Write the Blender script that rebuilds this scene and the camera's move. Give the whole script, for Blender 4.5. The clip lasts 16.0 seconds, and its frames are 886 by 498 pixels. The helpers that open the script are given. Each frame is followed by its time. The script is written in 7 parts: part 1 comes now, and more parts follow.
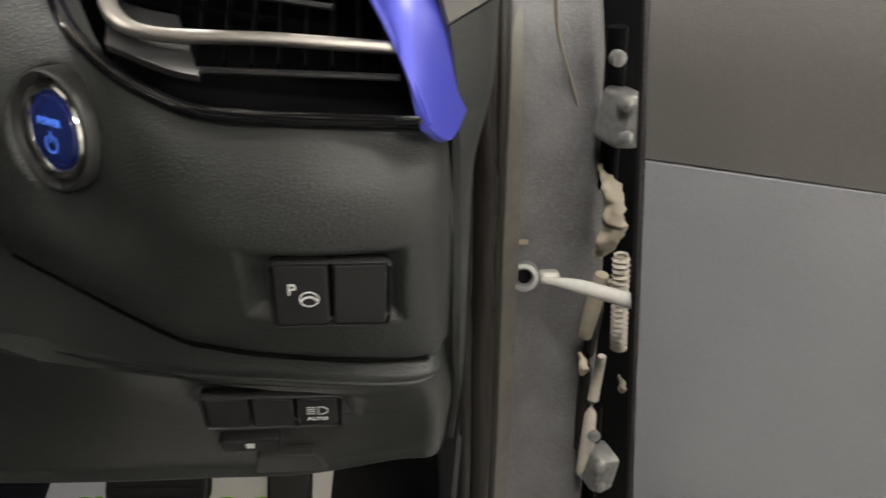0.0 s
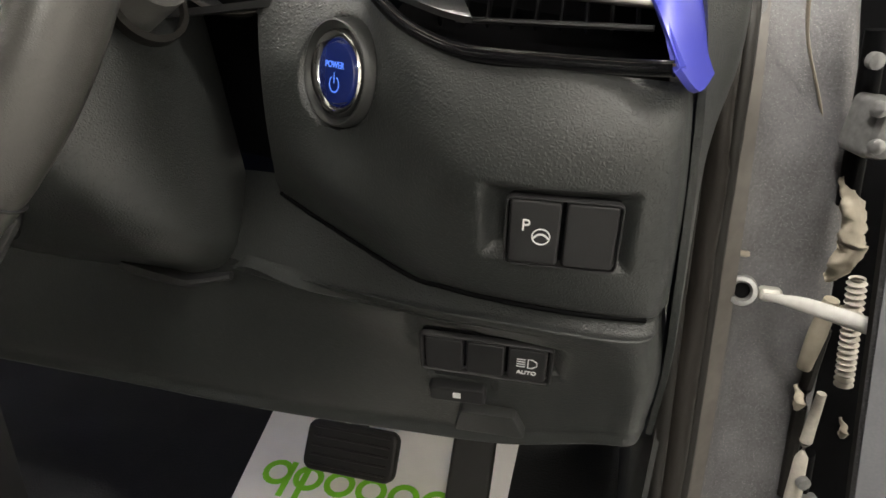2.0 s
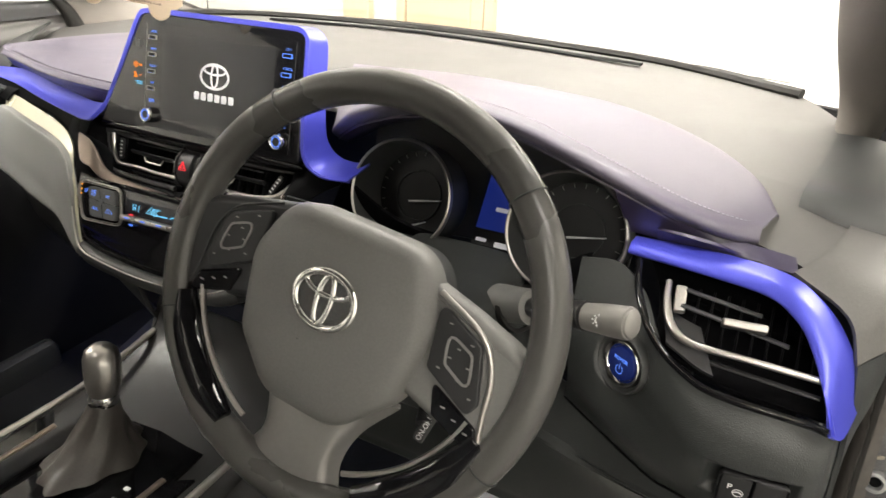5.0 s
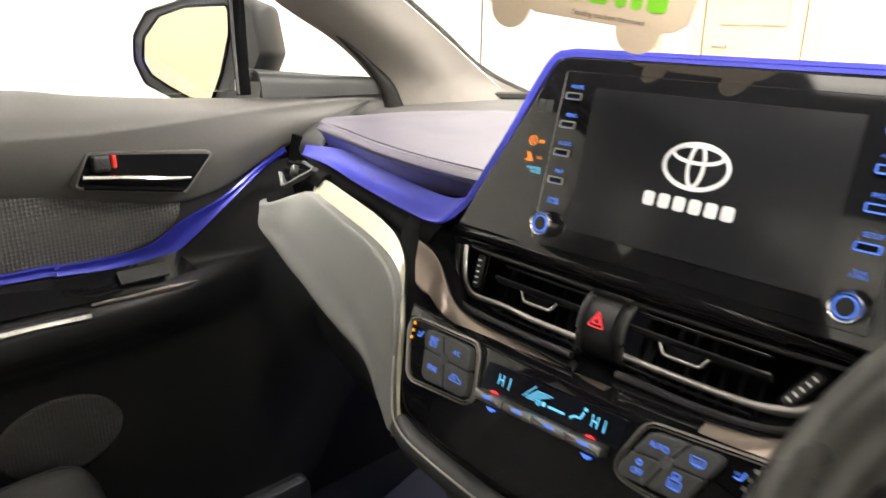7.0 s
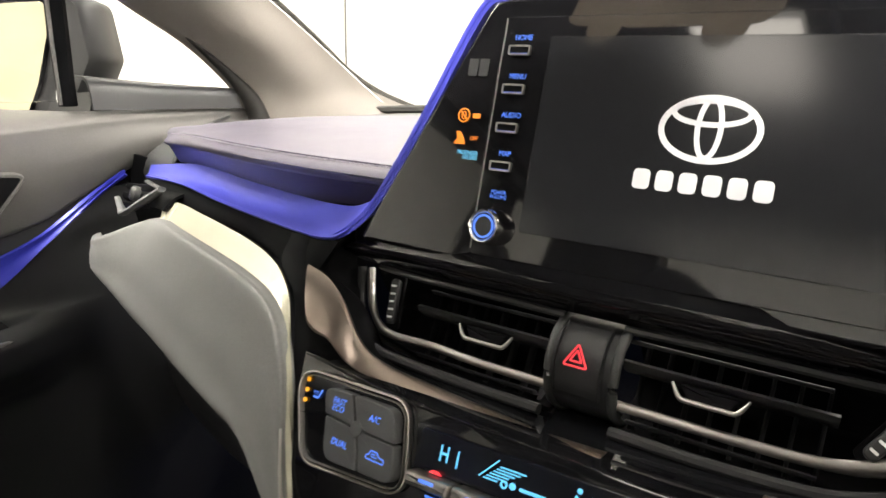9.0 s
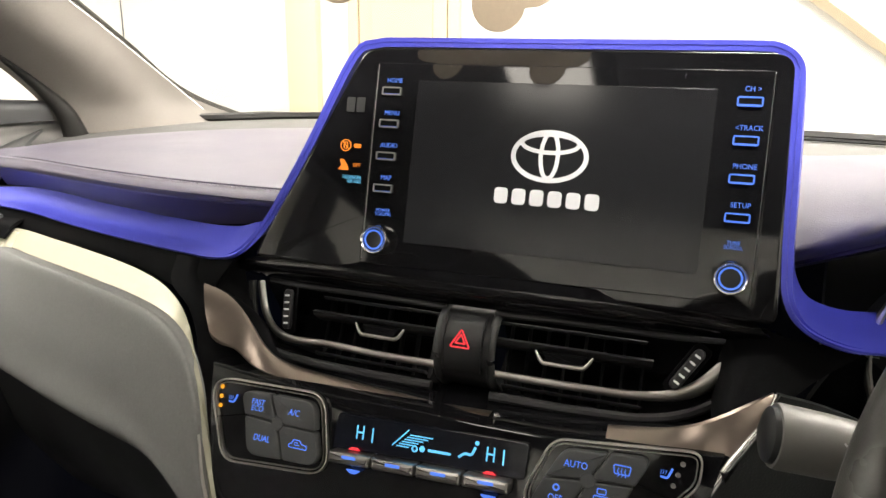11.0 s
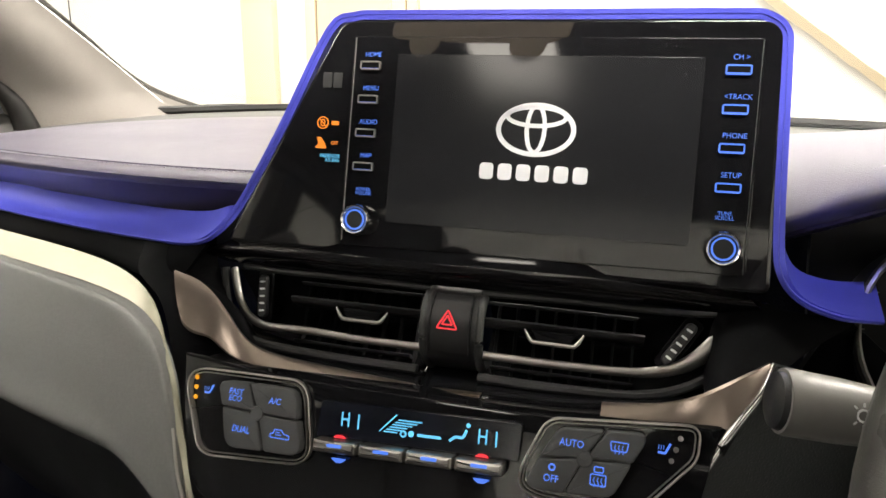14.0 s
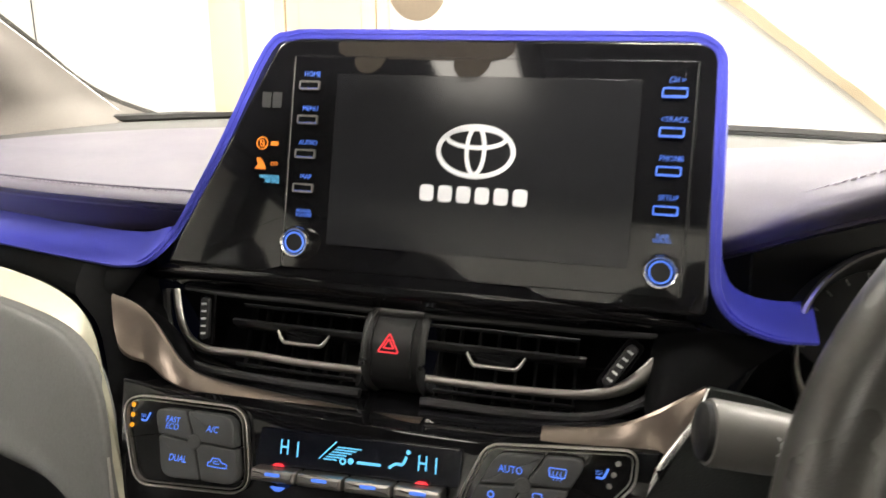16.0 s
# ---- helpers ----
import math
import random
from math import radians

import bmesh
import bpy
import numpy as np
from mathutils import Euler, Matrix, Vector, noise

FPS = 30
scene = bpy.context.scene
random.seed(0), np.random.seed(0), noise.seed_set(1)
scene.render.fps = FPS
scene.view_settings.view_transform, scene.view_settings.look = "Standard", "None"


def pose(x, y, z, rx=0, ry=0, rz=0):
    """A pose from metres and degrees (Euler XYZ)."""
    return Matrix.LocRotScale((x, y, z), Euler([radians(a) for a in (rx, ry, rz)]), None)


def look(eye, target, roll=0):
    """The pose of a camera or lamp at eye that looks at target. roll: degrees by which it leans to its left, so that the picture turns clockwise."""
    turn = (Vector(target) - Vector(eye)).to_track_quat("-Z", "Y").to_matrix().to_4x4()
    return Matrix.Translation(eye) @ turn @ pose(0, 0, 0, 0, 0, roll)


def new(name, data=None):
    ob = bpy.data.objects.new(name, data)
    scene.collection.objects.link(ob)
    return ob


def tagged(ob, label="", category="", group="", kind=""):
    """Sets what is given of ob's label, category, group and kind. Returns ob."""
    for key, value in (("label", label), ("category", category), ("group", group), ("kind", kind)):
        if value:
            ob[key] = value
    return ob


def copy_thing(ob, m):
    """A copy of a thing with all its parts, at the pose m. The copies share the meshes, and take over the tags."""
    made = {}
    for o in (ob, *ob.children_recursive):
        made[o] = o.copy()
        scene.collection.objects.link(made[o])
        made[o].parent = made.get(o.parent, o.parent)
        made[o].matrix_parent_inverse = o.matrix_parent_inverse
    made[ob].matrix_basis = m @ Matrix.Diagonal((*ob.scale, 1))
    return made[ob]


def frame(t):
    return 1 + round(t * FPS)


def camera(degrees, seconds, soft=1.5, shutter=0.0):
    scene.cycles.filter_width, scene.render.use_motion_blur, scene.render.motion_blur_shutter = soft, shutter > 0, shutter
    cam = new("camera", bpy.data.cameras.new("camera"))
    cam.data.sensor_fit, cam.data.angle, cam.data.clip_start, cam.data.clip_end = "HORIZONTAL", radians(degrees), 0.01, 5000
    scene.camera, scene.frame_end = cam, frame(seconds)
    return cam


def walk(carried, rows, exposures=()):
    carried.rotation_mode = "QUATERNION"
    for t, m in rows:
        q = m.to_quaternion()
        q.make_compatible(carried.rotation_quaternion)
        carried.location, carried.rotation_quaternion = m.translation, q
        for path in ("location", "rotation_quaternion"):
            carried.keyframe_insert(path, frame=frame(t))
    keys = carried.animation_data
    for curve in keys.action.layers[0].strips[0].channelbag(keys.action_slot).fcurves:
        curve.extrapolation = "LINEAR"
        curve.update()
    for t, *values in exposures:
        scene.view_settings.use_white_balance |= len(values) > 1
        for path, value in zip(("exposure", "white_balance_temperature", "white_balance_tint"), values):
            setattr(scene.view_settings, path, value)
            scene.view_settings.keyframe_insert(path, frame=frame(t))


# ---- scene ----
cam = camera(64.0, 16.0, shutter=0.4)
PATH = [
    (0, (0.744, -0.357, 1.024), (0.814, 1.396, 0.064), 1.8),
    (0.5, (0.719, -0.373, 1.0), (0.633, 1.433, 0.146), 1.5),
    (1, (0.72, -0.387, 0.989), (0.466, 1.413, 0.155), 1.2),
    (1.5, (0.725, -0.395, 0.984), (0.347, 1.385, 0.153), 0.9),
    (2, (0.728, -0.396, 0.983), (0.27, 1.364, 0.15), 0.8),
    (2.5, (0.729, -0.402, 0.992), (0.215, 1.343, 0.159), 0.7),
    (3, (0.741, -0.436, 1.046), (0.164, 1.29, 0.217), 0.5),
    (3.2, (0.742, -0.458, 1.09), (0.134, 1.249, 0.242), 1.4),
    (3.5, (0.724, -0.51, 1.156), (0.073, 1.186, 0.32), 0.8),
    (3.7, (0.708, -0.549, 1.184), (0.023, 1.135, 0.35), 0.7),
    (5.8, (0.626, -0.596, 1.316), (-0.337, 0.871, 0.359), 0.1),
    (6, (0.564, -0.528, 1.301), (-0.455, 0.902, 0.343), -0.2),
    (6.2, (0.502, -0.482, 1.288), (-0.587, 0.919, 0.365), 0.5),
    (6.5, (0.404, -0.427, 1.24), (-0.862, 0.888, 0.424), 0.0),
    (7, (0.259, -0.394, 1.183), (-1.126, 0.903, 0.553), 0.7),
    (7.5, (0.212, -0.381, 1.157), (-1.122, 1.01, 0.622), 1.0),
    (8, (0.173, -0.292, 1.116), (-1.07, 1.19, 0.603), 1.3),
    (8.5, (0.165, -0.253, 1.107), (-1.019, 1.279, 0.607), 1.5),
    (9, (0.14, -0.306, 1.122), (-1.0, 1.254, 0.607), 0.8),
    (9.5, (0.151, -0.346, 1.14), (-0.906, 1.272, 0.625), 0.8),
    (10, (0.153, -0.369, 1.146), (-0.736, 1.347, 0.631), 1.0),
    (10.2, (0.148, -0.382, 1.153), (-0.674, 1.365, 0.632), 0.9),
    (12.3, (0.122, -0.394, 1.148), (-0.464, 1.439, 0.601), 1.0),
    (12.5, (0.127, -0.395, 1.14), (-0.485, 1.43, 0.595), 0.6),
    (13, (0.112, -0.394, 1.142), (-0.488, 1.43, 0.582), 0.4),
    (13.5, (0.111, -0.4, 1.138), (-0.457, 1.438, 0.588), 0.5),
    (14, (0.112, -0.385, 1.136), (-0.432, 1.463, 0.6), 0.6),
    (14.5, (0.113, -0.359, 1.129), (-0.414, 1.498, 0.604), 0.7),
    (15, (0.116, -0.347, 1.122), (-0.389, 1.515, 0.594), 0.7),
    (15.5, (0.108, -0.35, 1.122), (-0.392, 1.511, 0.587), 0.6),
    (16, (0.129, -0.372, 1.148), (-0.348, 1.495, 0.611), 0.7),
]
walk(cam, [(t, look(eye, target, roll)) for t, eye, target, roll in PATH], [(0, -0.45), (1.5, -0.14), (2.5, -0.1), (3.2, 0.14), (3.7, 0.18), (5.8, -0.27), (7.0, -0.1), (8.0, 0.04), (10.0, -0.2), (12.5, -0.3), (15.5, -0.26), (16.0, -0.18)])

# ---- world, light, exposure ----
world = bpy.data.worlds.new("garage_world")
scene.world = world
world.use_nodes = True
world.node_tree.nodes["Background"].inputs[0].default_value = (0.9, 0.95, 1.0, 1)
world.node_tree.nodes["Background"].inputs[1].default_value = 0.12


def area_lamp(name, place, size, power, colour, turn=(0, 0, 0)):
    lamp = bpy.data.lights.new(name, "AREA")
    lamp.shape, lamp.size, lamp.size_y = "RECTANGLE", size[0], size[1]
    lamp.energy, lamp.color = power, colour
    ob = new(name, lamp)
    ob.matrix_world = pose(*place, *turn)
    return ob


# ceiling lamps are out of view: places and watts chosen to light the cabin
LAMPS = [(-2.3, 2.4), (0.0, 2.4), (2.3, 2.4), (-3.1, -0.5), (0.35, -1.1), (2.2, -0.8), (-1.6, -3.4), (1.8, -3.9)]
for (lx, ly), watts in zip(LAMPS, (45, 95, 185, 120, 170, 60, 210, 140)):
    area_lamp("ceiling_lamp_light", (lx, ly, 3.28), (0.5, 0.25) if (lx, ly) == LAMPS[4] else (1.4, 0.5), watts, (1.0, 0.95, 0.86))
area_lamp("dome_lamp_light", (-0.10, -0.56, 1.452), (0.13, 0.20), 0.8, (1.0, 0.93, 0.82))

# ---- materials ----


def material(name, colour, rough=0.5, metal=0.0, bump=0.0, scale=300.0, vary=0.12, kind="noise", coat=0.0, emit=None, power=0.0, patch=9.0):
    """A surface with grain and slow patches: bump is the depth of the grain in metres, scale its cells per metre."""
    m = bpy.data.materials.new(name)
    m.use_nodes = True
    t = m.node_tree
    b = t.nodes["Principled BSDF"]
    b.inputs["Base Color"].default_value = (*colour, 1)
    b.inputs["Roughness"].default_value = rough
    b.inputs["Metallic"].default_value = metal
    b.inputs["Coat Weight"].default_value = coat
    b.inputs["Coat Roughness"].default_value = 0.04
    place = t.nodes.new("ShaderNodeTexCoord")
    if vary > 0:
        slow = t.nodes.new("ShaderNodeTexNoise")
        slow.inputs["Scale"].default_value, slow.inputs["Detail"].default_value = patch, 5
        fine = t.nodes.new("ShaderNodeTexNoise")
        fine.inputs["Scale"].default_value, fine.inputs["Detail"].default_value = scale * 0.7, 3
        t.links.new(place.outputs["Object"], slow.inputs["Vector"])
        t.links.new(place.outputs["Object"], fine.inputs["Vector"])
        add = t.nodes.new("ShaderNodeMath")
        add.operation = "ADD"
        t.links.new(slow.outputs["Fac"], add.inputs[0])
        t.links.new(fine.outputs["Fac"], add.inputs[1])
        ramp = t.nodes.new("ShaderNodeMapRange")
        ramp.inputs["From Min"].default_value, ramp.inputs["From Max"].default_value = 0.6, 1.4
        ramp.inputs["To Min"].default_value, ramp.inputs["To Max"].default_value = 1 - vary, 1 + vary
        t.links.new(add.outputs[0], ramp.inputs["Value"])
        tint = t.nodes.new("ShaderNodeVectorMath")
        tint.operation = "SCALE"
        tint.inputs[0].default_value = colour
        t.links.new(ramp.outputs[0], tint.inputs["Scale"])
        t.links.new(tint.outputs[0], b.inputs["Base Color"])
        rr = t.nodes.new("ShaderNodeMapRange")
        rr.inputs["From Min"].default_value, rr.inputs["From Max"].default_value = 0.3, 0.7
        rr.inputs["To Min"].default_value, rr.inputs["To Max"].default_value = max(rough * 0.88, 0.0), min(rough * 1.12, 1.0)
        t.links.new(slow.outputs["Fac"], rr.inputs["Value"])
        t.links.new(rr.outputs[0], b.inputs["Roughness"])
    if bump > 0:
        if kind == "leather":
            tex = t.nodes.new("ShaderNodeTexVoronoi")
            tex.feature = "DISTANCE_TO_EDGE"
            tex.inputs["Scale"].default_value = scale
            warp = t.nodes.new("ShaderNodeTexNoise")
            warp.inputs["Scale"].default_value = scale * 0.5
            mix = t.nodes.new("ShaderNodeVectorMath")
            mix.operation = "MULTIPLY_ADD"
            mix.inputs[1].default_value = (1.8 / scale, 1.8 / scale, 1.2 / scale)
            t.links.new(place.outputs["Object"], warp.inputs["Vector"])
            t.links.new(warp.outputs["Color"], mix.inputs[0])
            t.links.new(place.outputs["Object"], mix.inputs[2])
            t.links.new(mix.outputs[0], tex.inputs["Vector"])
            soft = t.nodes.new("ShaderNodeMapRange")
            soft.interpolation_type = "SMOOTHSTEP"
            soft.inputs["From Max"].default_value = 0.42
            t.links.new(tex.outputs["Distance"], soft.inputs["Value"])
            height = soft.outputs[0]
        elif kind == "weave":
            tex = t.nodes.new("ShaderNodeTexVoronoi")
            tex.inputs["Scale"].default_value = scale
            tex.inputs["Randomness"].default_value = 0.12
            t.links.new(place.outputs["Object"], tex.inputs["Vector"])
            height = tex.outputs["Distance"]
        else:
            tex = t.nodes.new("ShaderNodeTexNoise")
            tex.inputs["Scale"].default_value, tex.inputs["Detail"].default_value = scale, 4
            t.links.new(place.outputs["Object"], tex.inputs["Vector"])
            height = tex.outputs["Fac"]
        bp = t.nodes.new("ShaderNodeBump")
        bp.inputs["Strength"].default_value = 1.0
        bp.inputs["Distance"].default_value = bump
        t.links.new(height, bp.inputs["Height"])
        t.links.new(bp.outputs[0], b.inputs["Normal"])
    if emit:
        b.inputs["Emission Color"].default_value = (*emit, 1)
        b.inputs["Emission Strength"].default_value = power
    return m


def flakes(m, scale, colour, share):
    """Strews small bright flakes over a paint."""
    t = m.node_tree
    b = t.nodes["Principled BSDF"]
    old = b.inputs["Base Color"].links[0].from_socket
    place = t.nodes.new("ShaderNodeTexCoord")
    spot = t.nodes.new("ShaderNodeTexVoronoi")
    spot.inputs["Scale"].default_value = scale
    t.links.new(place.outputs["Object"], spot.inputs["Vector"])
    pick = t.nodes.new("ShaderNodeMath")
    pick.operation = "LESS_THAN"
    pick.inputs[1].default_value = share
    t.links.new(spot.outputs["Distance"], pick.inputs[0])
    mix = t.nodes.new("ShaderNodeMix")
    mix.data_type = "RGBA"
    mix.inputs["B"].default_value = (*colour, 1)
    t.links.new(pick.outputs[0], mix.inputs["Factor"])
    t.links.new(old, mix.inputs["A"])
    t.links.new(mix.outputs["Result"], b.inputs["Base Color"])


def glass(name, colour=(1, 1, 1)):
    m = bpy.data.materials.new(name)
    m.use_nodes = True
    b = m.node_tree.nodes["Principled BSDF"]
    b.inputs["Base Color"].default_value = (*colour, 1)
    b.inputs["Roughness"].default_value = 0.0
    b.inputs["IOR"].default_value = 1.45
    b.inputs["Transmission Weight"].default_value = 1.0
    return m


GRAIN = material("dark_grained_plastic", (0.030, 0.032, 0.0315), 0.42, bump=0.00014, scale=480, kind="leather")
SMOOTH = material("dark_satin_plastic", (0.032, 0.033, 0.033), 0.42, bump=0.0002, scale=900)
LIGHTDASH = material("grey_dash_plastic", (0.07, 0.067, 0.063), 0.55, bump=0.0001, scale=600, kind="leather")
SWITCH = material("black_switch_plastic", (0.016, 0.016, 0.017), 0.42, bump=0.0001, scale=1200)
GLOSS = material("piano_black", (0.006, 0.006, 0.007), 0.05, vary=0.05)
# black plastic; also stands in for shade in gaps and wells
DARK = material("dark_plastic_and_gap_shade", (0.004, 0.004, 0.0045), 0.6, bump=0.0001, scale=900)
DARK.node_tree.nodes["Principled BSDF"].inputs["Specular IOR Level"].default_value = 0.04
BLUE = material("blue_trim_paint", (0.064, 0.072, 0.528), 0.40, metal=0.45, vary=0.05, scale=1500, coat=0.3)
BLUE.node_tree.nodes["Principled BSDF"].inputs["Coat Roughness"].default_value = 0.3
# trim blue darkened: the shade on the door is put into the colour
SHADEDBLUE = material("shaded_blue_door_paint", (0.03, 0.035, 0.34), 0.35, metal=0.3, vary=0.05, scale=1500)
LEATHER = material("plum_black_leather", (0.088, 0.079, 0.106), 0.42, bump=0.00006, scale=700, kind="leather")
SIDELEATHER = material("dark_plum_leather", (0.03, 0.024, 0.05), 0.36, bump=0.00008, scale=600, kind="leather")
WHEELHIDE = material("black_wheel_leather", (0.056, 0.054, 0.051), 0.28, bump=0.00003, scale=900, kind="leather")
SLEEVE = material("grey_cable_sleeve", (0.42, 0.39, 0.34), 0.5, bump=0.0003, scale=200, vary=0.25)
FILM = material("taupe_wax_film", (0.095, 0.086, 0.077), 0.4, bump=0.0002, scale=120, vary=0.3, patch=14)
EMBLEM = material("bright_emblem_chrome", (0.78, 0.77, 0.75), 0.18, metal=1.0, vary=0.03)
STALKTIP = material("grey_stalk_plastic", (0.19, 0.182, 0.172), 0.4, metal=0.3, vary=0.05)
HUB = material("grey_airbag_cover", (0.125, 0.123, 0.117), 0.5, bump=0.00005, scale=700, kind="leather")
SPOKE = material("silver_spoke_paint", (0.3, 0.29, 0.28), 0.35, metal=0.6, vary=0.05)
CHROME = material("polished_chrome", (0.82, 0.81, 0.8), 0.12, metal=1.0, vary=0.03)
SATIN = material("satin_silver", (0.5, 0.48, 0.455), 0.36, metal=1.0, vary=0.05)
BOOT = material("worn_boot_leather", (0.05, 0.044, 0.04), 0.32, bump=0.0001, scale=500, kind="leather", vary=0.2)
# its cream tint is the reflection on the polished strip, put into the colour
STRIP = material("silver_trim_with_reflection", (0.52, 0.5, 0.385), 0.25, metal=0.25, vary=0.02)
CLIMATEFACE = material("climate_glass", (0.003, 0.004, 0.009), 0.18, vary=0.03)
# bronze for the rails; also paints the brown reflection in the fascia
BRONZE = material("bronze_trim_and_reflection", (0.25, 0.205, 0.175), 0.3, metal=0.9, vary=0.06)
BUTTON = material("grey_rubber_button", (0.066, 0.067, 0.069), 0.55, bump=0.0001, scale=1500)
KNEE = material("grey_knee_pad", (0.175, 0.175, 0.17), 0.5, bump=0.00007, scale=620, kind="leather")
RUBBER = material("black_rubber_seal", (0.012, 0.011, 0.010), 0.5, bump=0.0002, scale=400)
SEALTRIM = material("taupe_seal_rubber", (0.013, 0.011, 0.0095), 0.5, bump=0.0001, scale=800)
for seal_mat in (RUBBER, SEALTRIM):
    seal_mat.node_tree.nodes["Principled BSDF"].inputs["Specular IOR Level"].default_value = 0.22
PAINT = material("grey_metallic_paint", (0.125, 0.123, 0.129), 0.5, metal=0.35, bump=0.0003, scale=700, vary=0.4, patch=25)
flakes(PAINT, 620, (0.4, 0.39, 0.39), 0.15)
DOORGREY = material("grey_door_plastic", (0.15, 0.153, 0.165), 0.5, bump=0.00005, scale=700, kind="leather")
DOORTOP = material("taupe_door_plastic", (0.083, 0.079, 0.075), 0.5, bump=0.00006, scale=700, kind="leather")
PILLAR = material("taupe_pillar_cloth", (0.155, 0.14, 0.124), 0.75, bump=0.0003, scale=900)
CLOTH = material("black_woven_cloth", (0.05, 0.048, 0.047), 0.75, bump=0.002, scale=190, kind="weave")
SEAT = material("black_seat_leather", (0.042, 0.041, 0.041), 0.42, bump=0.00008, scale=500, kind="leather")
CARPET = material("black_carpet", (0.012, 0.012, 0.013), 0.95, bump=0.002, scale=350)
LINING = material("black_headlining", (0.03, 0.029, 0.028), 0.9, bump=0.0005, scale=500)
# mat paper darkened: the footwell's shade is put into the colour
SHADEPAPER = material("shaded_creased_paper", (0.09, 0.087, 0.082), 0.8, bump=0.002, scale=30, vary=0.12)
PAPER = material("white_paper_mat", (0.78, 0.75, 0.7), 0.75, bump=0.0006, scale=60, vary=0.05)
CARD = material("kraft_card", (0.62, 0.5, 0.37), 0.8, bump=0.0001, scale=600, vary=0.06)
GREEN = material("green_print", (0.2, 0.55, 0.02), 0.7, vary=0.05)
BROWNINK = material("brown_print", (0.1, 0.06, 0.05), 0.7, vary=0.05)
WALLWHITE = material("white_wall_paint", (0.82, 0.81, 0.78), 0.7, bump=0.0008, scale=25, vary=0.04, patch=1.5)
CREAM = material("cream_door_paint", (0.72, 0.6, 0.42), 0.5, vary=0.05, patch=3)
CONCRETE = material("painted_concrete", (0.2, 0.2, 0.195), 0.6, bump=0.001, scale=30, vary=0.12, patch=1.2)
METALGREY = material("galvanised_steel", (0.42, 0.41, 0.38), 0.38, metal=0.35, bump=0.0004, scale=200, vary=0.25)
STEEL = material("dull_hinge_steel", (0.3, 0.3, 0.3), 0.42, metal=0.7, bump=0.0003, scale=250, vary=0.3)
WHITEARM = material("white_greased_plastic", (0.55, 0.54, 0.52), 0.25, bump=0.0003, scale=180, vary=0.15)
GREASE = material("tan_sealing_wax", (0.3, 0.265, 0.21), 0.6, bump=0.001, scale=120, vary=0.25)
# cream tint stands for the wall that the mirrors reflect
MIRRORGLASS = material("mirror_glass", (0.55, 0.52, 0.38), 0.01, metal=1.0, vary=0)
GAUGEFACE = material("black_gauge_face", (0.008, 0.008, 0.009), 0.55, vary=0.05)
SCREEN = material("dark_display_panel", (0.008, 0.008, 0.009), 0.15, vary=0.03, emit=(0.55, 0.54, 0.56), power=0.017)
SCREEN.node_tree.nodes["Principled BSDF"].inputs["Specular IOR Level"].default_value = 0.34
RED = material("red_marker", (0.6, 0.03, 0.02), 0.4, vary=0.03)
WHITEPRINT = material("pale_print", (0.75, 0.75, 0.75), 0.5, vary=0.03)
STITCH = material("grey_thread", (0.3, 0.28, 0.32), 0.7, vary=0.1)
GLOWBLUE = material("blue_backlight", (0.02, 0.05, 0.2), 0.4, vary=0, emit=(0.10, 0.25, 1.0), power=1.05)
GLOWCYAN = material("cyan_display_segment", (0.05, 0.2, 0.25), 0.4, vary=0, emit=(0.16, 0.62, 1.0), power=1.1)
GLOWRED = material("red_backlight", (0.3, 0.02, 0.02), 0.4, vary=0, emit=(1.0, 0.04, 0.06), power=1.0)
GLOWORANGE = material("orange_warning_light", (0.3, 0.1, 0.02), 0.4, vary=0, emit=(1.0, 0.25, 0.01), power=1.0)
GLOWAMBER = material("amber_heater_light", (0.3, 0.15, 0.02), 0.4, vary=0, emit=(1.0, 0.42, 0.02), power=1.0)
GLOWWHITE = material("white_display_print", (0.6, 0.6, 0.6), 0.4, vary=0, emit=(1.0, 0.95, 1.0), power=0.25)
BUTTONBLUE = material("blue_button_face", (0.01, 0.02, 0.12), 0.25, vary=0.03, coat=0.6, emit=(0.02, 0.05, 0.4), power=0.06)
PANELGLOW = material("lamp_diffuser", (0.9, 0.9, 0.9), 0.5, vary=0, emit=(1.0, 0.95, 0.86), power=9.0)
DOMEGLOW = material("dome_lamp_diffuser", (0.9, 0.9, 0.9), 0.5, vary=0, emit=(1.0, 0.92, 0.8), power=2.2)
INFOBLUE = material("blue_info_display", (0.01, 0.02, 0.1), 0.3, vary=0, emit=(0.03, 0.07, 0.6), power=0.2)
CLEAR = glass("clear_glass")

# ---- mesh helpers ----


def mesh(name, verts, faces, mat, sharp=38):
    me = bpy.data.meshes.new(name)
    me.from_pydata([tuple(v) for v in verts], [], [tuple(int(i) for i in f) for f in faces])
    me.validate()
    me.shade_smooth()
    me.set_sharp_from_angle(angle=radians(sharp))
    me.materials.append(mat)
    return me


class Geo:
    """Gathers the pieces of one part."""

    def __init__(self):
        self.v, self.f = [], []

    def add(self, verts, faces):
        n = len(self.v)
        self.v += [tuple(p) for p in verts]
        self.f += [[n + i for i in f] for f in faces]
        return self


def part(name, geo, mat, parent, label="", sharp=38):
    ob = new(name, mesh(name, geo.v, geo.f, mat, sharp))
    ob.parent = parent
    if parent.type == "EMPTY":
        ob.matrix_parent_inverse = Matrix.Translation(-parent.location)
    if label:
        ob["label"] = label
    return ob


def thing(name, place, label, category, group="", kind=""):
    ob = new(name)
    ob.location = place
    ob.empty_display_size = 0.02
    return tagged(ob, label, category, group, kind)


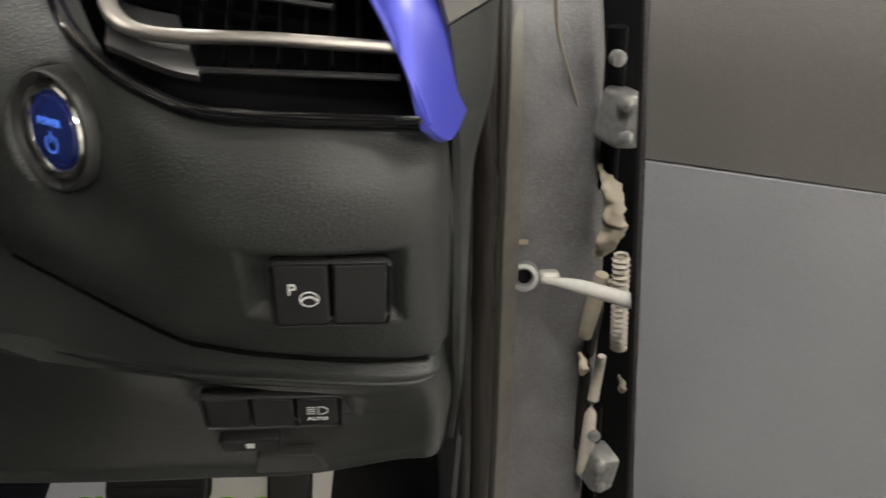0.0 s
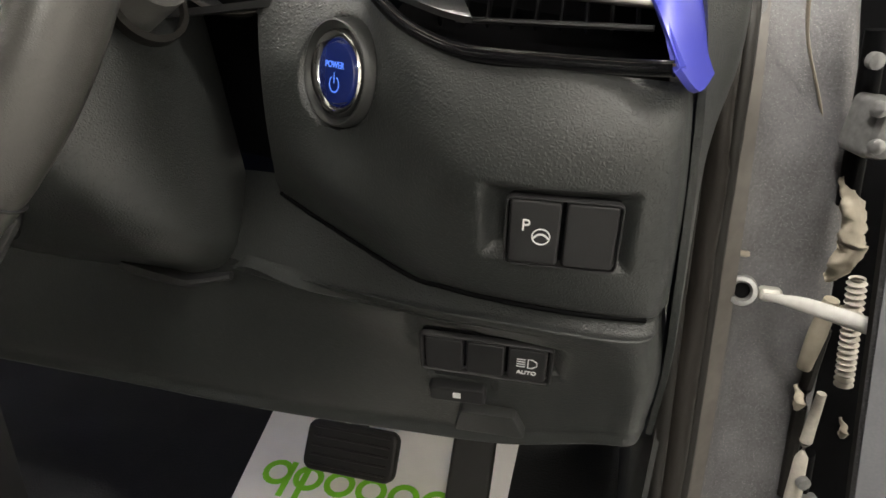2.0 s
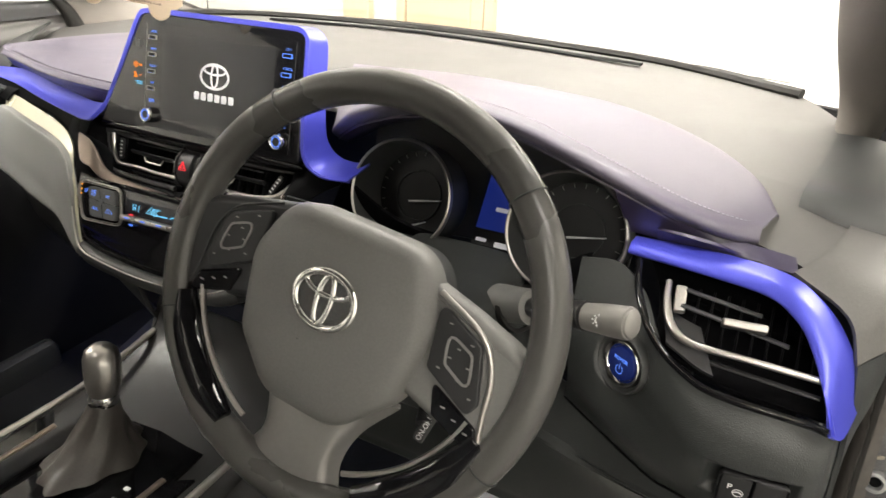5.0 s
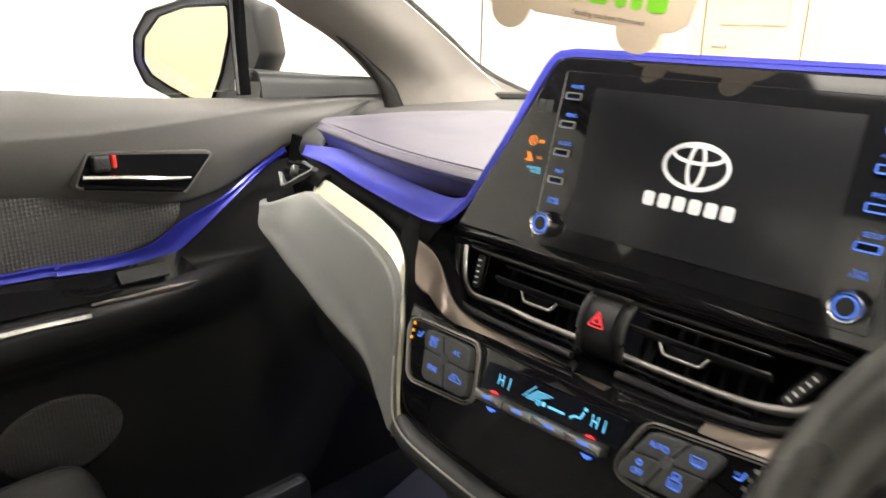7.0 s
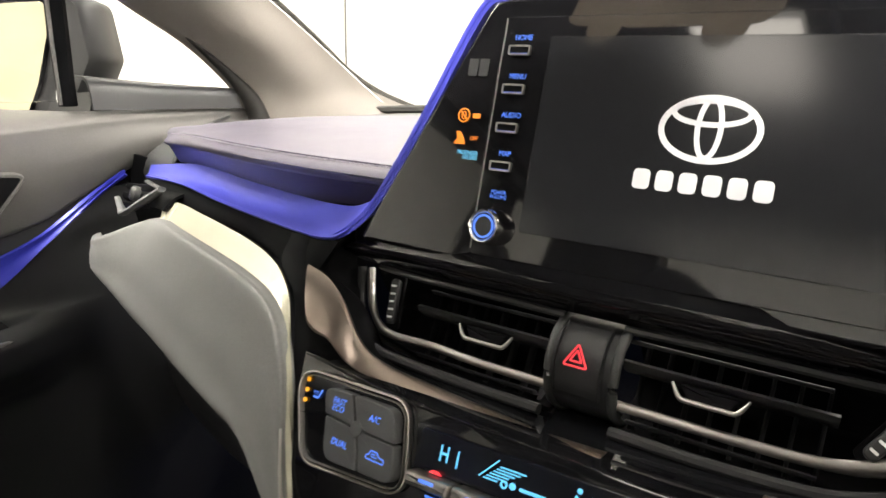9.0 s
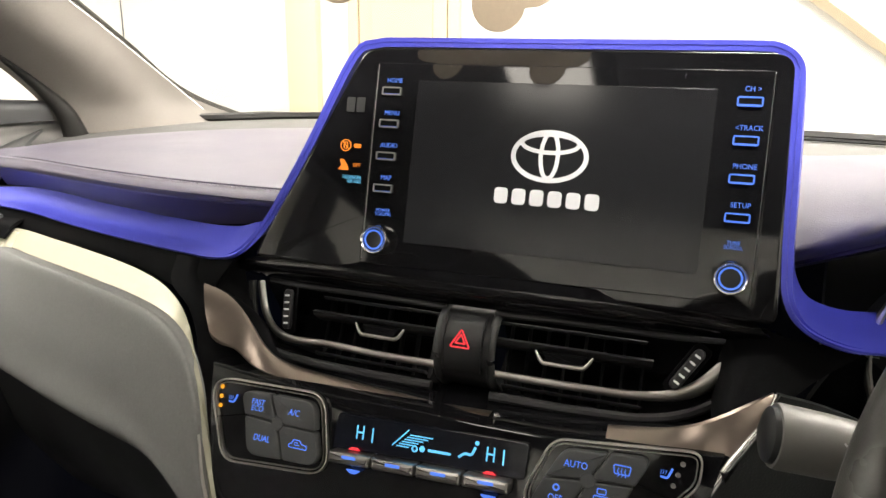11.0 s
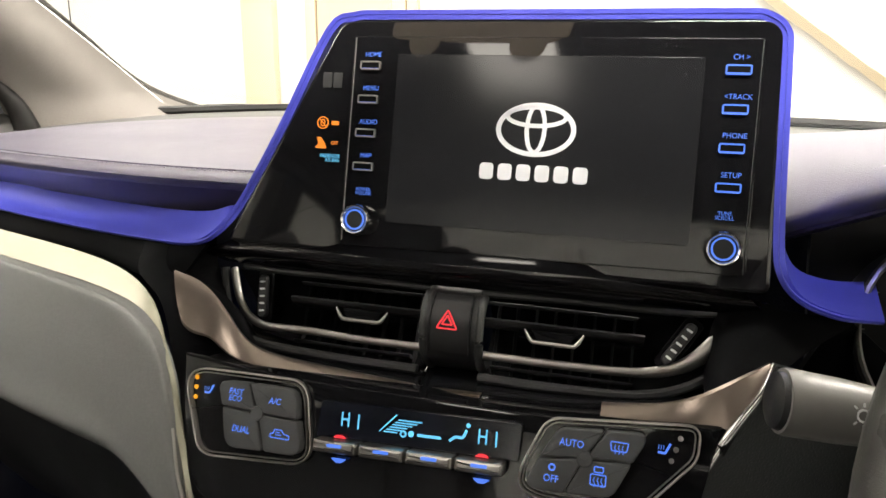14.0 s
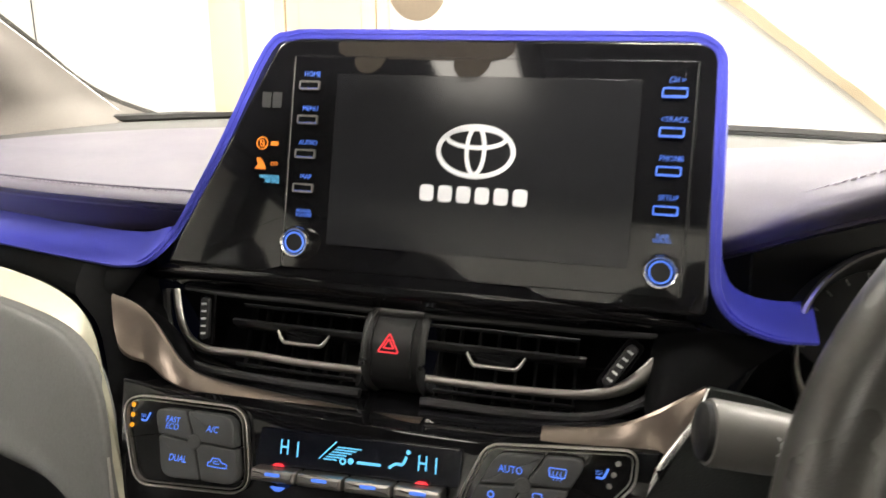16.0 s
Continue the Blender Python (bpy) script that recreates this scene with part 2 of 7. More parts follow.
def solo(name, geo, mat, label, category, group="", kind="", sharp=38):
    v = np.array(geo.v)
    base = np.array([(v[:, 0].min() + v[:, 0].max()) / 2, (v[:, 1].min() + v[:, 1].max()) / 2, v[:, 2].min()])
    ob = new(name, mesh(name, v - base, geo.f, mat, sharp))
    ob.location = base
    return tagged(ob, label, category, group, kind)


def smooth_line(points, n, closed=False):
    """A Catmull-Rom curve through points, n steps a span."""
    p = np.array(points, float)
    k = len(p)
    out = []
    spans = k if closed else k - 1
    for i in range(spans):
        if closed:
            a, b, c, d = p[(i - 1) % k], p[i], p[(i + 1) % k], p[(i + 2) % k]
        else:
            b, c = p[i], p[i + 1]
            a = p[i - 1] if i else 2 * b - c
            d = p[i + 2] if i + 2 < k else 2 * c - b
        for j in range(n):
            s = j / n
            out.append(0.5 * (2 * b + (c - a) * s + (2 * a - 5 * b + 4 * c - d) * s * s + (3 * b - a - 3 * c + d) * s ** 3))
    if not closed:
        out.append(p[-1])
    return np.array(out)


def sheet(rows, nu=6, nv=6, thick=0.004, flip=False):
    """A curved panel through rows of points, with thickness behind it."""
    lines = [smooth_line(r, nu) for r in rows]
    cols = np.stack(lines)  # rows, u, 3
    grid = np.stack([smooth_line(cols[:, j], nv) for j in range(cols.shape[1])], 1)
    a, b = grid.shape[:2]
    du = np.gradient(grid, axis=1)
    dv = np.gradient(grid, axis=0)
    nrm = np.cross(du, dv)
    nrm /= np.linalg.norm(nrm, axis=2, keepdims=True) + 1e-12
    if flip:
        nrm = -nrm
    back = grid - nrm * thick
    verts = np.concatenate([grid.reshape(-1, 3), back.reshape(-1, 3)])
    n = a * b
    faces = []
    for i in range(a - 1):
        for j in range(b - 1):
            q = [i * b + j, i * b + j + 1, (i + 1) * b + j + 1, (i + 1) * b + j]
            r = [n + k for k in q[::-1]]
            if flip:
                q, r = q[::-1], r[::-1]
            faces += [q, r]
    rim = [j for j in range(b)] + [i * b + b - 1 for i in range(1, a)] + [(a - 1) * b + j for j in range(b - 2, -1, -1)] + [i * b for i in range(a - 2, 0, -1)]
    for k in range(len(rim)):
        p, q = rim[k], rim[(k + 1) % len(rim)]
        face = [p, n + p, n + q, q]
        faces.append(face[::-1] if flip else face)
    return verts, faces


def tube(path, radius, n=10, closed=False, flat=1.0, up=(0, 0, 1), cap=True):
    """A bar along a path: radius a number or one a point; flat: its height across to its width."""
    p = np.array(path, float)
    k = len(p)
    r = np.full(k, radius) if np.isscalar(radius) else np.interp(np.linspace(0, 1, k), np.linspace(0, 1, len(radius)), radius)
    t = np.roll(p, -1, 0) - np.roll(p, 1, 0) if closed else np.gradient(p, axis=0)
    t /= np.linalg.norm(t, axis=1, keepdims=True) + 1e-12
    s = np.cross(t, np.array(up, float))
    bad = np.linalg.norm(s, axis=1) < 1e-3
    s[bad] = np.cross(t[bad], (0.0, 1.0, 0.02))
    s /= np.linalg.norm(s, axis=1, keepdims=True)
    w = np.cross(s, t)
    verts = []
    for i in range(k):
        for j in range(n):
            a = 2 * math.pi * j / n
            verts.append(p[i] + r[i] * (math.cos(a) * s[i] + flat * math.sin(a) * w[i]))
    faces = []
    for i in range(k if closed else k - 1):
        for j in range(n):
            b, c = i * n, ((i + 1) % k) * n
            faces.append([b + j, b + (j + 1) % n, c + (j + 1) % n, c + j])
    if cap and not closed:
        faces += [list(range(n))[::-1], [(k - 1) * n + j for j in range(n)]]
    return np.array(verts), faces


def plane_m(o, lean=0.0, yaw=0.0, roll=0.0):
    """Local x to the right, y up along the lean, z towards the viewer."""
    a = radians(lean)
    m = Matrix(((1, 0, 0), (0, math.sin(a), -math.cos(a)), (0, math.cos(a), math.sin(a)))).to_4x4()
    return Matrix.Translation(o) @ Matrix.Rotation(radians(yaw), 4, "Z") @ m @ Matrix.Rotation(radians(roll), 4, "Z")


def put(m, pts):
    a = np.array(m)
    return np.array(pts, float) @ a[:3, :3].T + a[:3, 3]


def rrect(w, h, r, n=5, cx=0.0, cy=0.0):
    out = []
    for x, y, s in ((w / 2 - r, h / 2 - r, 0), (-w / 2 + r, h / 2 - r, 90), (-w / 2 + r, -h / 2 + r, 180), (w / 2 - r, -h / 2 + r, 270)):
        out += [(cx + x + r * math.cos(radians(s + 90 * i / n)), cy + y + r * math.sin(radians(s + 90 * i / n))) for i in range(n + 1)]
    return out


def rounded(corners, r, n=6):
    """A polygon with its corners rounded; r a number or one a corner. Anticlockwise."""
    c = [np.array(p, float) for p in corners]
    out = []
    for i, p in enumerate(c):
        a, b = c[i - 1] - p, c[(i + 1) % len(c)] - p
        rad = r if np.isscalar(r) else r[i]
        la, lb = np.linalg.norm(a), np.linalg.norm(b)
        half = math.acos(max(-1, min(1, float(a @ b) / la / lb))) / 2
        d = min(rad / max(math.tan(half), 1e-3), 0.48 * la, 0.48 * lb)
        s, e = p + a / la * d, p + b / lb * d
        for k in range(n + 1):
            q = k / n
            out.append(tuple((1 - q) ** 2 * s + 2 * q * (1 - q) * p + q * q * e))
    return out


def shrink(outline, d):
    p = np.array(outline, float)
    t = np.roll(p, -1, 0) - np.roll(p, 1, 0)
    t /= np.linalg.norm(t, axis=1, keepdims=True) + 1e-12
    return p + d * np.stack([-t[:, 1], t[:, 0]], 1)


def oval(w, h, n=32, cx=0.0, cy=0.0):
    return [(cx + w / 2 * math.cos(2 * math.pi * i / n), cy + h / 2 * math.sin(2 * math.pi * i / n)) for i in range(n)]


def slab(outline, m, depth, bevel=0.0008, base=0.0, dome=0.0):
    """A plate: an outline pushed up from base by depth, its upper edge bevelled."""
    o = np.array(outline, float)
    k = len(o)
    rings = [(o, base), (o, base + depth - bevel), (shrink(o, bevel * 0.35), base + depth - bevel * 0.3), (shrink(o, bevel), base + depth)]
    if not dome and bevel > 0:
        rings.append((shrink(o, bevel * 1.15), base + depth))
    if dome:
        for s in (0.8, 0.5, 0.2):
            c = o.mean(0)
            rings.append((c + (shrink(o, bevel) - c) * s, base + depth + dome * (1 - s * s)))
    verts = np.concatenate([put(m, np.c_[r, np.full(k, z)]) for r, z in rings])
    faces = [list(range(k))[::-1]]
    for i in range(len(rings) - 1):
        faces += [[i * k + j, i * k + (j + 1) % k, (i + 1) * k + (j + 1) % k, (i + 1) * k + j] for j in range(k)]
    faces.append([(len(rings) - 1) * k + j for j in range(k)])
    return verts, faces


def band(outer, inner, m, depth, base=0.0, bevel=0.0):
    """A flat ring between two outlines of as many points."""
    k = len(outer)
    o, i = np.array(outer, float), np.array(inner, float)
    b = bevel
    rings = [(o, base), (o, base + depth - b), (o + (i - o) * 0.3, base + depth), (o + (i - o) * 0.7, base + depth), (i, base + depth - b), (i, base)]
    verts = np.concatenate([put(m, np.c_[r, np.full(k, z)]) for r, z in rings])
    n = len(rings)
    faces = [[a * k + j, a * k + (j + 1) % k, ((a + 1) % n) * k + (j + 1) % k, ((a + 1) % n) * k + j] for a in range(n) for j in range(k)]
    return verts, faces


def lathe(profile, m, n=32, cap=False):
    """Turns (radius, height) about the local z."""
    verts, faces = [], []
    for r, z in profile:
        verts += [(r * math.cos(2 * math.pi * j / n), r * math.sin(2 * math.pi * j / n), z) for j in range(n)]
    k = len(profile)
    for i in range(k - 1):
        faces += [[i * n + j, i * n + (j + 1) % n, (i + 1) * n + (j + 1) % n, (i + 1) * n + j] for j in range(n)]
    if cap:
        faces.append([(k - 1) * n + j for j in range(n)])
    return put(m, verts), faces


def block(x0, x1, y0, y1, z0, z1, m=Matrix(), r=0.003):
    """A box with rounded upright edges and bevelled top."""
    w, h = x1 - x0, y1 - y0
    return slab(rrect(w, h, min(r, w / 2.1, h / 2.1), 3, (x0 + x1) / 2, (y0 + y1) / 2), m, z1 - z0, min(r, (z1 - z0) / 2.1), z0)


def stroke(points, m, width, depth=0.0004, base=0.0, closed=False):
    """A drawn line: a thin raised ribbon in a local plane."""
    p = np.array(points, float)
    t = np.roll(p, -1, 0) - np.roll(p, 1, 0) if closed else np.gradient(p, axis=0)
    t /= np.linalg.norm(t, axis=1, keepdims=True) + 1e-12
    s = np.stack([-t[:, 1], t[:, 0]], 1) * width / 2
    k = len(p)
    verts = put(m, np.concatenate([np.c_[p + s, np.full(k, base + depth)], np.c_[p - s, np.full(k, base + depth)], np.c_[p + s, np.full(k, base)], np.c_[p - s, np.full(k, base)]]))
    faces = []
    for i in range(k if closed else k - 1):
        j = (i + 1) % k
        faces += [[i, k + i, k + j, j], [i, j, 2 * k + j, 2 * k + i], [k + i, 3 * k + i, 3 * k + j, k + j]]
    return verts, faces


def words(body, m, height, wide=1.0, bold=0.0, depth=0.0002, align="CENTER", slant=0.0):
    """Raised lettering in the built-in font, centred on m; height: of a capital."""
    cu = bpy.data.curves.new("words", "FONT")
    cu.body, cu.align_x, cu.align_y = body, align, "CENTER"
    cu.size, cu.extrude, cu.offset, cu.shear = height / 0.69, depth, bold, slant
    cu.space_line = 0.8
    cu.resolution_u = 3
    ob = bpy.data.objects.new("words", cu)
    me = bpy.data.meshes.new_from_object(ob)
    v = [(p.co.x * wide, p.co.y, p.co.z + depth) for p in me.vertices]
    f = [list(p.vertices) for p in me.polygons]
    bpy.data.objects.remove(ob)
    bpy.data.meshes.remove(me)
    bpy.data.curves.remove(cu)
    return put(m, v), f


def arc(cx, cy, r, a, b, n=16, ry=None):
    return [(cx + r * math.cos(radians(a + (b - a) * i / n)), cy + (ry or r) * math.sin(radians(a + (b - a) * i / n))) for i in range(n + 1)]

# ---- the garage ----


def wall(name, x0, x1, y0, y1, z0, z1, mat, label, kind="structure", category="wall"):
    return solo(name, Geo().add(*block(x0, x1, y0, y1, z0, z1, r=0.01)), mat, label, category, kind=kind)


wall("floor", -4.1, 4.1, -6.1, 4.2, -0.15, 0.0, CONCRETE, "pale grey painted concrete workshop floor", category="floor")
wall("wall_north", -4.0, 4.0, 4.0, 4.15, 0.0, 3.4, WALLWHITE, "white painted workshop wall ahead of the car")
wall("wall_south", -4.0, 4.0, -6.15, -6.0, 0.0, 3.4, WALLWHITE, "white painted workshop wall behind the car")
wall("wall_west", -4.15, -4.0, -6.0, 4.0, 0.0, 3.4, WALLWHITE, "white painted workshop wall beside the car")
wall("wall_east", 4.0, 4.15, -6.0, 4.0, 0.0, 3.4, WALLWHITE, "white painted workshop wall beside the open door")
wall("ceiling", -4.1, 4.1, -6.1, 4.1, 3.4, 3.5, WALLWHITE, "white workshop ceiling with added lights, out of view", category="ceiling")

door = thing("door_1", (-1.72, 3.96, 0), "cream painted panelled workshop door in the white wall", "door", kind="structure")
part("door_leaf", Geo().add(*block(-2.02, -1.42, 3.95, 3.998, 0.0, 2.02, r=0.004)), CREAM, door)
for zz in (0.25, 1.15):
    part("panel", Geo().add(*slab(rrect(0.42, 0.7, 0.01, 3), plane_m((-1.72, 3.949, zz + 0.35)), 0.012, 0.004)), CREAM, door)
part("door_handle", Geo().add(*tube([(-1.93, 3.94, 1.02), (-1.93, 3.9, 1.02), (-1.84, 3.9, 1.02)], 0.01)), SATIN, door, "satin metal lever handle")
for nm, a, b in (("door_post", -2.1, -2.03), ("door_post", -1.41, -1.34)):
    part(nm, Geo().add(*block(a, b, 3.94, 3.998, 0.0, 2.1, r=0.004)), CREAM, door)
solo("wall_post", Geo().add(*block(-2.56, -2.33, 3.93, 3.998, 0.0, 3.39, r=0.006)), CREAM, "narrow tan timber post against the white wall", "post", kind="structure")
brace = Geo().add(*tube([(0.25, 3.95, 1.75), (1.55, 3.95, 0.8)], 0.045, 4))
solo("diagonal_brace", brace, CREAM, "pale diagonal timber brace fixed to the white wall", "brace", kind="structure")

lamp = thing("ceiling_lamp", (0, 0, 3.3), "white rectangular ceiling light, switched on, added out of view", "ceiling light", "workshop ceiling lights")
part("housing", Geo().add(*block(-0.75, 0.75, -0.28, 0.28, 3.33, 3.4, r=0.01)), WALLWHITE, lamp)
part("diffuser", Geo().add(*block(-0.7, 0.7, -0.25, 0.25, 3.31, 3.329, r=0.006)), PANELGLOW, lamp, "glowing white diffuser")
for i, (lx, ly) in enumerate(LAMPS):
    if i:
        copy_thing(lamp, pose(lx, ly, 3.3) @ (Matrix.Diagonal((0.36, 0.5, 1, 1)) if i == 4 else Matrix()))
lamp.location = (LAMPS[0][0], LAMPS[0][1], 3.3)

# ---- the car's shell ----
shell = thing("car_body", (0, -0.9, 0.25), "grey metallic car body with an open driver's doorway", "car body", kind="structure")
part("floor_pan", Geo().add(*block(-0.80, 0.80, -2.3, 0.66, 0.24, 0.30, r=0.01)), CARPET, shell, "black carpeted floor pan")
part("bulkhead", Geo().add(*sheet([[(-0.85, 0.5, 0.27), (0, 0.5, 0.27), (0.85, 0.5, 0.27)], [(-0.85, 0.66, 0.6), (0, 0.66, 0.6), (0.85, 0.66, 0.6)], [(-0.8, 0.64, 1.0), (0, 0.68, 1.03), (0.8, 0.64, 1.0)]], 3, 3, 0.01)), CARPET, shell, "black carpeted bulkhead")
roof_rows = []
for y, z, w in ((-0.22, 1.455, 0.58), (-0.4, 1.478, 0.6), (-0.9, 1.49, 0.6), (-1.2, 1.483, 0.59), (-1.4, 1.465, 0.57)):
    roof_rows.append([(-w - 0.08, y, z - 0.075), (-w, y, z - 0.015), (-w / 2, y, z), (0, y, z + 0.004), (w / 2, y, z), (w, y, z - 0.015), (w + 0.08, y, z - 0.075)])
part("roof", Geo().add(*sheet(roof_rows, 3, 4, 0.02)), LINING, shell, "grey cloth headlining under the roof")
part("tailgate", Geo().add(*sheet([[(-0.76, -2.25, 0.3), (0, -2.32, 0.3), (0.76, -2.25, 0.3)], [(-0.76, -2.35, 0.8), (0, -2.42, 0.8), (0.76, -2.35, 0.8)], [(-0.7, -2.3, 1.08), (0, -2.36, 1.1), (0.7, -2.3, 1.08)]], 3, 3, 0.03)), SMOOTH, shell, "dark tailgate trim")
rear_pane = part("rear_window", Geo().add(*sheet([[(-0.70, -2.31, 1.09), (0, -2.36, 1.10), (0.70, -2.31, 1.09)], [(-0.65, -1.93, 1.26), (0, -1.95, 1.27), (0.65, -1.93, 1.26)], [(-0.58, -1.41, 1.45), (0, -1.41, 1.468), (0.58, -1.41, 1.45)]], 4, 4, 0.004)), CLEAR, shell, "clear sloping rear window")
rear_pane.visible_shadow = False
for s in (-1, 1):
    part("rear_pillar", Geo().add(*sheet([[(s * 0.74, -1.55, 1.05), (s * 0.72, -2.0, 1.07), (s * 0.7, -2.32, 1.08)], [(s * 0.71, -1.45, 1.25), (s * 0.68, -1.7, 1.25), (s * 0.65, -1.93, 1.25)], [(s * 0.66, -1.2, 1.42), (s * 0.63, -1.33, 1.425), (s * 0.60, -1.45, 1.43)]], 3, 3, 0.02, flip=(s < 0))), LINING, shell)
    part("rear_side_trim", Geo().add(*sheet([[(s * 0.77, -2.25, 0.3), (s * 0.77, -1.6, 0.3), (s * 0.77, -1.0, 0.3)], [(s * 0.77, -2.3, 0.7), (s * 0.77, -1.6, 0.7), (s * 0.77, -1.0, 0.7)], [(s * 0.74, -2.3, 1.07), (s * 0.75, -1.6, 1.06), (s * 0.75, -1.0, 1.05)]], 3, 3, 0.03, flip=(s > 0))), SMOOTH, shell)
    part("centre_pillar", Geo().add(*sheet([[(s * 0.74, -1.12, 0.35), (s * 0.74, -0.98, 0.35)], [(s * 0.74, -1.1, 1.05), (s * 0.74, -1.0, 1.05)], [(s * 0.66, -1.05, 1.42), (s * 0.66, -0.96, 1.42)]], 4, 4, 0.05, flip=(s > 0))), LINING, shell)
    # front pillars: side window's edge and windscreen's edge, from the dash up to the roof
    a = [(0.735, 0.42, 1.015), (0.742, 0.40, 1.06), (0.748, 0.37, 1.097), (0.75, 0.31, 1.145), (0.745, 0.21, 1.2), (0.715, 0.04, 1.3), (0.66, -0.22, 1.40)]
    c = [(0.60, 0.63, 1.035), (0.668, 0.60, 1.064), (0.682, 0.54, 1.10), (0.685, 0.475, 1.147), (0.688, 0.395, 1.20), (0.66, 0.17, 1.32), (0.58, -0.2, 1.445)]
    if s > 0:
        c = [(0.715, 0.46, 1.0), (0.715, 0.45, 1.04), (0.71, 0.42, 1.075), (0.702, 0.37, 1.11), (0.69, 0.31, 1.16), (0.66, 0.13, 1.30), (0.58, -0.2, 1.445)]
    rows = []
    for p, q in zip(a, c):
        p, q = np.array(p), np.array(q)
        mid = (p + q) / 2 + np.array([-0.032, -0.016, 0] if s < 0 else [-0.008, -0.012, 0])
        rows.append([tuple(v * (s, 1, 1)) for v in (p + (0.02, 0.01, 0), p, mid, q, q + (0.01, 0.03, 0))])
    part("front_pillar_trim", Geo().add(*sheet(rows, 5, 4, 0.006, flip=(s < 0))), PILLAR, shell, "taupe cloth-covered windscreen pillar")
    part("windscreen_seal", Geo().add(*tube(smooth_line([(s * (x + 0.002), y + 0.012, z + 0.004) for x, y, z in c], 5), 0.008, 8)), RUBBER, shell, "black windscreen edge seal", sharp=60)
    part("door_sill", Geo().add(*block(*sorted((s * 0.72, s * 0.86)), -1.1, 0.2, 0.24, 0.36, r=0.02)), SMOOTH, shell)
    part("roof_rail", Geo().add(*tube(smooth_line([(s * 0.69, -0.15, 1.37), (s * 0.685, -0.4, 1.405), (s * 0.68, -1.0, 1.41), (s * 0.66, -1.4, 1.38)], 4), 0.03, 8)), LINING, shell)
part("pillar_gasket", Geo().add(*tube(smooth_line([(-0.728, 0.41, 1.02), (-0.731, 0.395, 1.06), (-0.74, 0.362, 1.10), (-0.744, 0.30, 1.15)], 5), [0.018, 0.013, 0.008, 0.003], 10)), RUBBER, shell, "black seal at the foot of the pillar", sharp=70)
# the dark material holds the shade that falls on the pillar's foot
part("pillar_foot", Geo().add(*sheet([[(0.700, 0.150, 0.935), (0.745, 0.13, 0.935), (0.80, 0.13, 0.935)], [(0.690, 0.150, 1.0), (0.74, 0.135, 0.985), (0.80, 0.14, 0.975)], [(0.688, 0.165, 1.032), (0.735, 0.16, 1.030), (0.80, 0.16, 1.02)], [(0.702, 0.26, 1.040), (0.745, 0.26, 1.040), (0.80, 0.25, 1.035)], [(0.712, 0.36, 1.044), (0.752, 0.36, 1.044), (0.80, 0.34, 1.038)]], 6, 6, 0.005)), SMOOTH, shell, "plastic foot of the pillar, darkened for shade")
part("windscreen_header", Geo().add(*tube(smooth_line([(-0.6, -0.22, 1.435), (-0.3, -0.2, 1.455), (0, -0.19, 1.46), (0.3, -0.2, 1.455), (0.6, -0.22, 1.435)], 4), 0.025, 8, flat=0.5)), LINING, shell)
part("cowl", Geo().add(*tube(smooth_line([(-0.66, 0.56, 1.04), (-0.4, 0.64, 1.05), (0, 0.67, 1.052), (0.4, 0.64, 1.05), (0.66, 0.56, 1.04)], 6), 0.012, 8, flat=0.7)), RUBBER, shell, "black lower windscreen edge")
# hinge pillar of the driver's doorway, its rubber seals and door gear
hinge = [[(0.80, 0.10, 0.30), (0.828, 0.15, 0.30), (0.855, 0.172, 0.30), (0.925, 0.188, 0.30), (0.93, 0.24, 0.30)],
         [(0.785, 0.10, 0.62), (0.82, 0.145, 0.62), (0.848, 0.174, 0.62), (0.913, 0.188, 0.62), (0.918, 0.24, 0.62)],
         [(0.775, 0.12, 0.85), (0.808, 0.15, 0.85), (0.838, 0.176, 0.85), (0.891, 0.19, 0.85), (0.897, 0.24, 0.85)],
         [(0.785, 0.22, 0.99), (0.81, 0.26, 0.99), (0.84, 0.26, 0.99), (0.87, 0.24, 0.99), (0.89, 0.27, 0.99)],
         [(0.79, 0.36, 1.06), (0.81, 0.39, 1.06), (0.84, 0.39, 1.06), (0.87, 0.38, 1.06), (0.89, 0.4, 1.06)],
         [(0.765, 0.27, 1.15), (0.78, 0.31, 1.16), (0.81, 0.32, 1.16), (0.835, 0.31, 1.15), (0.85, 0.33, 1.15)],
         [(0.675, -0.14, 1.40), (0.69, -0.12, 1.41), (0.715, -0.11, 1.41), (0.74, -0.12, 1.40), (0.755, -0.1, 1.40)]]
part("hinge_pillar", Geo().add(*sheet(hinge, 4, 4, 0.004)), PAINT, shell, "grey metallic painted door pillar, scuffed")
film = []
for (x0, y0, z0), (x1, y1, _z), (x2, y2, _w) in [r[:3] for r in hinge[:4]]:
    film.append([(x0 + 0.010, y0 + 0.008, z0), (x1 - 0.001, y1 - 0.003, z0), (x1 * 0.55 + x2 * 0.45, y1 * 0.55 + y2 * 0.45 - 0.004, z0)])
part("wax_film", Geo().add(*sheet(film, 4, 5, 0.001)), FILM, shell, "taupe film of sealing wax on the pillar")
SEALLINE = smooth_line([(0.803, 0.085, 0.30), (0.796, 0.085, 0.6), (0.789, 0.085, 0.78), (0.786, 0.10, 0.92), (0.79, 0.2, 1.0), (0.792, 0.31, 1.06), (0.78, 0.31, 1.11), (0.765, 0.22, 1.175), (0.715, 0.01, 1.31), (0.67, -0.2, 1.405), (0.68, -0.9, 1.42)], 8)
part("door_seal", Geo().add(*tube(SEALLINE + np.array((0.012, 0.012, 0)), 0.0055, 8)), RUBBER, shell, "black rubber door seal", sharp=60)
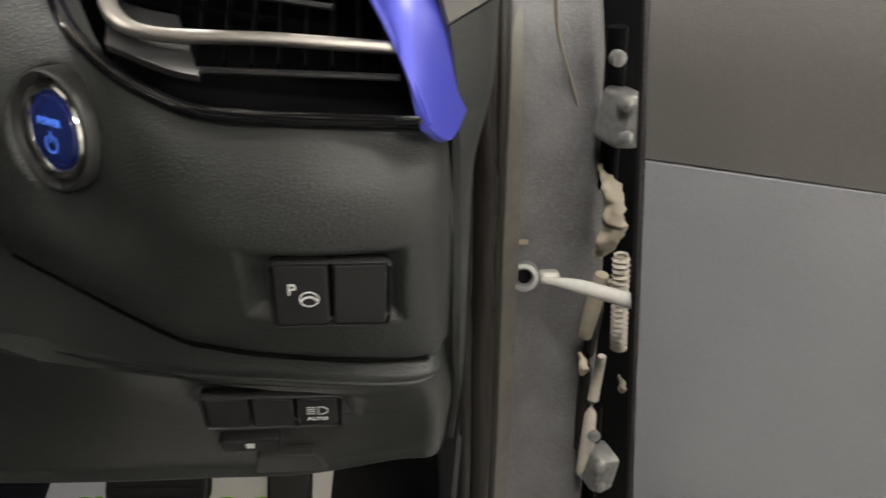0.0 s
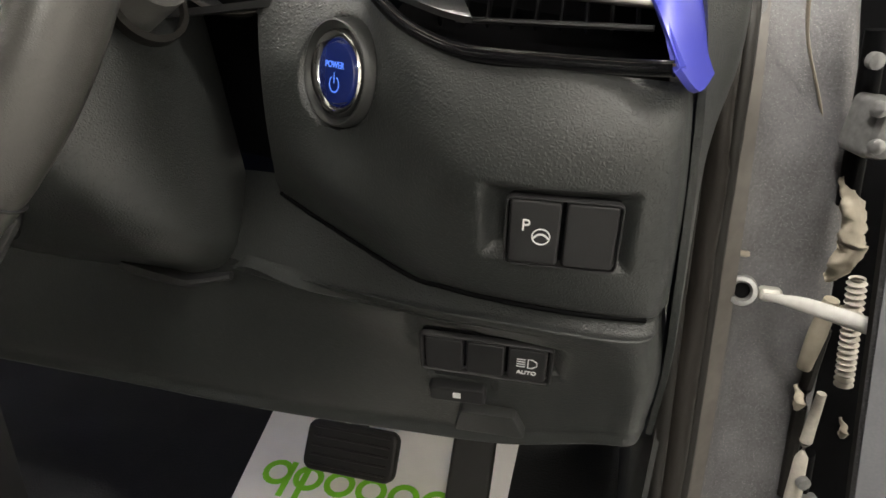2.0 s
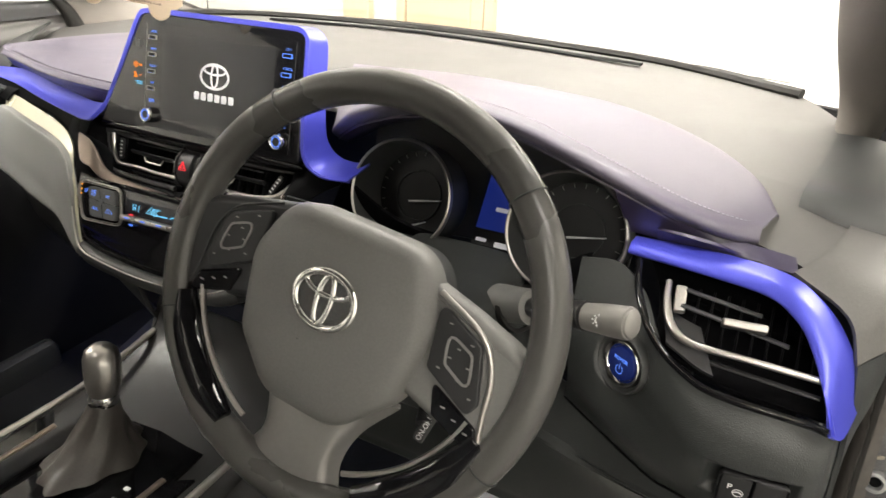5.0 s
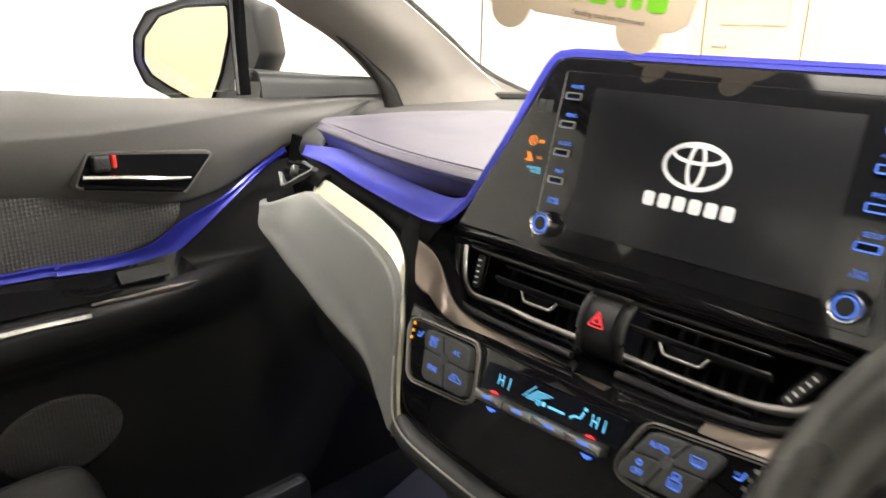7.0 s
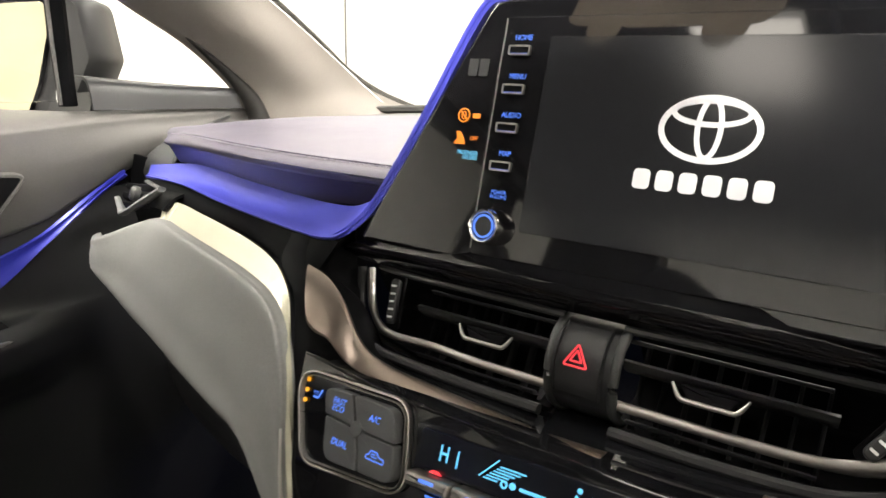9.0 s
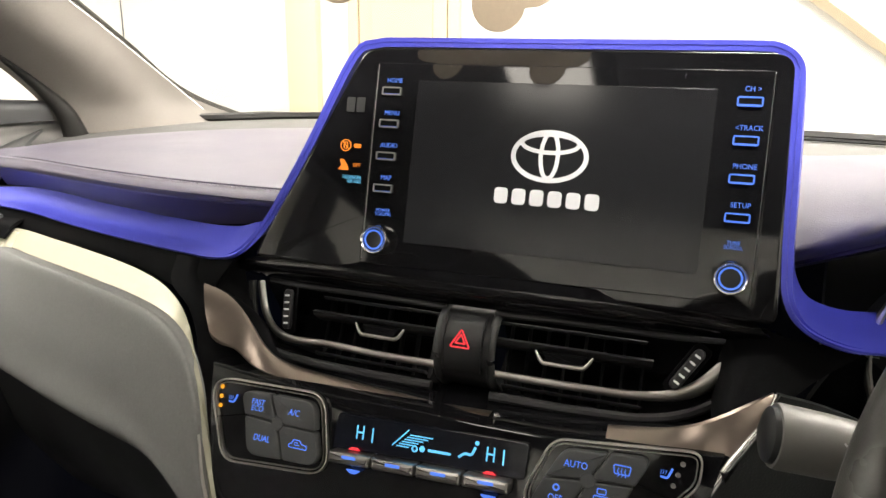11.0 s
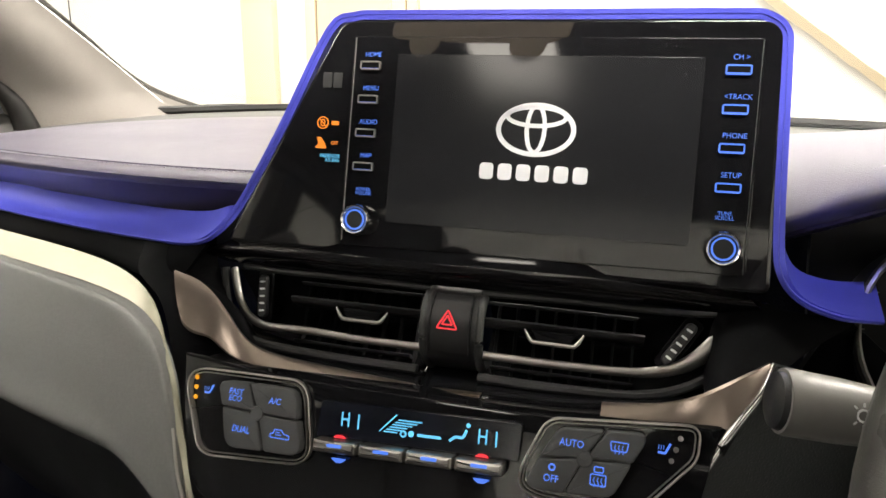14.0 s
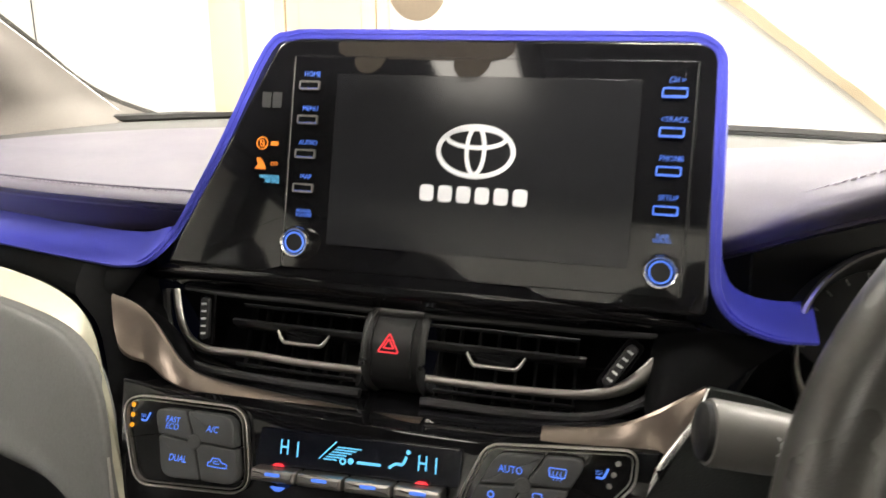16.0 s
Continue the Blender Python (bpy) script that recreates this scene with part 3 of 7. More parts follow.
part("seal_strip", Geo().add(*tube(SEALLINE, 0.0075, 10, flat=1.4)), SEALTRIM, shell, "taupe-brown rubber seal strip", sharp=60)
part("inner_seal_lip", Geo().add(*tube(SEALLINE + np.array((-0.014, -0.025, 0)), 0.006, 8)), RUBBER, shell, sharp=60)
# black sheet added so that the door gap looks shaded
part("gap_backing", Geo().add(*sheet([[(0.90, 0.235, 0.3), (0.95, 0.235, 0.3), (1.04, 0.25, 0.3)], [(0.90, 0.235, 0.7), (0.95, 0.235, 0.7), (1.04, 0.25, 0.7)], [(0.87, 0.25, 1.03), (0.93, 0.26, 1.03), (1.02, 0.28, 1.02)]], 3, 3, 0.004)), DARK, shell, "black sheet standing in for the shade behind the door hinges")
for s in (-1, 1):
    part("front_wing", Geo().add(*sheet([[(s * 0.94, 0.27, 0.3), (s * 0.94, 0.7, 0.3)], [(s * 0.91, 0.29, 0.98), (s * 0.9, 0.7, 0.95)], [(s * 0.86, 0.42, 1.06), (s * 0.8, 0.75, 1.02)]], 3, 3, 0.01, flip=(s < 0))), PAINT, shell)

wind = solo("windscreen", Geo().add(*sheet([[(-0.64, 0.6, 1.045), (0, 0.68, 1.055), (0.64, 0.6, 1.045)], [(-0.675, 0.3, 1.25), (0, 0.36, 1.27), (0.675, 0.3, 1.25)], [(-0.6, -0.2, 1.44), (0, -0.17, 1.46), (0.6, -0.2, 1.44)]], 6, 6, 0.005)), CLEAR, "clear curved windscreen glass", "windscreen", kind="structure")
wind.visible_shadow = False

# driver's door, swung open: hinge at its front edge
DOORM = Matrix(((1, 0, -0.131, 1.011), (0, 1, 0, 0.10), (0, 0, 1, 0), (0, 0, 0, 1))) @ Matrix.Rotation(radians(66), 4, "Z")  # local -y runs along the door
ddoor = thing("door_open", (1.3, -0.05, 0.35), "grey plastic-trimmed driver's door, swung wide open", "car door", kind="structure")


def on_door(pts):
    return put(DOORM, pts)


def door_sheet(rows, thick, flip=False):
    return sheet([on_door(r) for r in rows], 4, 4, thick, flip)


part("door_shell", Geo().add(*door_sheet([[(0.03, 0.0, 0.32), (0.03, -0.5, 0.32), (0.03, -1.05, 0.34)], [(0.03, 0.0, 0.7), (0.03, -0.5, 0.7), (0.03, -1.08, 0.7)], [(0.03, 0.0, 1.02), (0.03, -0.5, 1.05), (0.03, -1.1, 1.08)]], 0.05, True)), PAINT, ddoor)
part("lower_trim", Geo().add(*door_sheet([[(0.0, -0.008, 0.36), (0.0, -0.5, 0.36), (0.0, -1.0, 0.36)], [(-0.006, -0.006, 0.6), (-0.012, -0.5, 0.6), (0.0, -1.02, 0.6)], [(-0.006, -0.006, 0.86), (-0.012, -0.5, 0.875), (0.0, -1.04, 0.89)]], 0.03, True)), DOORGREY, ddoor, "mid-grey lower door trim")
part("upper_trim", Geo().add(*door_sheet([[(-0.004, -0.006, 0.864), (-0.012, -0.5, 0.879), (0.0, -1.04, 0.894)], [(-0.008, -0.006, 0.95), (-0.02, -0.5, 0.96), (0.0, -1.05, 0.97)], [(0.012, -0.006, 1.03), (0.0, -0.5, 1.05), (0.01, -1.06, 1.08)]], 0.03, True)), DOORTOP, ddoor, "dark taupe upper door trim")
part("edge_seal", Geo().add(*tube(on_door(smooth_line([(-0.012, -0.004, 0.36), (-0.014, -0.002, 0.6), (-0.014, -0.002, 0.85), (-0.01, -0.004, 1.03)], 5)), 0.006, 8)).add(*tube(on_door(smooth_line([(-0.008, -0.02, 0.36), (-0.01, -0.02, 0.6), (-0.01, -0.02, 0.86)], 4)), 0.0025, 6)), RUBBER, ddoor)
part("lower_hem", Geo().add(*tube(on_door([(-0.012, 0.0, 0.62), (-0.014, -0.05, 0.585), (-0.014, -0.2, 0.55), (-0.01, -0.5, 0.53)]), 0.004, 6)), DOORTOP, ddoor)
pull = thing("door_pocket", tuple(on_door([(-0.02, -0.2, 0.6)])[0]), "small dark oval speaker surround on the open door", "door fitting")
PK = DOORM @ Matrix.Translation((-0.013, -0.19, 0.635)) @ Matrix(((0, 0, -1, 0), (-1, 0, 0, 0), (0, 1, 0, 0), (0, 0, 0, 1)))
part("surround", Geo().add(*band(oval(0.1, 0.1, 28), oval(0.084, 0.084, 28), PK, 0.006)), SMOOTH, pull)
part("grille", Geo().add(*slab(oval(0.086, 0.086, 28), PK, 0.003)), METALGREY, pull, "pale perforated grille")

strap = thing("door_check_strap", (0.86, 0.15, 0.7), "galvanised door check strap bolted to the pillar", "door hardware")
part("bolt", Geo().add(*lathe([(0.0125, -0.01), (0.0128, 0.004), (0.0118, 0.0075), (0.0085, 0.008), (0.0068, 0.006), (0.0064, 0.0)], plane_m((0.834, 0.158, 0.717), 18, -8), 24)), STEEL, strap)
# black disc for the shade inside the bolt
part("bolt_hole", Geo().add(*slab(oval(0.0132, 0.0132, 20), plane_m((0.834, 0.158, 0.717), 18, -8), 0.001, 0.0002)), DARK, strap)
part("bracket", Geo().add(*block(-0.006, 0.012, -0.006, 0.006, 0, 0.010, plane_m((0.852, 0.160, 0.716), 15, 0), 0.004)), METALGREY, strap)
part("arm", Geo().add(*tube(smooth_line([(0.850, 0.150, 0.718), (0.876, 0.13, 0.724), (0.918, 0.10, 0.727)], 5), [0.002, 0.0048, 0.0052], 12, flat=1.3)), WHITEARM, strap, "white greased arm", sharp=70)
hin = thing("hinge_bracket", (0.893, 0.16, 0.83), "pale grey steel hinge bracket with round bolts in the door gap", "hinge", "driver's door hinges")
part("leaf", Geo().add(*block(-0.012, 0.014, -0.021, 0.021, 0, 0.03, plane_m((0.893, 0.175, 0.856), 0, 20, -8), 0.006)), STEEL, hin)
for dx, dz in ((0.0, 0.014), (0.004, -0.012)):
    part("hinge_bolt", Geo().add(*lathe([(0.0058, 0), (0.0056, 0.005), (0.003, 0.007), (0.0, 0.0075)], plane_m((0.893 + dx, 0.147, 0.858 + dz), 0, 20), 14)), STEEL, hin)
part("pin", Geo().add(*tube([(0.90, 0.18, 0.79), (0.89, 0.18, 0.92)], 0.008, 10)), DARK, hin)
part("upper_bolt", Geo().add(*lathe([(0.006, 0), (0.006, 0.006), (0.0, 0.007)], plane_m((0.886, 0.16, 0.902), 0, 20), 10)), STEEL, hin)
copy_thing(hin, pose(0.925, 0.165, 0.46))
harness = thing("wiring_harness", (0.915, 0.16, 0.70), "pale corrugated cable sleeve with tan sealing wax in the door gap", "cable")
bel = Geo().add(*lathe([(0.0062 + 0.0014 * math.cos(k * math.pi / 2), 0.00135 * k) for k in range(72)], Matrix.Translation((0.925, 0.155, 0.645)) @ Matrix.Rotation(radians(-7), 4, "Y"), 20))
part("sleeve", bel, SLEEVE, harness, sharp=80)
part("cable_end", Geo().add(*tube(smooth_line([(0.903, 0.165, 0.715), (0.900, 0.168, 0.68), (0.898, 0.172, 0.645)], 8), [0.006, 0.0075, 0.006], 16)), GREASE, harness, "tan wax-coated cable", sharp=80)
part("cable_end", Geo().add(*tube(smooth_line([(0.918, 0.175, 0.62), (0.916, 0.175, 0.55), (0.92, 0.175, 0.47)], 4), [0.004, 0.006, 0.009], 16)), SLEEVE, harness, sharp=80)
part("cable", Geo().add(*tube(smooth_line([(0.908, 0.18, 0.68), (0.906, 0.18, 0.6), (0.912, 0.18, 0.5)], 4), 0.006, 8)), RUBBER, harness, "black cable")


def lumpy(geo, seed, size=0.002):
    """The same shape with an uneven, hand-laid surface."""
    verts, faces = geo
    rnd = random.Random(seed)
    out = []
    for x, y, z in verts:
        k = math.sin(310 * x + seed) * math.cos(270 * z + 2 * seed) + 0.6 * math.sin(560 * y + 480 * z)
        out.append((x + size * k + rnd.uniform(-1, 1) * size * 0.3, y + size * 0.5 * k, z + rnd.uniform(-1, 1) * size * 0.4))
    return np.array(out), faces


wax = tube(smooth_line([(0.893, 0.180, 0.812), (0.902, 0.172, 0.790), (0.907, 0.168, 0.765), (0.905, 0.172, 0.742), (0.899, 0.177, 0.728)], 8), [0.004, 0.009, 0.011, 0.010, 0.005], 20, flat=0.8)
part("wax_seal", Geo().add(*lumpy(wax, 3)), GREASE, harness, "tan sealing wax", sharp=80)
for x, y, z, w, h in ((0.934, 0.165, 0.885, 0.012, 0.010), (0.896, 0.164, 0.620, 0.012, 0.022), (0.936, 0.164, 0.596, 0.009, 0.018), (0.913, 0.165, 0.705, 0.012, 0.010)):
    clip_m = plane_m((x, y, z), 15, -10, 12)
    part("clip", Geo().add(*lumpy(tube(put(clip_m, smooth_line([(0, -h / 2, 0), (0.002, 0, 0.004), (-0.001, h / 2, 0)], 5)), [w * 0.2, w * 0.45, w * 0.4, w * 0.15], 12, flat=0.7), 5, 0.0012)), GREASE, harness, "pale wax-covered clip", sharp=80)
part("wax_line", Geo().add(*tube(smooth_line([(0.838, 0.172, 0.96), (0.846, 0.179, 0.914), (0.865, 0.184, 0.867), (0.879, 0.188, 0.826), (0.887, 0.190, 0.795)], 5), 0.0018, 6, flat=0.6)), GREASE, harness, "thin bead of sealing wax")
part("wax_smear", Geo().add(*tube(smooth_line([(0.818, 0.152, 0.752), (0.829, 0.166, 0.744), (0.842, 0.176, 0.736)], 4), [0.006, 0.008, 0.004], 8, flat=0.5, up=(0.4, 0.9, 0))), GREASE, harness)
part("wax_line", Geo().add(*tube(smooth_line([(0.90, 0.188, 0.62), (0.893, 0.186, 0.58), (0.888, 0.184, 0.52), (0.884, 0.183, 0.45)], 4), 0.002, 6, flat=0.6)), GREASE, harness)

# ---- passenger's door ----
pdoor = thing("door_passenger", (-0.75, -0.4, 0.3), "closed passenger door with taupe top, black cloth insert and blue line", "car door", kind="structure")
prof = [(-0.755, 0.29), (-0.757, 0.5), (-0.755, 0.68), (-0.715, 0.735), (-0.692, 0.76), (-0.685, 0.785), (-0.69, 0.80), (-0.715, 0.812), (-0.748, 0.822), (-0.752, 0.86), (-0.754, 0.90), (-0.756, 0.955)]
arm = {-1.0: 1.0, -0.5: 1.0, -0.15: 1.0, 0.0: 0.8, 0.08: 0.35, 0.16: 0.0, 0.36: -0.05, 0.64: -0.1}
rows = [[(-0.752 + (x + 0.752) * a, y, z) for y, a in arm.items()] for x, z in prof]
part("lower_panel", Geo().add(*sheet(rows, 3, 4, 0.01)), SWITCH, pdoor, "black lower door panel with armrest")
# added unseen behind the trim; blocks light from outside
part("door_shell", Geo().add(*sheet([[(-0.774, -1.0, 0.30), (-0.774, 0.0, 0.30), (-0.774, 0.66, 0.30)], [(-0.776, -1.0, 0.70), (-0.776, 0.0, 0.70), (-0.776, 0.66, 0.70)], [(-0.778, -1.0, 1.03), (-0.778, 0.0, 1.03), (-0.778, 0.66, 1.03)]], 2, 2, 0.004)), DARK, pdoor, "dark inner shell of the door, added to block a light leak")
# upper panel: lower edge, ridge and belt line change along the door
ups = []
for y, zb, xr, zr, zt in ((-1.0, 0.985, -0.705, 1.045, 1.10), (-0.5, 0.975, -0.705, 1.042, 1.096), (-0.2, 0.953, -0.71, 1.038, 1.088), (-0.1, 0.934, -0.712, 1.036, 1.076), (0.0, 0.914, -0.716, 1.038, 1.066), (0.08, 0.924, -0.722, 1.041, 1.061), (0.15, 0.955, -0.73, 1.044, 1.056), (0.24, 0.985, -0.738, 1.046, 1.054), (0.42, 1.0, -0.745, 1.046, 1.054)):
    ups.append([(-0.752, y, zb), (-0.743, y, zb + 0.006), (-0.73 * 0.5 + xr * 0.5, y, (zb + zr) / 2), (xr - 0.002, y, zr - 0.012), (xr - 0.004, y, zr), (xr - 0.022, y, zr + 0.4 * (zt - zr) + 0.002), (-0.775, y, zt - 0.003), (-0.795, y, zt - 0.004)])
part("upper_panel", Geo().add(*sheet([[r[k] for r in ups] for k in range(8)], 4, 4, 0.008)), DOORTOP, pdoor, "taupe grained upper door panel")
part("cloth_insert", Geo().add(*sheet([[(-0.747, -0.9, 0.862), (-0.747, -0.23, 0.857), (-0.747, -0.12, 0.852), (-0.747, -0.04, 0.862), (-0.747, 0.0, 0.882)], [(-0.744, -0.9, 0.91), (-0.744, -0.23, 0.905), (-0.744, -0.12, 0.90), (-0.744, -0.03, 0.89), (-0.744, 0.01, 0.897)], [(-0.747, -0.9, 0.983), (-0.747, -0.23, 0.96), (-0.747, -0.12, 0.941), (-0.747, -0.02, 0.921), (-0.747, 0.015, 0.914)]], 4, 4, 0.004)), CLOTH, pdoor, "black textured woven insert")
line_lo = [(-0.741, -0.9, 0.852), (-0.741, -0.231, 0.847), (-0.741, -0.165, 0.843), (-0.741, -0.077, 0.836), (-0.742, -0.012, 0.838), (-0.742, 0.03, 0.860), (-0.739, 0.082, 0.899), (-0.730, 0.145, 0.950), (-0.70, 0.168, 0.979)]
line_hi = [(-0.741, -0.9, 0.863), (-0.741, -0.229, 0.858), (-0.741, -0.163, 0.855), (-0.741, -0.091, 0.853), (-0.742, -0.036, 0.859), (-0.742, 0.016, 0.887), (-0.739, 0.079, 0.911), (-0.730, 0.143, 0.954), (-0.70, 0.17, 0.982)]
line_mid = [(a[0] * 0.5 + b[0] * 0.5 - 0.003, (a[1] + b[1]) / 2, (a[2] + b[2]) / 2) for a, b in zip(line_lo, line_hi)]
part("blue_line", Geo().add(*sheet([line_lo, line_mid, line_hi], 5, 3, 0.004)), SHADEDBLUE, pdoor, "blue accent line, darkened for shade", sharp=60)
part("gloss_armrest_panel", Geo().add(*sheet([[(-0.70, -0.9, 0.818), (-0.70, -0.3, 0.816), (-0.702, -0.1, 0.81), (-0.722, 0.03, 0.802)], [(-0.738, -0.9, 0.852), (-0.738, -0.3, 0.847), (-0.738, -0.1, 0.838), (-0.742, 0.0, 0.842)]], 5, 4, 0.003)), GLOSS, pdoor, "piano black armrest panel")
part("armrest_trim", Geo().add(*tube(smooth_line([(-0.697, -0.14, 0.808), (-0.70, -0.033, 0.803), (-0.715, 0.036, 0.797)], 5), [0.002, 0.0045, 0.002], 8, flat=1.3)), SATIN, pdoor, "satin silver armrest trim")
part("armrest_cap", Geo().add(*tube(smooth_line([(-0.688, -0.5, 0.802), (-0.686, -0.24, 0.802), (-0.69, -0.145, 0.797)], 5), 0.008, 8, flat=0.8)), SATIN, pdoor)
part("window_switch", Geo().add(*slab(rrect(0.07, 0.022, 0.003, 3), Matrix(((0, -0.775, 0.632, -0.7195), (1, 0, 0, -0.06), (0, 0.632, 0.775, 0.8265), (0, 0, 0, 1))), 0.005)), SWITCH, pdoor)
HM = Matrix(((0, 0, 1, -0.7165), (1, 0, 0, -0.035), (0, 1, 0, 0.985), (0, 0, 0, 1)))
out = rounded([(-0.103, -0.024), (0.049, -0.052), (0.101, 0.006), (-0.079, 0.025)], 0.011)
part("handle_surround", Geo().add(*band(out, shrink(out, 0.007), HM, 0.016, base=-0.014, bevel=0.004)), DOORTOP, pdoor)
part("handle_recess", Geo().add(*slab(shrink(out, 0.005), HM, 0.0015, 0.0005)), DARK, pdoor)
part("door_handle", Geo().add(*tube(put(HM, smooth_line([(-0.088, -0.009, 0.006), (-0.035, -0.014, 0.016), (0.015, -0.022, 0.016), (0.052, -0.027, 0.01)], 5)), [0.005, 0.0045, 0.004, 0.003], 8)), CHROME, pdoor, "chrome inner door handle")
part("lower_bar", Geo().add(*tube(put(HM, smooth_line([(-0.088, -0.021, 0.006), (-0.03, -0.03, 0.012), (0.04, -0.043, 0.008)], 5)), 0.0035, 8)), DARK, pdoor)
part("lock_lever", Geo().add(*block(-0.075, -0.053, -0.003, 0.019, 0.0, 0.014, HM, 0.004)), SWITCH, pdoor)
part("lock_marker", Geo().add(*block(-0.051, -0.045, 0.0, 0.017, 0.0, 0.012, HM, 0.002)), RED, pdoor, "red lock marker")
part("speaker_grille", Geo().add(*slab(oval(0.17, 0.12, 30), Matrix(((0, 0, 1, -0.757), (1, 0, 0, -0.19), (0, 1, 0, 0.60), (0, 0, 0, 1))), 0.006, 0.003)), CLOTH, pdoor, "dotted black speaker grille")
part("window_frame", Geo().add(*tube(smooth_line([(-0.775, 0.145, 1.06), (-0.772, 0.142, 1.13), (-0.765, 0.138, 1.2), (-0.735, 0.12, 1.34)], 5), 0.012, 8, flat=0.8)), DARK, pdoor, "black quarter-window post")
part("post_edge", Geo().add(*tube(smooth_line([(-0.768, 0.133, 1.062), (-0.765, 0.130, 1.13), (-0.758, 0.126, 1.2), (-0.728, 0.108, 1.34)], 5), 0.0022, 8)), DOORTOP, pdoor, "grey edge of the post")
part("quarter_sill", Geo().add(*sheet([[(-0.742, 0.16, 1.056), (-0.742, 0.27, 1.052), (-0.735, 0.38, 1.05)], [(-0.752, 0.16, 1.092), (-0.75, 0.27, 1.083), (-0.742, 0.375, 1.076)], [(-0.785, 0.16, 1.098), (-0.785, 0.27, 1.086), (-0.775, 0.38, 1.074)]], 4, 4, 0.004)), SWITCH, pdoor, "dark quarter-window sill")
part("beltline_seal", Geo().add(*tube([(-0.787, -1.0, 1.084), (-0.787, -0.2, 1.074), (-0.787, 0.13, 1.046)], 0.006, 6)), RUBBER, pdoor)
pane = part("window_pane", Geo().add(*sheet([[(-0.79, -1.0, 1.07), (-0.79, -0.4, 1.07), (-0.79, 0.14, 1.065)], [(-0.76, -1.0, 1.25), (-0.76, -0.4, 1.25), (-0.765, 0.13, 1.22)], [(-0.70, -1.0, 1.40), (-0.70, -0.4, 1.40), (-0.725, 0.06, 1.34)]], 4, 4, 0.004)), CLEAR, pdoor)
pane.visible_shadow = False

mir = thing("wing_mirror", (-0.9, 0.17, 1.04), "dark wing mirror with a pale reflecting glass", "wing mirror")
MM = Matrix.Translation((-0.966, 0.148, 1.117)) @ plane_m((0, 0, 0), 3, 28)
glass_o = rounded([(-0.090, -0.018), (-0.075, -0.042), (-0.036, -0.062), (0.003, -0.078), (0.045, -0.083), (0.068, -0.034), (0.087, 0.03), (0.088, 0.075), (0.003, 0.071), (-0.050, 0.056), (-0.085, 0.02)], 0.012)
mo = rounded([(-0.115, -0.02), (-0.095, -0.06), (-0.03, -0.085), (0.05, -0.096), (0.12, -0.07), (0.155, 0.0), (0.14, 0.075), (0.09, 0.092), (0.0, 0.086), (-0.08, 0.066), (-0.112, 0.025)], 0.02)
hull = Geo()
rings = [(0.96, 0.012), (1.0, 0.006), (1.04, -0.02), (1.0, -0.06), (0.8, -0.1), (0.4, -0.125), (0.05, -0.13)]
pts = np.array(mo)
vv = np.concatenate([put(MM, np.c_[pts * s, np.full(len(pts), z)]) for s, z in rings])
k = len(pts)
ff = [[i * k + j, i * k + (j + 1) % k, (i + 1) * k + (j + 1) % k, (i + 1) * k + j][::-1] for i in range(len(rings) - 1) for j in range(k)] + [[(len(rings) - 1) * k + j for j in range(k)][::-1]]
hull.add(vv, ff)
hull.add(*slab([tuple(p * 0.97) for p in pts], MM, 0.008, 0.001, base=-0.002))
part("housing", hull, SWITCH, mir, sharp=75)
part("glass_rim", Geo().add(*band(shrink(glass_o, -0.004), glass_o, MM, 0.008, base=0.004, bevel=0.002)), DARK, mir)
part("mirror_glass", Geo().add(*slab(glass_o, MM, 0.004, 0.001, base=0.005)), MIRRORGLASS, mir, "pale mirror glass")
part("mount", Geo().add(*sheet([[(-0.79, 0.21, 1.045), (-0.85, 0.21, 1.035), (-0.91, 0.20, 1.03)], [(-0.79, 0.215, 1.07), (-0.85, 0.215, 1.068), (-0.90, 0.21, 1.07)]], 4, 4, 0.03)), SWITCH, mir)

# ---- the dashboard ----
S = plane_m((0.0455, 0.008, 1.035), 14.5)  # plane of the touchscreen
V = plane_m((0.0, 0.0, 0.975), 22)  # plane of the centre vents
H = plane_m((0.0, -0.0524, 0.9278), 22)  # plane of the climate controls

dash = thing("dashboard", (0.0, 0.25, 0.62), "dark moulded car dashboard with plum leather pads and blue trim", "dashboard")


def level(pts, dy=0.0, dz=0.0):
    return [(x, y + dy, z + dz) for x, y, z in pts]


cover = []
for y, z in ((0.13, 1.02), (0.24, 1.035), (0.36, 1.044), (0.48, 1.046), (0.60, 1.045)):
    f_ = (y - 0.13) / 0.47
    cover.append([(-0.735, 0.31 + 0.15 * f_, z - 0.02), (-0.62, 0.28 + 0.32 * f_, z - 0.008), (-0.35, y + 0.03, z + 0.003), (0.0, y + 0.06, z + 0.005), (0.35, y + 0.03, z + 0.003), (0.62, y, z - 0.008), (0.735, 0.13 + 0.33 * f_, z - 0.02)])
part("upper_cover", Geo().add(*sheet(cover, 5, 5, 0.006)), LIGHTDASH, dash, "taupe-grey plastic dash top")
part("demister_slot", Geo().add(*tube(smooth_line([(-0.35, 0.585, 1.052), (0, 0.615, 1.054), (0.42, 0.575, 1.052)], 8), 0.008, 6, flat=0.25)), DARK, dash, "dark demister slot")

# passenger's leather pad
pf = [(-0.565, 0.135, 1.034), (-0.46, 0.092, 1.042), (-0.34, 0.052, 1.046), (-0.23, 0.030, 1.048), (-0.11, 0.020, 1.050)]
pr = [(-0.556, 0.168, 1.042), (-0.47, 0.255, 1.054), (-0.37, 0.335, 1.058), (-0.24, 0.38, 1.06), (-0.10, 0.39, 1.06)]
mid = [tuple((np.array(a) * 0.72 + np.array(b) * 0.28) + (0, 0, 0.007)) for a, b in zip(pf, pr)]
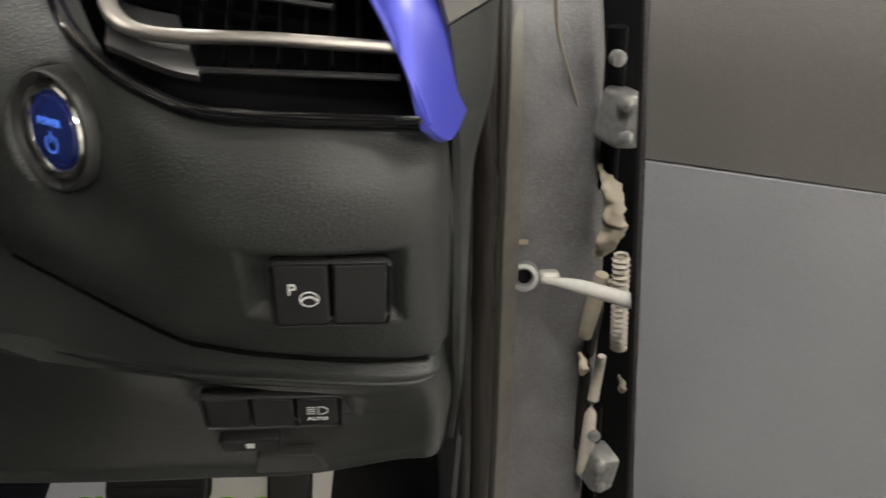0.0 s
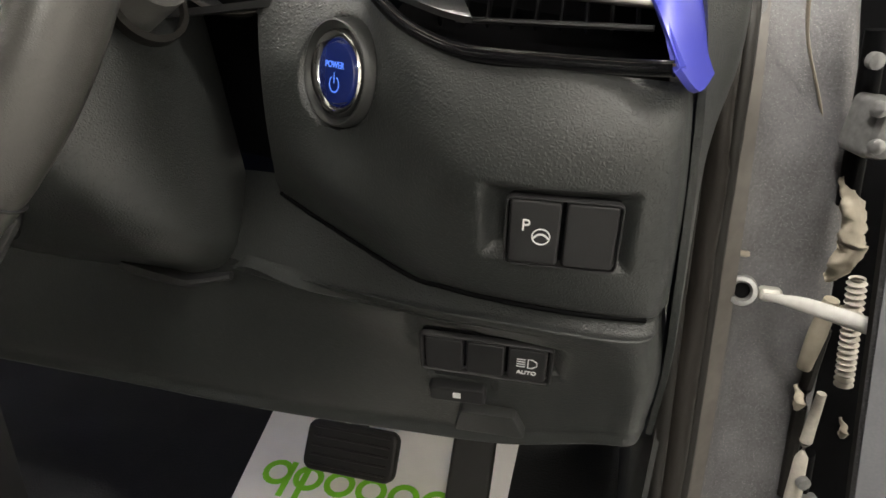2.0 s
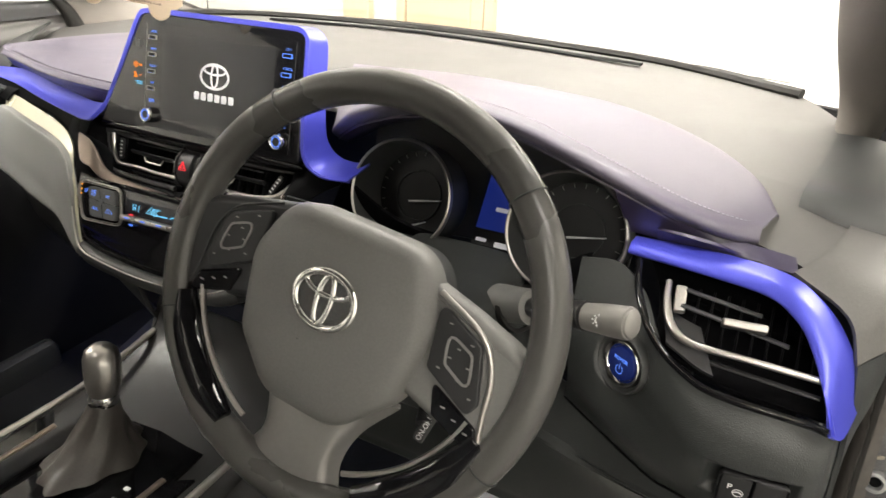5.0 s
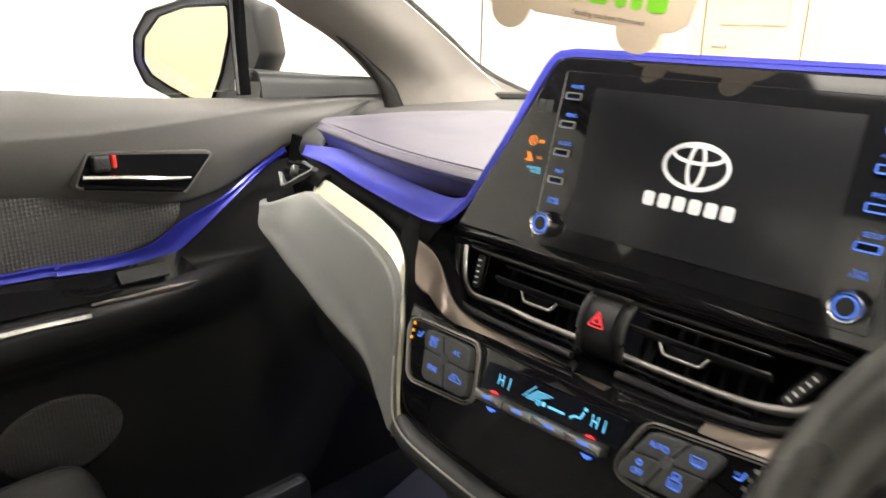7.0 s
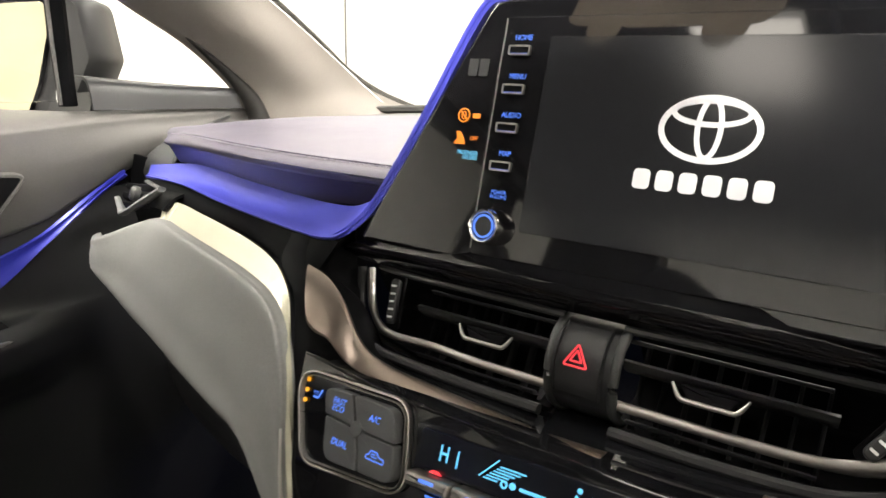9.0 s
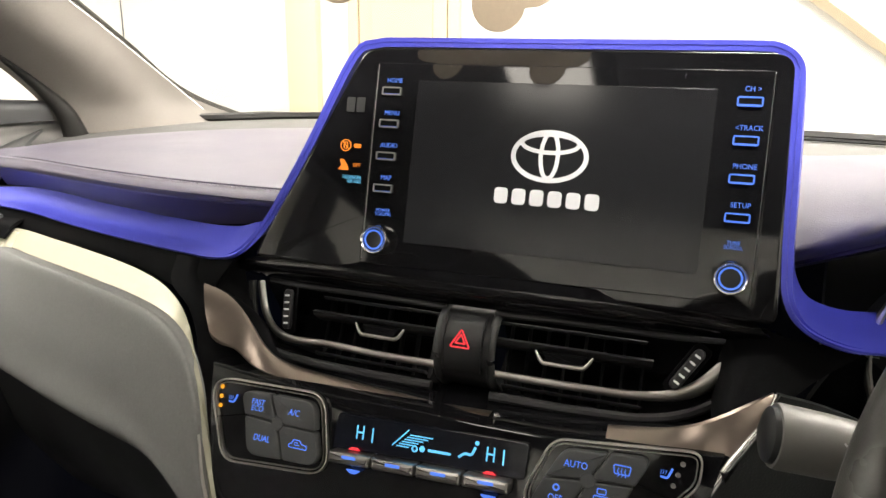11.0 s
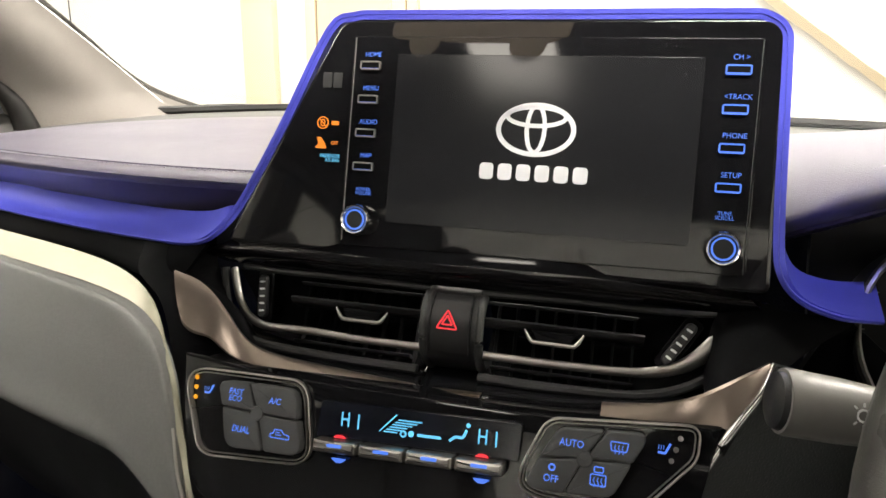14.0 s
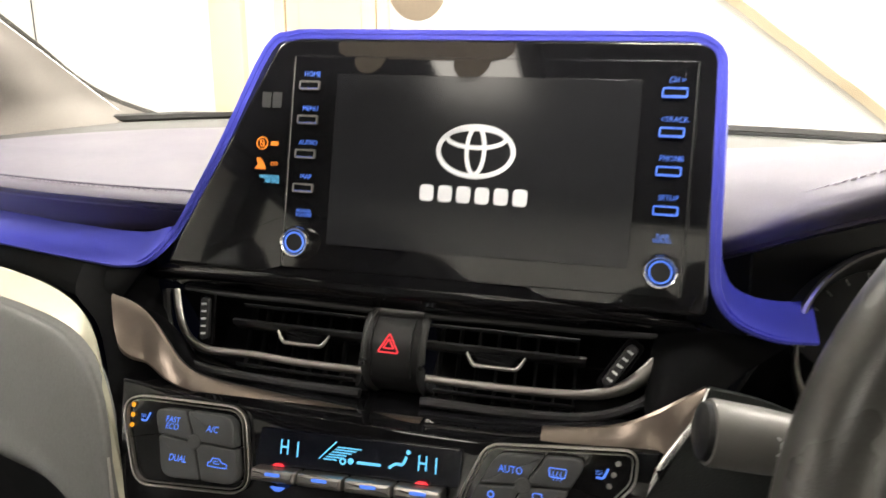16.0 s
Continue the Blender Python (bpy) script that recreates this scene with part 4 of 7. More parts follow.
mid2 = [tuple((np.array(a) + np.array(b)) / 2 + (0, 0, 0.009)) for a, b in zip(pf, pr)]
part("leather_pad", Geo().add(*sheet([level(pf, 0.009, -0.006), level(pf, 0.005, -0.002), level(pf, 0.010, 0.004), mid, mid2, level(pr, -0.01, 0.003), level(pr, 0.008, -0.012)], 6, 4, 0.004)), LEATHER, dash, "plum-grey stitched leather pad", sharp=70)


def stitches(line, step=0.0045, r=0.0006):
    g = Geo()
    d = np.r_[0, np.cumsum(np.linalg.norm(np.diff(line, axis=0), axis=1))]
    for s in np.arange(0, d[-1] - step, step):
        ends = [[np.interp(q, d, line[:, k]) for k in range(3)] for q in (s, s + step * 0.62)]
        g.add(*tube(ends, r, 5))
    return g


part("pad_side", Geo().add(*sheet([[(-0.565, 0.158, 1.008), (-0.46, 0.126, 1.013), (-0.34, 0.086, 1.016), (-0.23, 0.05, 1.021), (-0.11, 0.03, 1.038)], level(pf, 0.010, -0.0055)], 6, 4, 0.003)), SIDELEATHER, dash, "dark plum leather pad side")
part("stitching", stitches(smooth_line(level(pf, 0.012, 0.0065), 12)), STITCH, dash)
part("pad_seam", Geo().add(*tube(smooth_line(level(pf, 0.017, 0.0065), 10), 0.0008, 6)), SIDELEATHER, dash)

# driver's hood
hf = [(0.185, 0.06, 1.046), (0.215, 0.035, 1.065), (0.25, 0.012, 1.085), (0.30, -0.004, 1.105), (0.36, -0.01, 1.116), (0.43, -0.01, 1.110), (0.48, -0.004, 1.094), (0.53, 0.012, 1.070), (0.59, 0.026, 1.044), (0.635, 0.040, 1.029), (0.662, 0.058, 1.021)]
hr = [(0.06, 0.29, 1.06), (0.12, 0.29, 1.062), (0.18, 0.29, 1.065), (0.24, 0.29, 1.067), (0.31, 0.29, 1.066), (0.39, 0.285, 1.064), (0.46, 0.28, 1.06), (0.53, 0.26, 1.052), (0.595, 0.23, 1.04), (0.645, 0.17, 1.032), (0.672, 0.11, 1.022)]
m1 = [tuple(np.array(a) * 0.7 + np.array(b) * 0.3 + (0, 0, 0.006)) for a, b in zip(hf, hr)]
m2 = [tuple(np.array(a) * 0.4 + np.array(b) * 0.6 + (0, 0, 0.006)) for a, b in zip(hf, hr)]
part("driver_hood", Geo().add(*sheet([level(hf, 0.010, -0.016), level(hf, -0.001, -0.006), level(hf, 0.006, 0.003), m1, m2, level(hr, 0, 0.002), level(hr, 0.01, -0.012)], 5, 4, 0.004)), LEATHER, dash, "plum-grey stitched leather instrument hood", sharp=70)
part("stitching", stitches(smooth_line(level(hf, 0.016, 0.0055), 12)), STITCH, dash)
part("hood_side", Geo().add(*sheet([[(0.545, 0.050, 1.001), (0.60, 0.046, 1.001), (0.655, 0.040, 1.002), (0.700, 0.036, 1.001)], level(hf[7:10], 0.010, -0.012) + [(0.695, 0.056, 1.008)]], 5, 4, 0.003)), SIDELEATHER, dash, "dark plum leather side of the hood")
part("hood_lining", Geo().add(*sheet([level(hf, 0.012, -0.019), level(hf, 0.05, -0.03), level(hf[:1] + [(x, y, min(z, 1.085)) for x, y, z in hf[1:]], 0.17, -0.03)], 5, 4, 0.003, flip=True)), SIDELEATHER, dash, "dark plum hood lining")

# blue trim: a ribbon from the passenger's side round the screen to the driver's side
sx = lambda u, v, w=0.0: tuple(put(S, [(u / 1000, v / 1000, w)])[0])
front = [(-0.645, 0.162, 0.984), (-0.49, 0.107, 0.998), (-0.385, 0.070, 1.001), (-0.293, 0.038, 1.005), (-0.217, 0.011, 1.010), (-0.180, -0.001, 1.013), (-0.158, -0.004, 1.019), sx(-190, 0), sx(-174, 29), sx(-158, 62), sx(-133, 117), sx(-117, 125.5), sx(-98, 126.5), sx(-40, 126.5), sx(40, 126.5), sx(104, 126.5), sx(119, 125), sx(128, 117.5), sx(129.8, 104), sx(131.5, 60), sx(133.5, 15), sx(136.5, -8), sx(147, -22), sx(167, -29), (0.236, 0.014, 1.002)]
rear = [(-0.65, 0.174, 0.995), (-0.49, 0.134, 1.015), (-0.385, 0.098, 1.017), (-0.293, 0.068, 1.020), (-0.217, 0.042, 1.024), (-0.180, 0.030, 1.028), (-0.160, 0.024, 1.034), sx(-192, 10, -0.028), sx(-177, 34, -0.028), sx(-161, 66, -0.028), sx(-136, 120, -0.028), sx(-119, 128.5, -0.028), sx(-98, 130, -0.028), sx(-40, 130.5, -0.028), sx(40, 130.5, -0.028), sx(104, 130.5, -0.028), sx(122, 129, -0.028), sx(134, 120.5, -0.028), sx(137, 106, -0.03), sx(139, 60, -0.03), sx(141, 18, -0.035), sx(145, 2, -0.04), sx(154, -8, -0.045), sx(172, -12, -0.045), (0.24, 0.055, 1.012)]
cen = [tuple((np.array(a) * 0.55 + np.array(b) * 0.45) + np.array((0, 0, (-0.004, -0.004, -0.004, -0.003, -0.002, -0.001)[i] if i < 6 else 0.0))) for i, (a, b) in enumerate(zip(front, rear))]
low = [tuple(np.array(a) + np.array((0, 0.006, -0.004)) * (1 if i < 6 or i > 21 else 0) + np.array(S.to_3x3() @ Vector((0, 0, -0.004))) * (0 if i < 6 or i > 21 else 1)) for i, a in enumerate(front)]
part("blue_surround", Geo().add(*sheet([low, front, cen, rear], 4, 3, 0.003)), BLUE, dash, "satin blue trim ribbon", sharp=50)

# piano black fascia under the screen, climate shelf and lower lip
part("upper_fascia", Geo().add(*sheet([[(-0.165, 0.024, 0.995), (-0.08, 0.012, 0.997), (0, 0.010, 0.998), (0.09, 0.012, 0.997), (0.185, 0.024, 0.995)], [(-0.17, 0.010, 1.006), (-0.08, 0.002, 1.010), (0, 0.0, 1.010), (0.09, 0.002, 1.010), (0.175, 0.014, 1.003)], [(-0.14, 0.012, 1.018), (-0.08, 0.006, 1.022), (0, 0.004, 1.022), (0.09, 0.006, 1.022), (0.165, 0.018, 1.012)]], 5, 4, 0.006)), GLOSS, dash, "black fascia", sharp=70)
shelf = []
for y, z, w, bow in ((0.04, 0.80, 0.10, 0.0), (-0.045, 0.826, 0.118, 0.006), (-0.074, 0.858, 0.132, 0.006), (-0.069, 0.885, 0.142, 0.004), (-0.0565, 0.918, 0.150, 0.004), (-0.045, 0.945, 0.156, 0.006), (-0.039, 0.949, 0.158, 0.008), (-0.014, 0.947, 0.160, 0.02), (0.03, 0.94, 0.160, 0.03)):
    shelf.append([(-w, y + bow, z + 0.004), (-w * 0.55, y + bow * 0.25, z), (0, y, z), (w * 0.55, y + bow * 0.25, z), (w, y + bow, z + 0.004)])
part("climate_fascia", Geo().add(*sheet(shelf, 6, 5, 0.006)), GLOSS, dash, "piano black climate fascia", sharp=70)
part("side_fascia", Geo().add(*sheet([[(0.15, 0.01, 0.96), (0.152, -0.03, 0.95), (0.158, -0.045, 0.945)], [(0.152, 0.02, 0.985), (0.165, -0.005, 0.98), (0.19, 0.0, 0.975)], [(0.16, 0.025, 1.008), (0.19, 0.016, 1.002), (0.23, 0.03, 0.997)]], 4, 4, 0.004)), DARK, dash, "dark fascia beside the vents")
part("lower_lip", Geo().add(*tube(smooth_line([(-0.134, -0.070, 0.862), (-0.10, -0.077, 0.856), (0, -0.081, 0.852), (0.10, -0.077, 0.858), (0.14, -0.070, 0.872)], 6), 0.011, 10)), SMOOTH, dash, "dark grey console edge")
# the fascia's brown reflection, built as solid bronze strips
bl_hi = [(-0.181, -0.011, 0.9955), (-0.163, -0.0135, 0.991), (-0.1485, -0.018, 0.9845), (-0.137, -0.022, 0.975), (-0.1275, -0.0255, 0.966), (-0.117, -0.026, 0.958), (-0.10, -0.0255, 0.9535), (-0.075, -0.025, 0.951), (-0.045, -0.026, 0.9495), (-0.01, -0.027, 0.9485), (0.03, -0.028, 0.949)]
bl_lo = [(-0.172, -0.0225, 0.978), (-0.165, -0.028, 0.970), (-0.156, -0.030, 0.9655), (-0.143, -0.032, 0.964), (-0.1315, -0.034, 0.957), (-0.12, -0.0345, 0.952), (-0.10, -0.0345, 0.9485), (-0.075, -0.0345, 0.9465), (-0.045, -0.0345, 0.946), (-0.01, -0.034, 0.9475), (0.03, -0.033, 0.949)]
br_hi = [(0.097, -0.026, 0.953), (0.124, -0.026, 0.9565), (0.142, -0.026, 0.962), (0.155, -0.026, 0.9695), (0.167, -0.026, 0.979), (0.177, -0.027, 0.988)]
br_lo = [(0.097, -0.034, 0.949), (0.124, -0.034, 0.950), (0.145, -0.034, 0.949), (0.159, -0.034, 0.950), (0.167, -0.033, 0.962), (0.1775, -0.029, 0.985)]
part("reflection_back", Geo().add(*sheet([level(bl_hi, 0.001, -0.0012), level(bl_hi, 0.012, -0.005), level(bl_hi, 0.026, -0.016)], 4, 3, 0.002)), DARK, dash, "black step added behind the strip-shaped reflection")
for lo, hi in ((bl_lo, bl_hi), (br_lo, br_hi)):
    part("fascia_reflection", Geo().add(*sheet([level(lo, 0.004, -0.003), lo, hi, level(hi, 0.004, -0.001)], 4, 3, 0.002)), BRONZE, dash, "brown reflection in the gloss fascia, built as a bronze strip", sharp=25)

part("silver_edge", Geo().add(*tube(smooth_line([(0.135, -0.056, 0.905), (0.150, -0.045, 0.931), (0.1585, -0.039, 0.947), (0.1665, -0.036, 0.961), (0.1745, -0.033, 0.975), (0.1785, -0.029, 0.989)], 6), [0.0012, 0.0022, 0.0024, 0.002, 0.001], 8)), CHROME, dash, "chrome edge of the console", sharp=60)
# dark grain stands for the shade of wheel and stalk on this panel
part("console_side_panel", Geo().add(*sheet([[(0.122, -0.045, 0.82), (0.185, -0.02, 0.82), (0.26, 0.01, 0.82)], [(0.146, -0.04, 0.915), (0.20, -0.014, 0.915), (0.27, 0.012, 0.915)], [(0.181, -0.024, 0.986), (0.215, -0.004, 0.972), (0.27, 0.014, 0.945)]], 5, 5, 0.004)), GRAIN, dash, "grained console side beside the steering column, darkened for shade")
part("silver_edge", Geo().add(*tube(smooth_line([(-0.152, -0.063, 0.915), (-0.144, -0.072, 0.885), (-0.128, -0.081, 0.869), (-0.09, -0.088, 0.864), (0, -0.0925, 0.861), (0.09, -0.088, 0.866), (0.135, -0.078, 0.882)], 6), [0.0008, 0.0012, 0.0011, 0.0008, 0.0007], 8)), SATIN, dash, "bright silver console edge", sharp=60)

# passenger's knee pad, silver strip and glovebox region
bt = [(-0.47, 0.071, 0.968), (-0.443, 0.060, 0.969), (-0.378, 0.038, 0.971), (-0.322, 0.020, 0.972), (-0.256, -0.003, 0.974), (-0.209, -0.021, 0.974), (-0.184, -0.034, 0.967), (-0.166, -0.047, 0.950), (-0.155, -0.058, 0.925), (-0.147, -0.067, 0.893), (-0.136, -0.077, 0.856)]
tp = [(-0.475, 0.095, 0.982), (-0.406, 0.070, 0.986), (-0.335, 0.046, 0.987), (-0.279, 0.028, 0.988), (-0.240, 0.012, 0.987), (-0.212, -0.002, 0.982), (-0.188, -0.018, 0.974), (-0.171, -0.035, 0.955), (-0.159, -0.051, 0.925), (-0.148, -0.065, 0.893), (-0.135, -0.0765, 0.856)]


def relax(pts, passes=160):
    """The same line with its small kinks smoothed out."""
    p = smooth_line(pts, 10)
    for _ in range(passes):
        p[1:-1] = (p[:-2] + 2 * p[1:-1] + p[2:]) / 4
    return p[::10]


def even(pts, n):
    """n points at even steps along a line."""
    p = smooth_line(pts, 10)
    d = np.r_[0, np.cumsum(np.linalg.norm(np.diff(p, axis=0), axis=1))]
    return [tuple(np.interp(q, d, p[:, k]) for k in range(3)) for q in np.linspace(0, d[-1], n)]


bt, tp = [tuple(p) for p in relax(bt)], [tuple(p) for p in relax(tp)]
# the panel turns under at the shadow's edge; the black lid holds the shade
turn_edge = [(-0.668, 0.098, 0.880), (-0.602, 0.060, 0.888), (-0.555, 0.052, 0.870), (-0.515, 0.048, 0.855), (-0.47, 0.038, 0.850), (-0.43, 0.026, 0.849), (-0.39, 0.013, 0.849), (-0.345, -0.003, 0.852), (-0.30, -0.019, 0.856), (-0.265, -0.032, 0.860), (-0.235, -0.043, 0.863), (-0.205, -0.054, 0.865), (-0.178, -0.065, 0.862), (-0.15, -0.075, 0.852)]
knee_top = [(-0.668, 0.104, 0.920), (-0.588, 0.066, 0.936), (-0.526, 0.085, 0.960)] + bt
knee = []
tall = [min(1.0, (q[2] - p[2]) / 0.08) for p, q in zip(turn_edge, knee_top)]
for back, drop in ((0.13, 0.040), (0.09, 0.036), (0.058, 0.026), (0.032, 0.012), (0.014, -0.003), (0.004, -0.018)):
    knee.append([(x - 0.15 * back, y + back * (0.4 + 0.6 * h), z - drop * (h if drop < 0 else 1)) for (x, y, z), h in zip(turn_edge, tall)])
for f_, push in ((0.36, -0.002), (0.56, -0.004), (0.78, -0.003)):
    knee.append([tuple(np.array(p) * (1 - f_) + np.array(q) * f_ + np.array((0, push, 0.0)) * min(1.0, 10 * abs(p[2] - q[2]))) for p, q in zip(turn_edge, knee_top)])
knee.append([(x - 0.001, y - 0.002, z - 0.004) for x, y, z in knee_top])
knee.append([(x, y + 0.003, z - 0.001) for x, y, z in knee_top])
knee.append([(x + 0.002, y + 0.008, z) for x, y, z in knee_top])
part("knee_panel", Geo().add(*sheet(knee, 3, 5, 0.006)), KNEE, dash, "mid-grey soft knee panel", sharp=60)
part("glovebox", Geo().add(*sheet([[(x, y + 0.16, 0.60) for x, y, z in turn_edge[1:]], [(x, y + 0.10, 0.70) for x, y, z in turn_edge[1:]], [(x, y + 0.075, 0.79) for x, y, z in turn_edge[1:]], [(x, y + 0.07, z - 0.05) for x, y, z in turn_edge[1:]]], 3, 4, 0.006)), SWITCH, dash, "glovebox lid, black to stand for its shadow", sharp=60)
part("silver_strip", Geo().add(*sheet([even([(x + 0.0017, y + 0.0065, z + 0.0005) for x, y, z in [(-0.50, 0.080, 0.964)] + bt], 60), even([(-0.53, 0.112, 0.974)] + tp, 60)], 1, 6, 0.003)), STRIP, dash, "polished silver strip with a cream reflection in its colour", sharp=60)
bk = [(-0.60, 0.150, 0.989), (-0.49, 0.112, 0.995), (-0.385, 0.075, 0.998), (-0.293, 0.043, 1.002), (-0.217, 0.016, 1.007), (-0.185, 0.004, 1.010), (-0.16, -0.004, 1.014)]
bf = [(-0.62, 0.14, 0.958), (-0.49, 0.108, 0.974), (-0.406, 0.079, 0.981), (-0.31, 0.047, 0.985), (-0.240, 0.017, 0.986), (-0.21, 0.004, 0.985), (-0.185, 0.0, 0.986)]
part("strip_back", Geo().add(*sheet([level(bf, 0.004, -0.006), bf, bk], 5, 3, 0.003)), DARK, dash, "black band between the silver strip and the blue trim")
corner = [[(-0.152, -0.058, 0.905), (-0.142, -0.057, 0.905), (-0.128, -0.05, 0.905)],
          [(-0.161, -0.046, 0.932), (-0.148, -0.042, 0.932), (-0.128, -0.028, 0.932)],
          [(-0.174, -0.030, 0.957), (-0.160, -0.022, 0.957), (-0.144, -0.002, 0.956)],
          [(-0.192, -0.014, 0.977), (-0.178, -0.006, 0.978), (-0.164, 0.018, 0.980)],
          [(-0.218, 0.000, 0.990), (-0.194, 0.004, 0.996), (-0.172, 0.024, 0.999)],
          [(-0.224, 0.016, 1.006), (-0.196, 0.009, 1.010), (-0.165, 0.016, 1.014)]]
part("corner_fascia", Geo().add(*sheet(corner, 5, 5, 0.003)), DARK, dash, "gloss black corner of the fascia", sharp=70)

# small vent by the passenger's door
# black plate added behind the vent to darken a bright gap
part("gap_plate", Geo().add(*sheet([[(-0.752, 0.215, 0.88), (-0.66, 0.21, 0.88), (-0.55, 0.19, 0.88)], [(-0.752, 0.205, 0.93), (-0.66, 0.195, 0.93), (-0.55, 0.18, 0.93)], [(-0.752, 0.205, 0.998), (-0.66, 0.195, 0.996), (-0.55, 0.165, 1.004)]], 3, 3, 0.004)), DARK, dash, "black plate added to block a bright gap by the door")
sv = thing("side_vent", (-0.5, 0.09, 0.985), "black round-cornered side air vent", "air vent", "side vents")
part("recess", Geo().add(*sheet([[(-0.66, 0.160, 0.945), (-0.58, 0.125, 0.960), (-0.49, 0.085, 0.975)], [(-0.66, 0.14, 0.96), (-0.58, 0.125, 0.975), (-0.49, 0.10, 0.985)], [(-0.66, 0.165, 0.972), (-0.58, 0.150, 0.979), (-0.49, 0.116, 0.988)]], 4, 4, 0.003)), DARK, sv)
part("bracket", Geo().add(*tube(smooth_line([(-0.60, 0.10, 0.972), (-0.585, 0.095, 0.962), (-0.571, 0.09, 0.960), (-0.53, 0.09, 0.978), (-0.497, 0.09, 0.994)], 5), [0.003, 0.0045, 0.005, 0.0065, 0.005], 8, flat=0.6)), BUTTON, sv, "grey vent bracket", sharp=60)
part("slat", Geo().add(*tube([(-0.535, 0.098, 0.997), (-0.497, 0.091, 0.993)], 0.003, 8, flat=0.6)), SMOOTH, sv)
part("knob", Geo().add(*lathe([(0.008, 0), (0.0085, 0.006), (0.006, 0.009), (0.0, 0.0095)], plane_m((-0.552, 0.098, 0.981), 18, -25), 16)), SMOOTH, sv)
for k in range(3):
    part("slat", Geo().add(*tube([(-0.64 + 0.01 * k, 0.125, 0.955 + 0.012 * k), (-0.55 + 0.01 * k, 0.105, 0.968 + 0.010 * k)], 0.002, 6, flat=2)), DARK, sv)

# ---- driver's side lower dash ----


def dent(geo, m, w, h, depth, soft):
    """Presses a pocket of the size w x h, with sloping sides, into a panel; h 0: a round one of radius w."""
    verts, faces = geo
    inv = np.array(m.inverted())
    p = verts @ inv[:3, :3].T + inv[:3, 3]
    d = np.hypot(p[:, 0], p[:, 1]) - w if not h else np.maximum(np.abs(p[:, 0]) - w / 2, np.abs(p[:, 1]) - h / 2)
    k = np.clip(-d / soft, 0, 1)
    k = k * k * (3 - 2 * k) * (np.abs(p[:, 2]) < 0.03)
    return verts - np.outer(k * depth, np.array(m)[:3, 2]), faces


PB = plane_m((0.5742, -0.0428, 0.9105), 8, -32, 2)
SWM = plane_m((0.7045, -0.0815, 0.8505), -8, 5, -1)
LSM = plane_m((0.6655, -0.0545, 0.757), -16, 4, -2)
FLM = plane_m((0.645, -0.033, 0.716), -16, 4)
main = [
    [(0.518, 0.02, 0.826), (0.555, 0.0, 0.816), (0.618, -0.03, 0.804), (0.64, -0.04, 0.803), (0.668, -0.048, 0.802), (0.712, -0.052, 0.801), (0.747, -0.05, 0.801), (0.757, -0.03, 0.801)],
    [(0.516, -0.002, 0.824), (0.553, -0.017, 0.813), (0.615, -0.047, 0.801), (0.64, -0.055, 0.8), (0.668, -0.061, 0.8), (0.712, -0.064, 0.7995), (0.750, -0.061, 0.7995), (0.760, -0.045, 0.8)],
    [(0.522, -0.022, 0.86), (0.552, -0.039, 0.85), (0.59, -0.056, 0.843), (0.625, -0.068, 0.836), (0.665, -0.074, 0.832), (0.71, -0.074, 0.83), (0.752, -0.067, 0.83), (0.761, -0.045, 0.83)],
    [(0.518, -0.018, 0.90), (0.55, -0.034, 0.895), (0.585, -0.046, 0.89), (0.62, -0.069, 0.88), (0.66, -0.087, 0.873), (0.71, -0.086, 0.868), (0.751, -0.074, 0.868), (0.760, -0.048, 0.868)],
    [(0.515, -0.008, 0.945), (0.55, -0.018, 0.94), (0.582, -0.034, 0.932), (0.618, -0.064, 0.910), (0.66, -0.083, 0.901), (0.71, -0.086, 0.899), (0.749, -0.074, 0.896), (0.758, -0.045, 0.90)],
    [(0.515, 0.004, 0.985), (0.55, 0.006, 0.988), (0.574, -0.006, 0.974), (0.606, -0.050, 0.944), (0.65, -0.068, 0.926), (0.70, -0.072, 0.9245), (0.747, -0.060, 0.920), (0.756, -0.038, 0.916)],
]
pressed = dent(dent(sheet(main, 24, 20, 0.006), SWM @ Matrix.Translation((-0.003, 0.0, 0)), 0.078, 0.050, 0.0085, 0.011), PB, 0.0300, 0, 0.014, 0.006)
part("seam", Geo().add(*tube(smooth_line(level(main[1][:7], 0.0005, -0.0016), 10), 0.0017, 8)), DARK, dash, "dark gap under the upper knee panel")
part("knee_panel_upper", Geo().add(*pressed), GRAIN, dash, "dark grained soft panel beside the steering column")
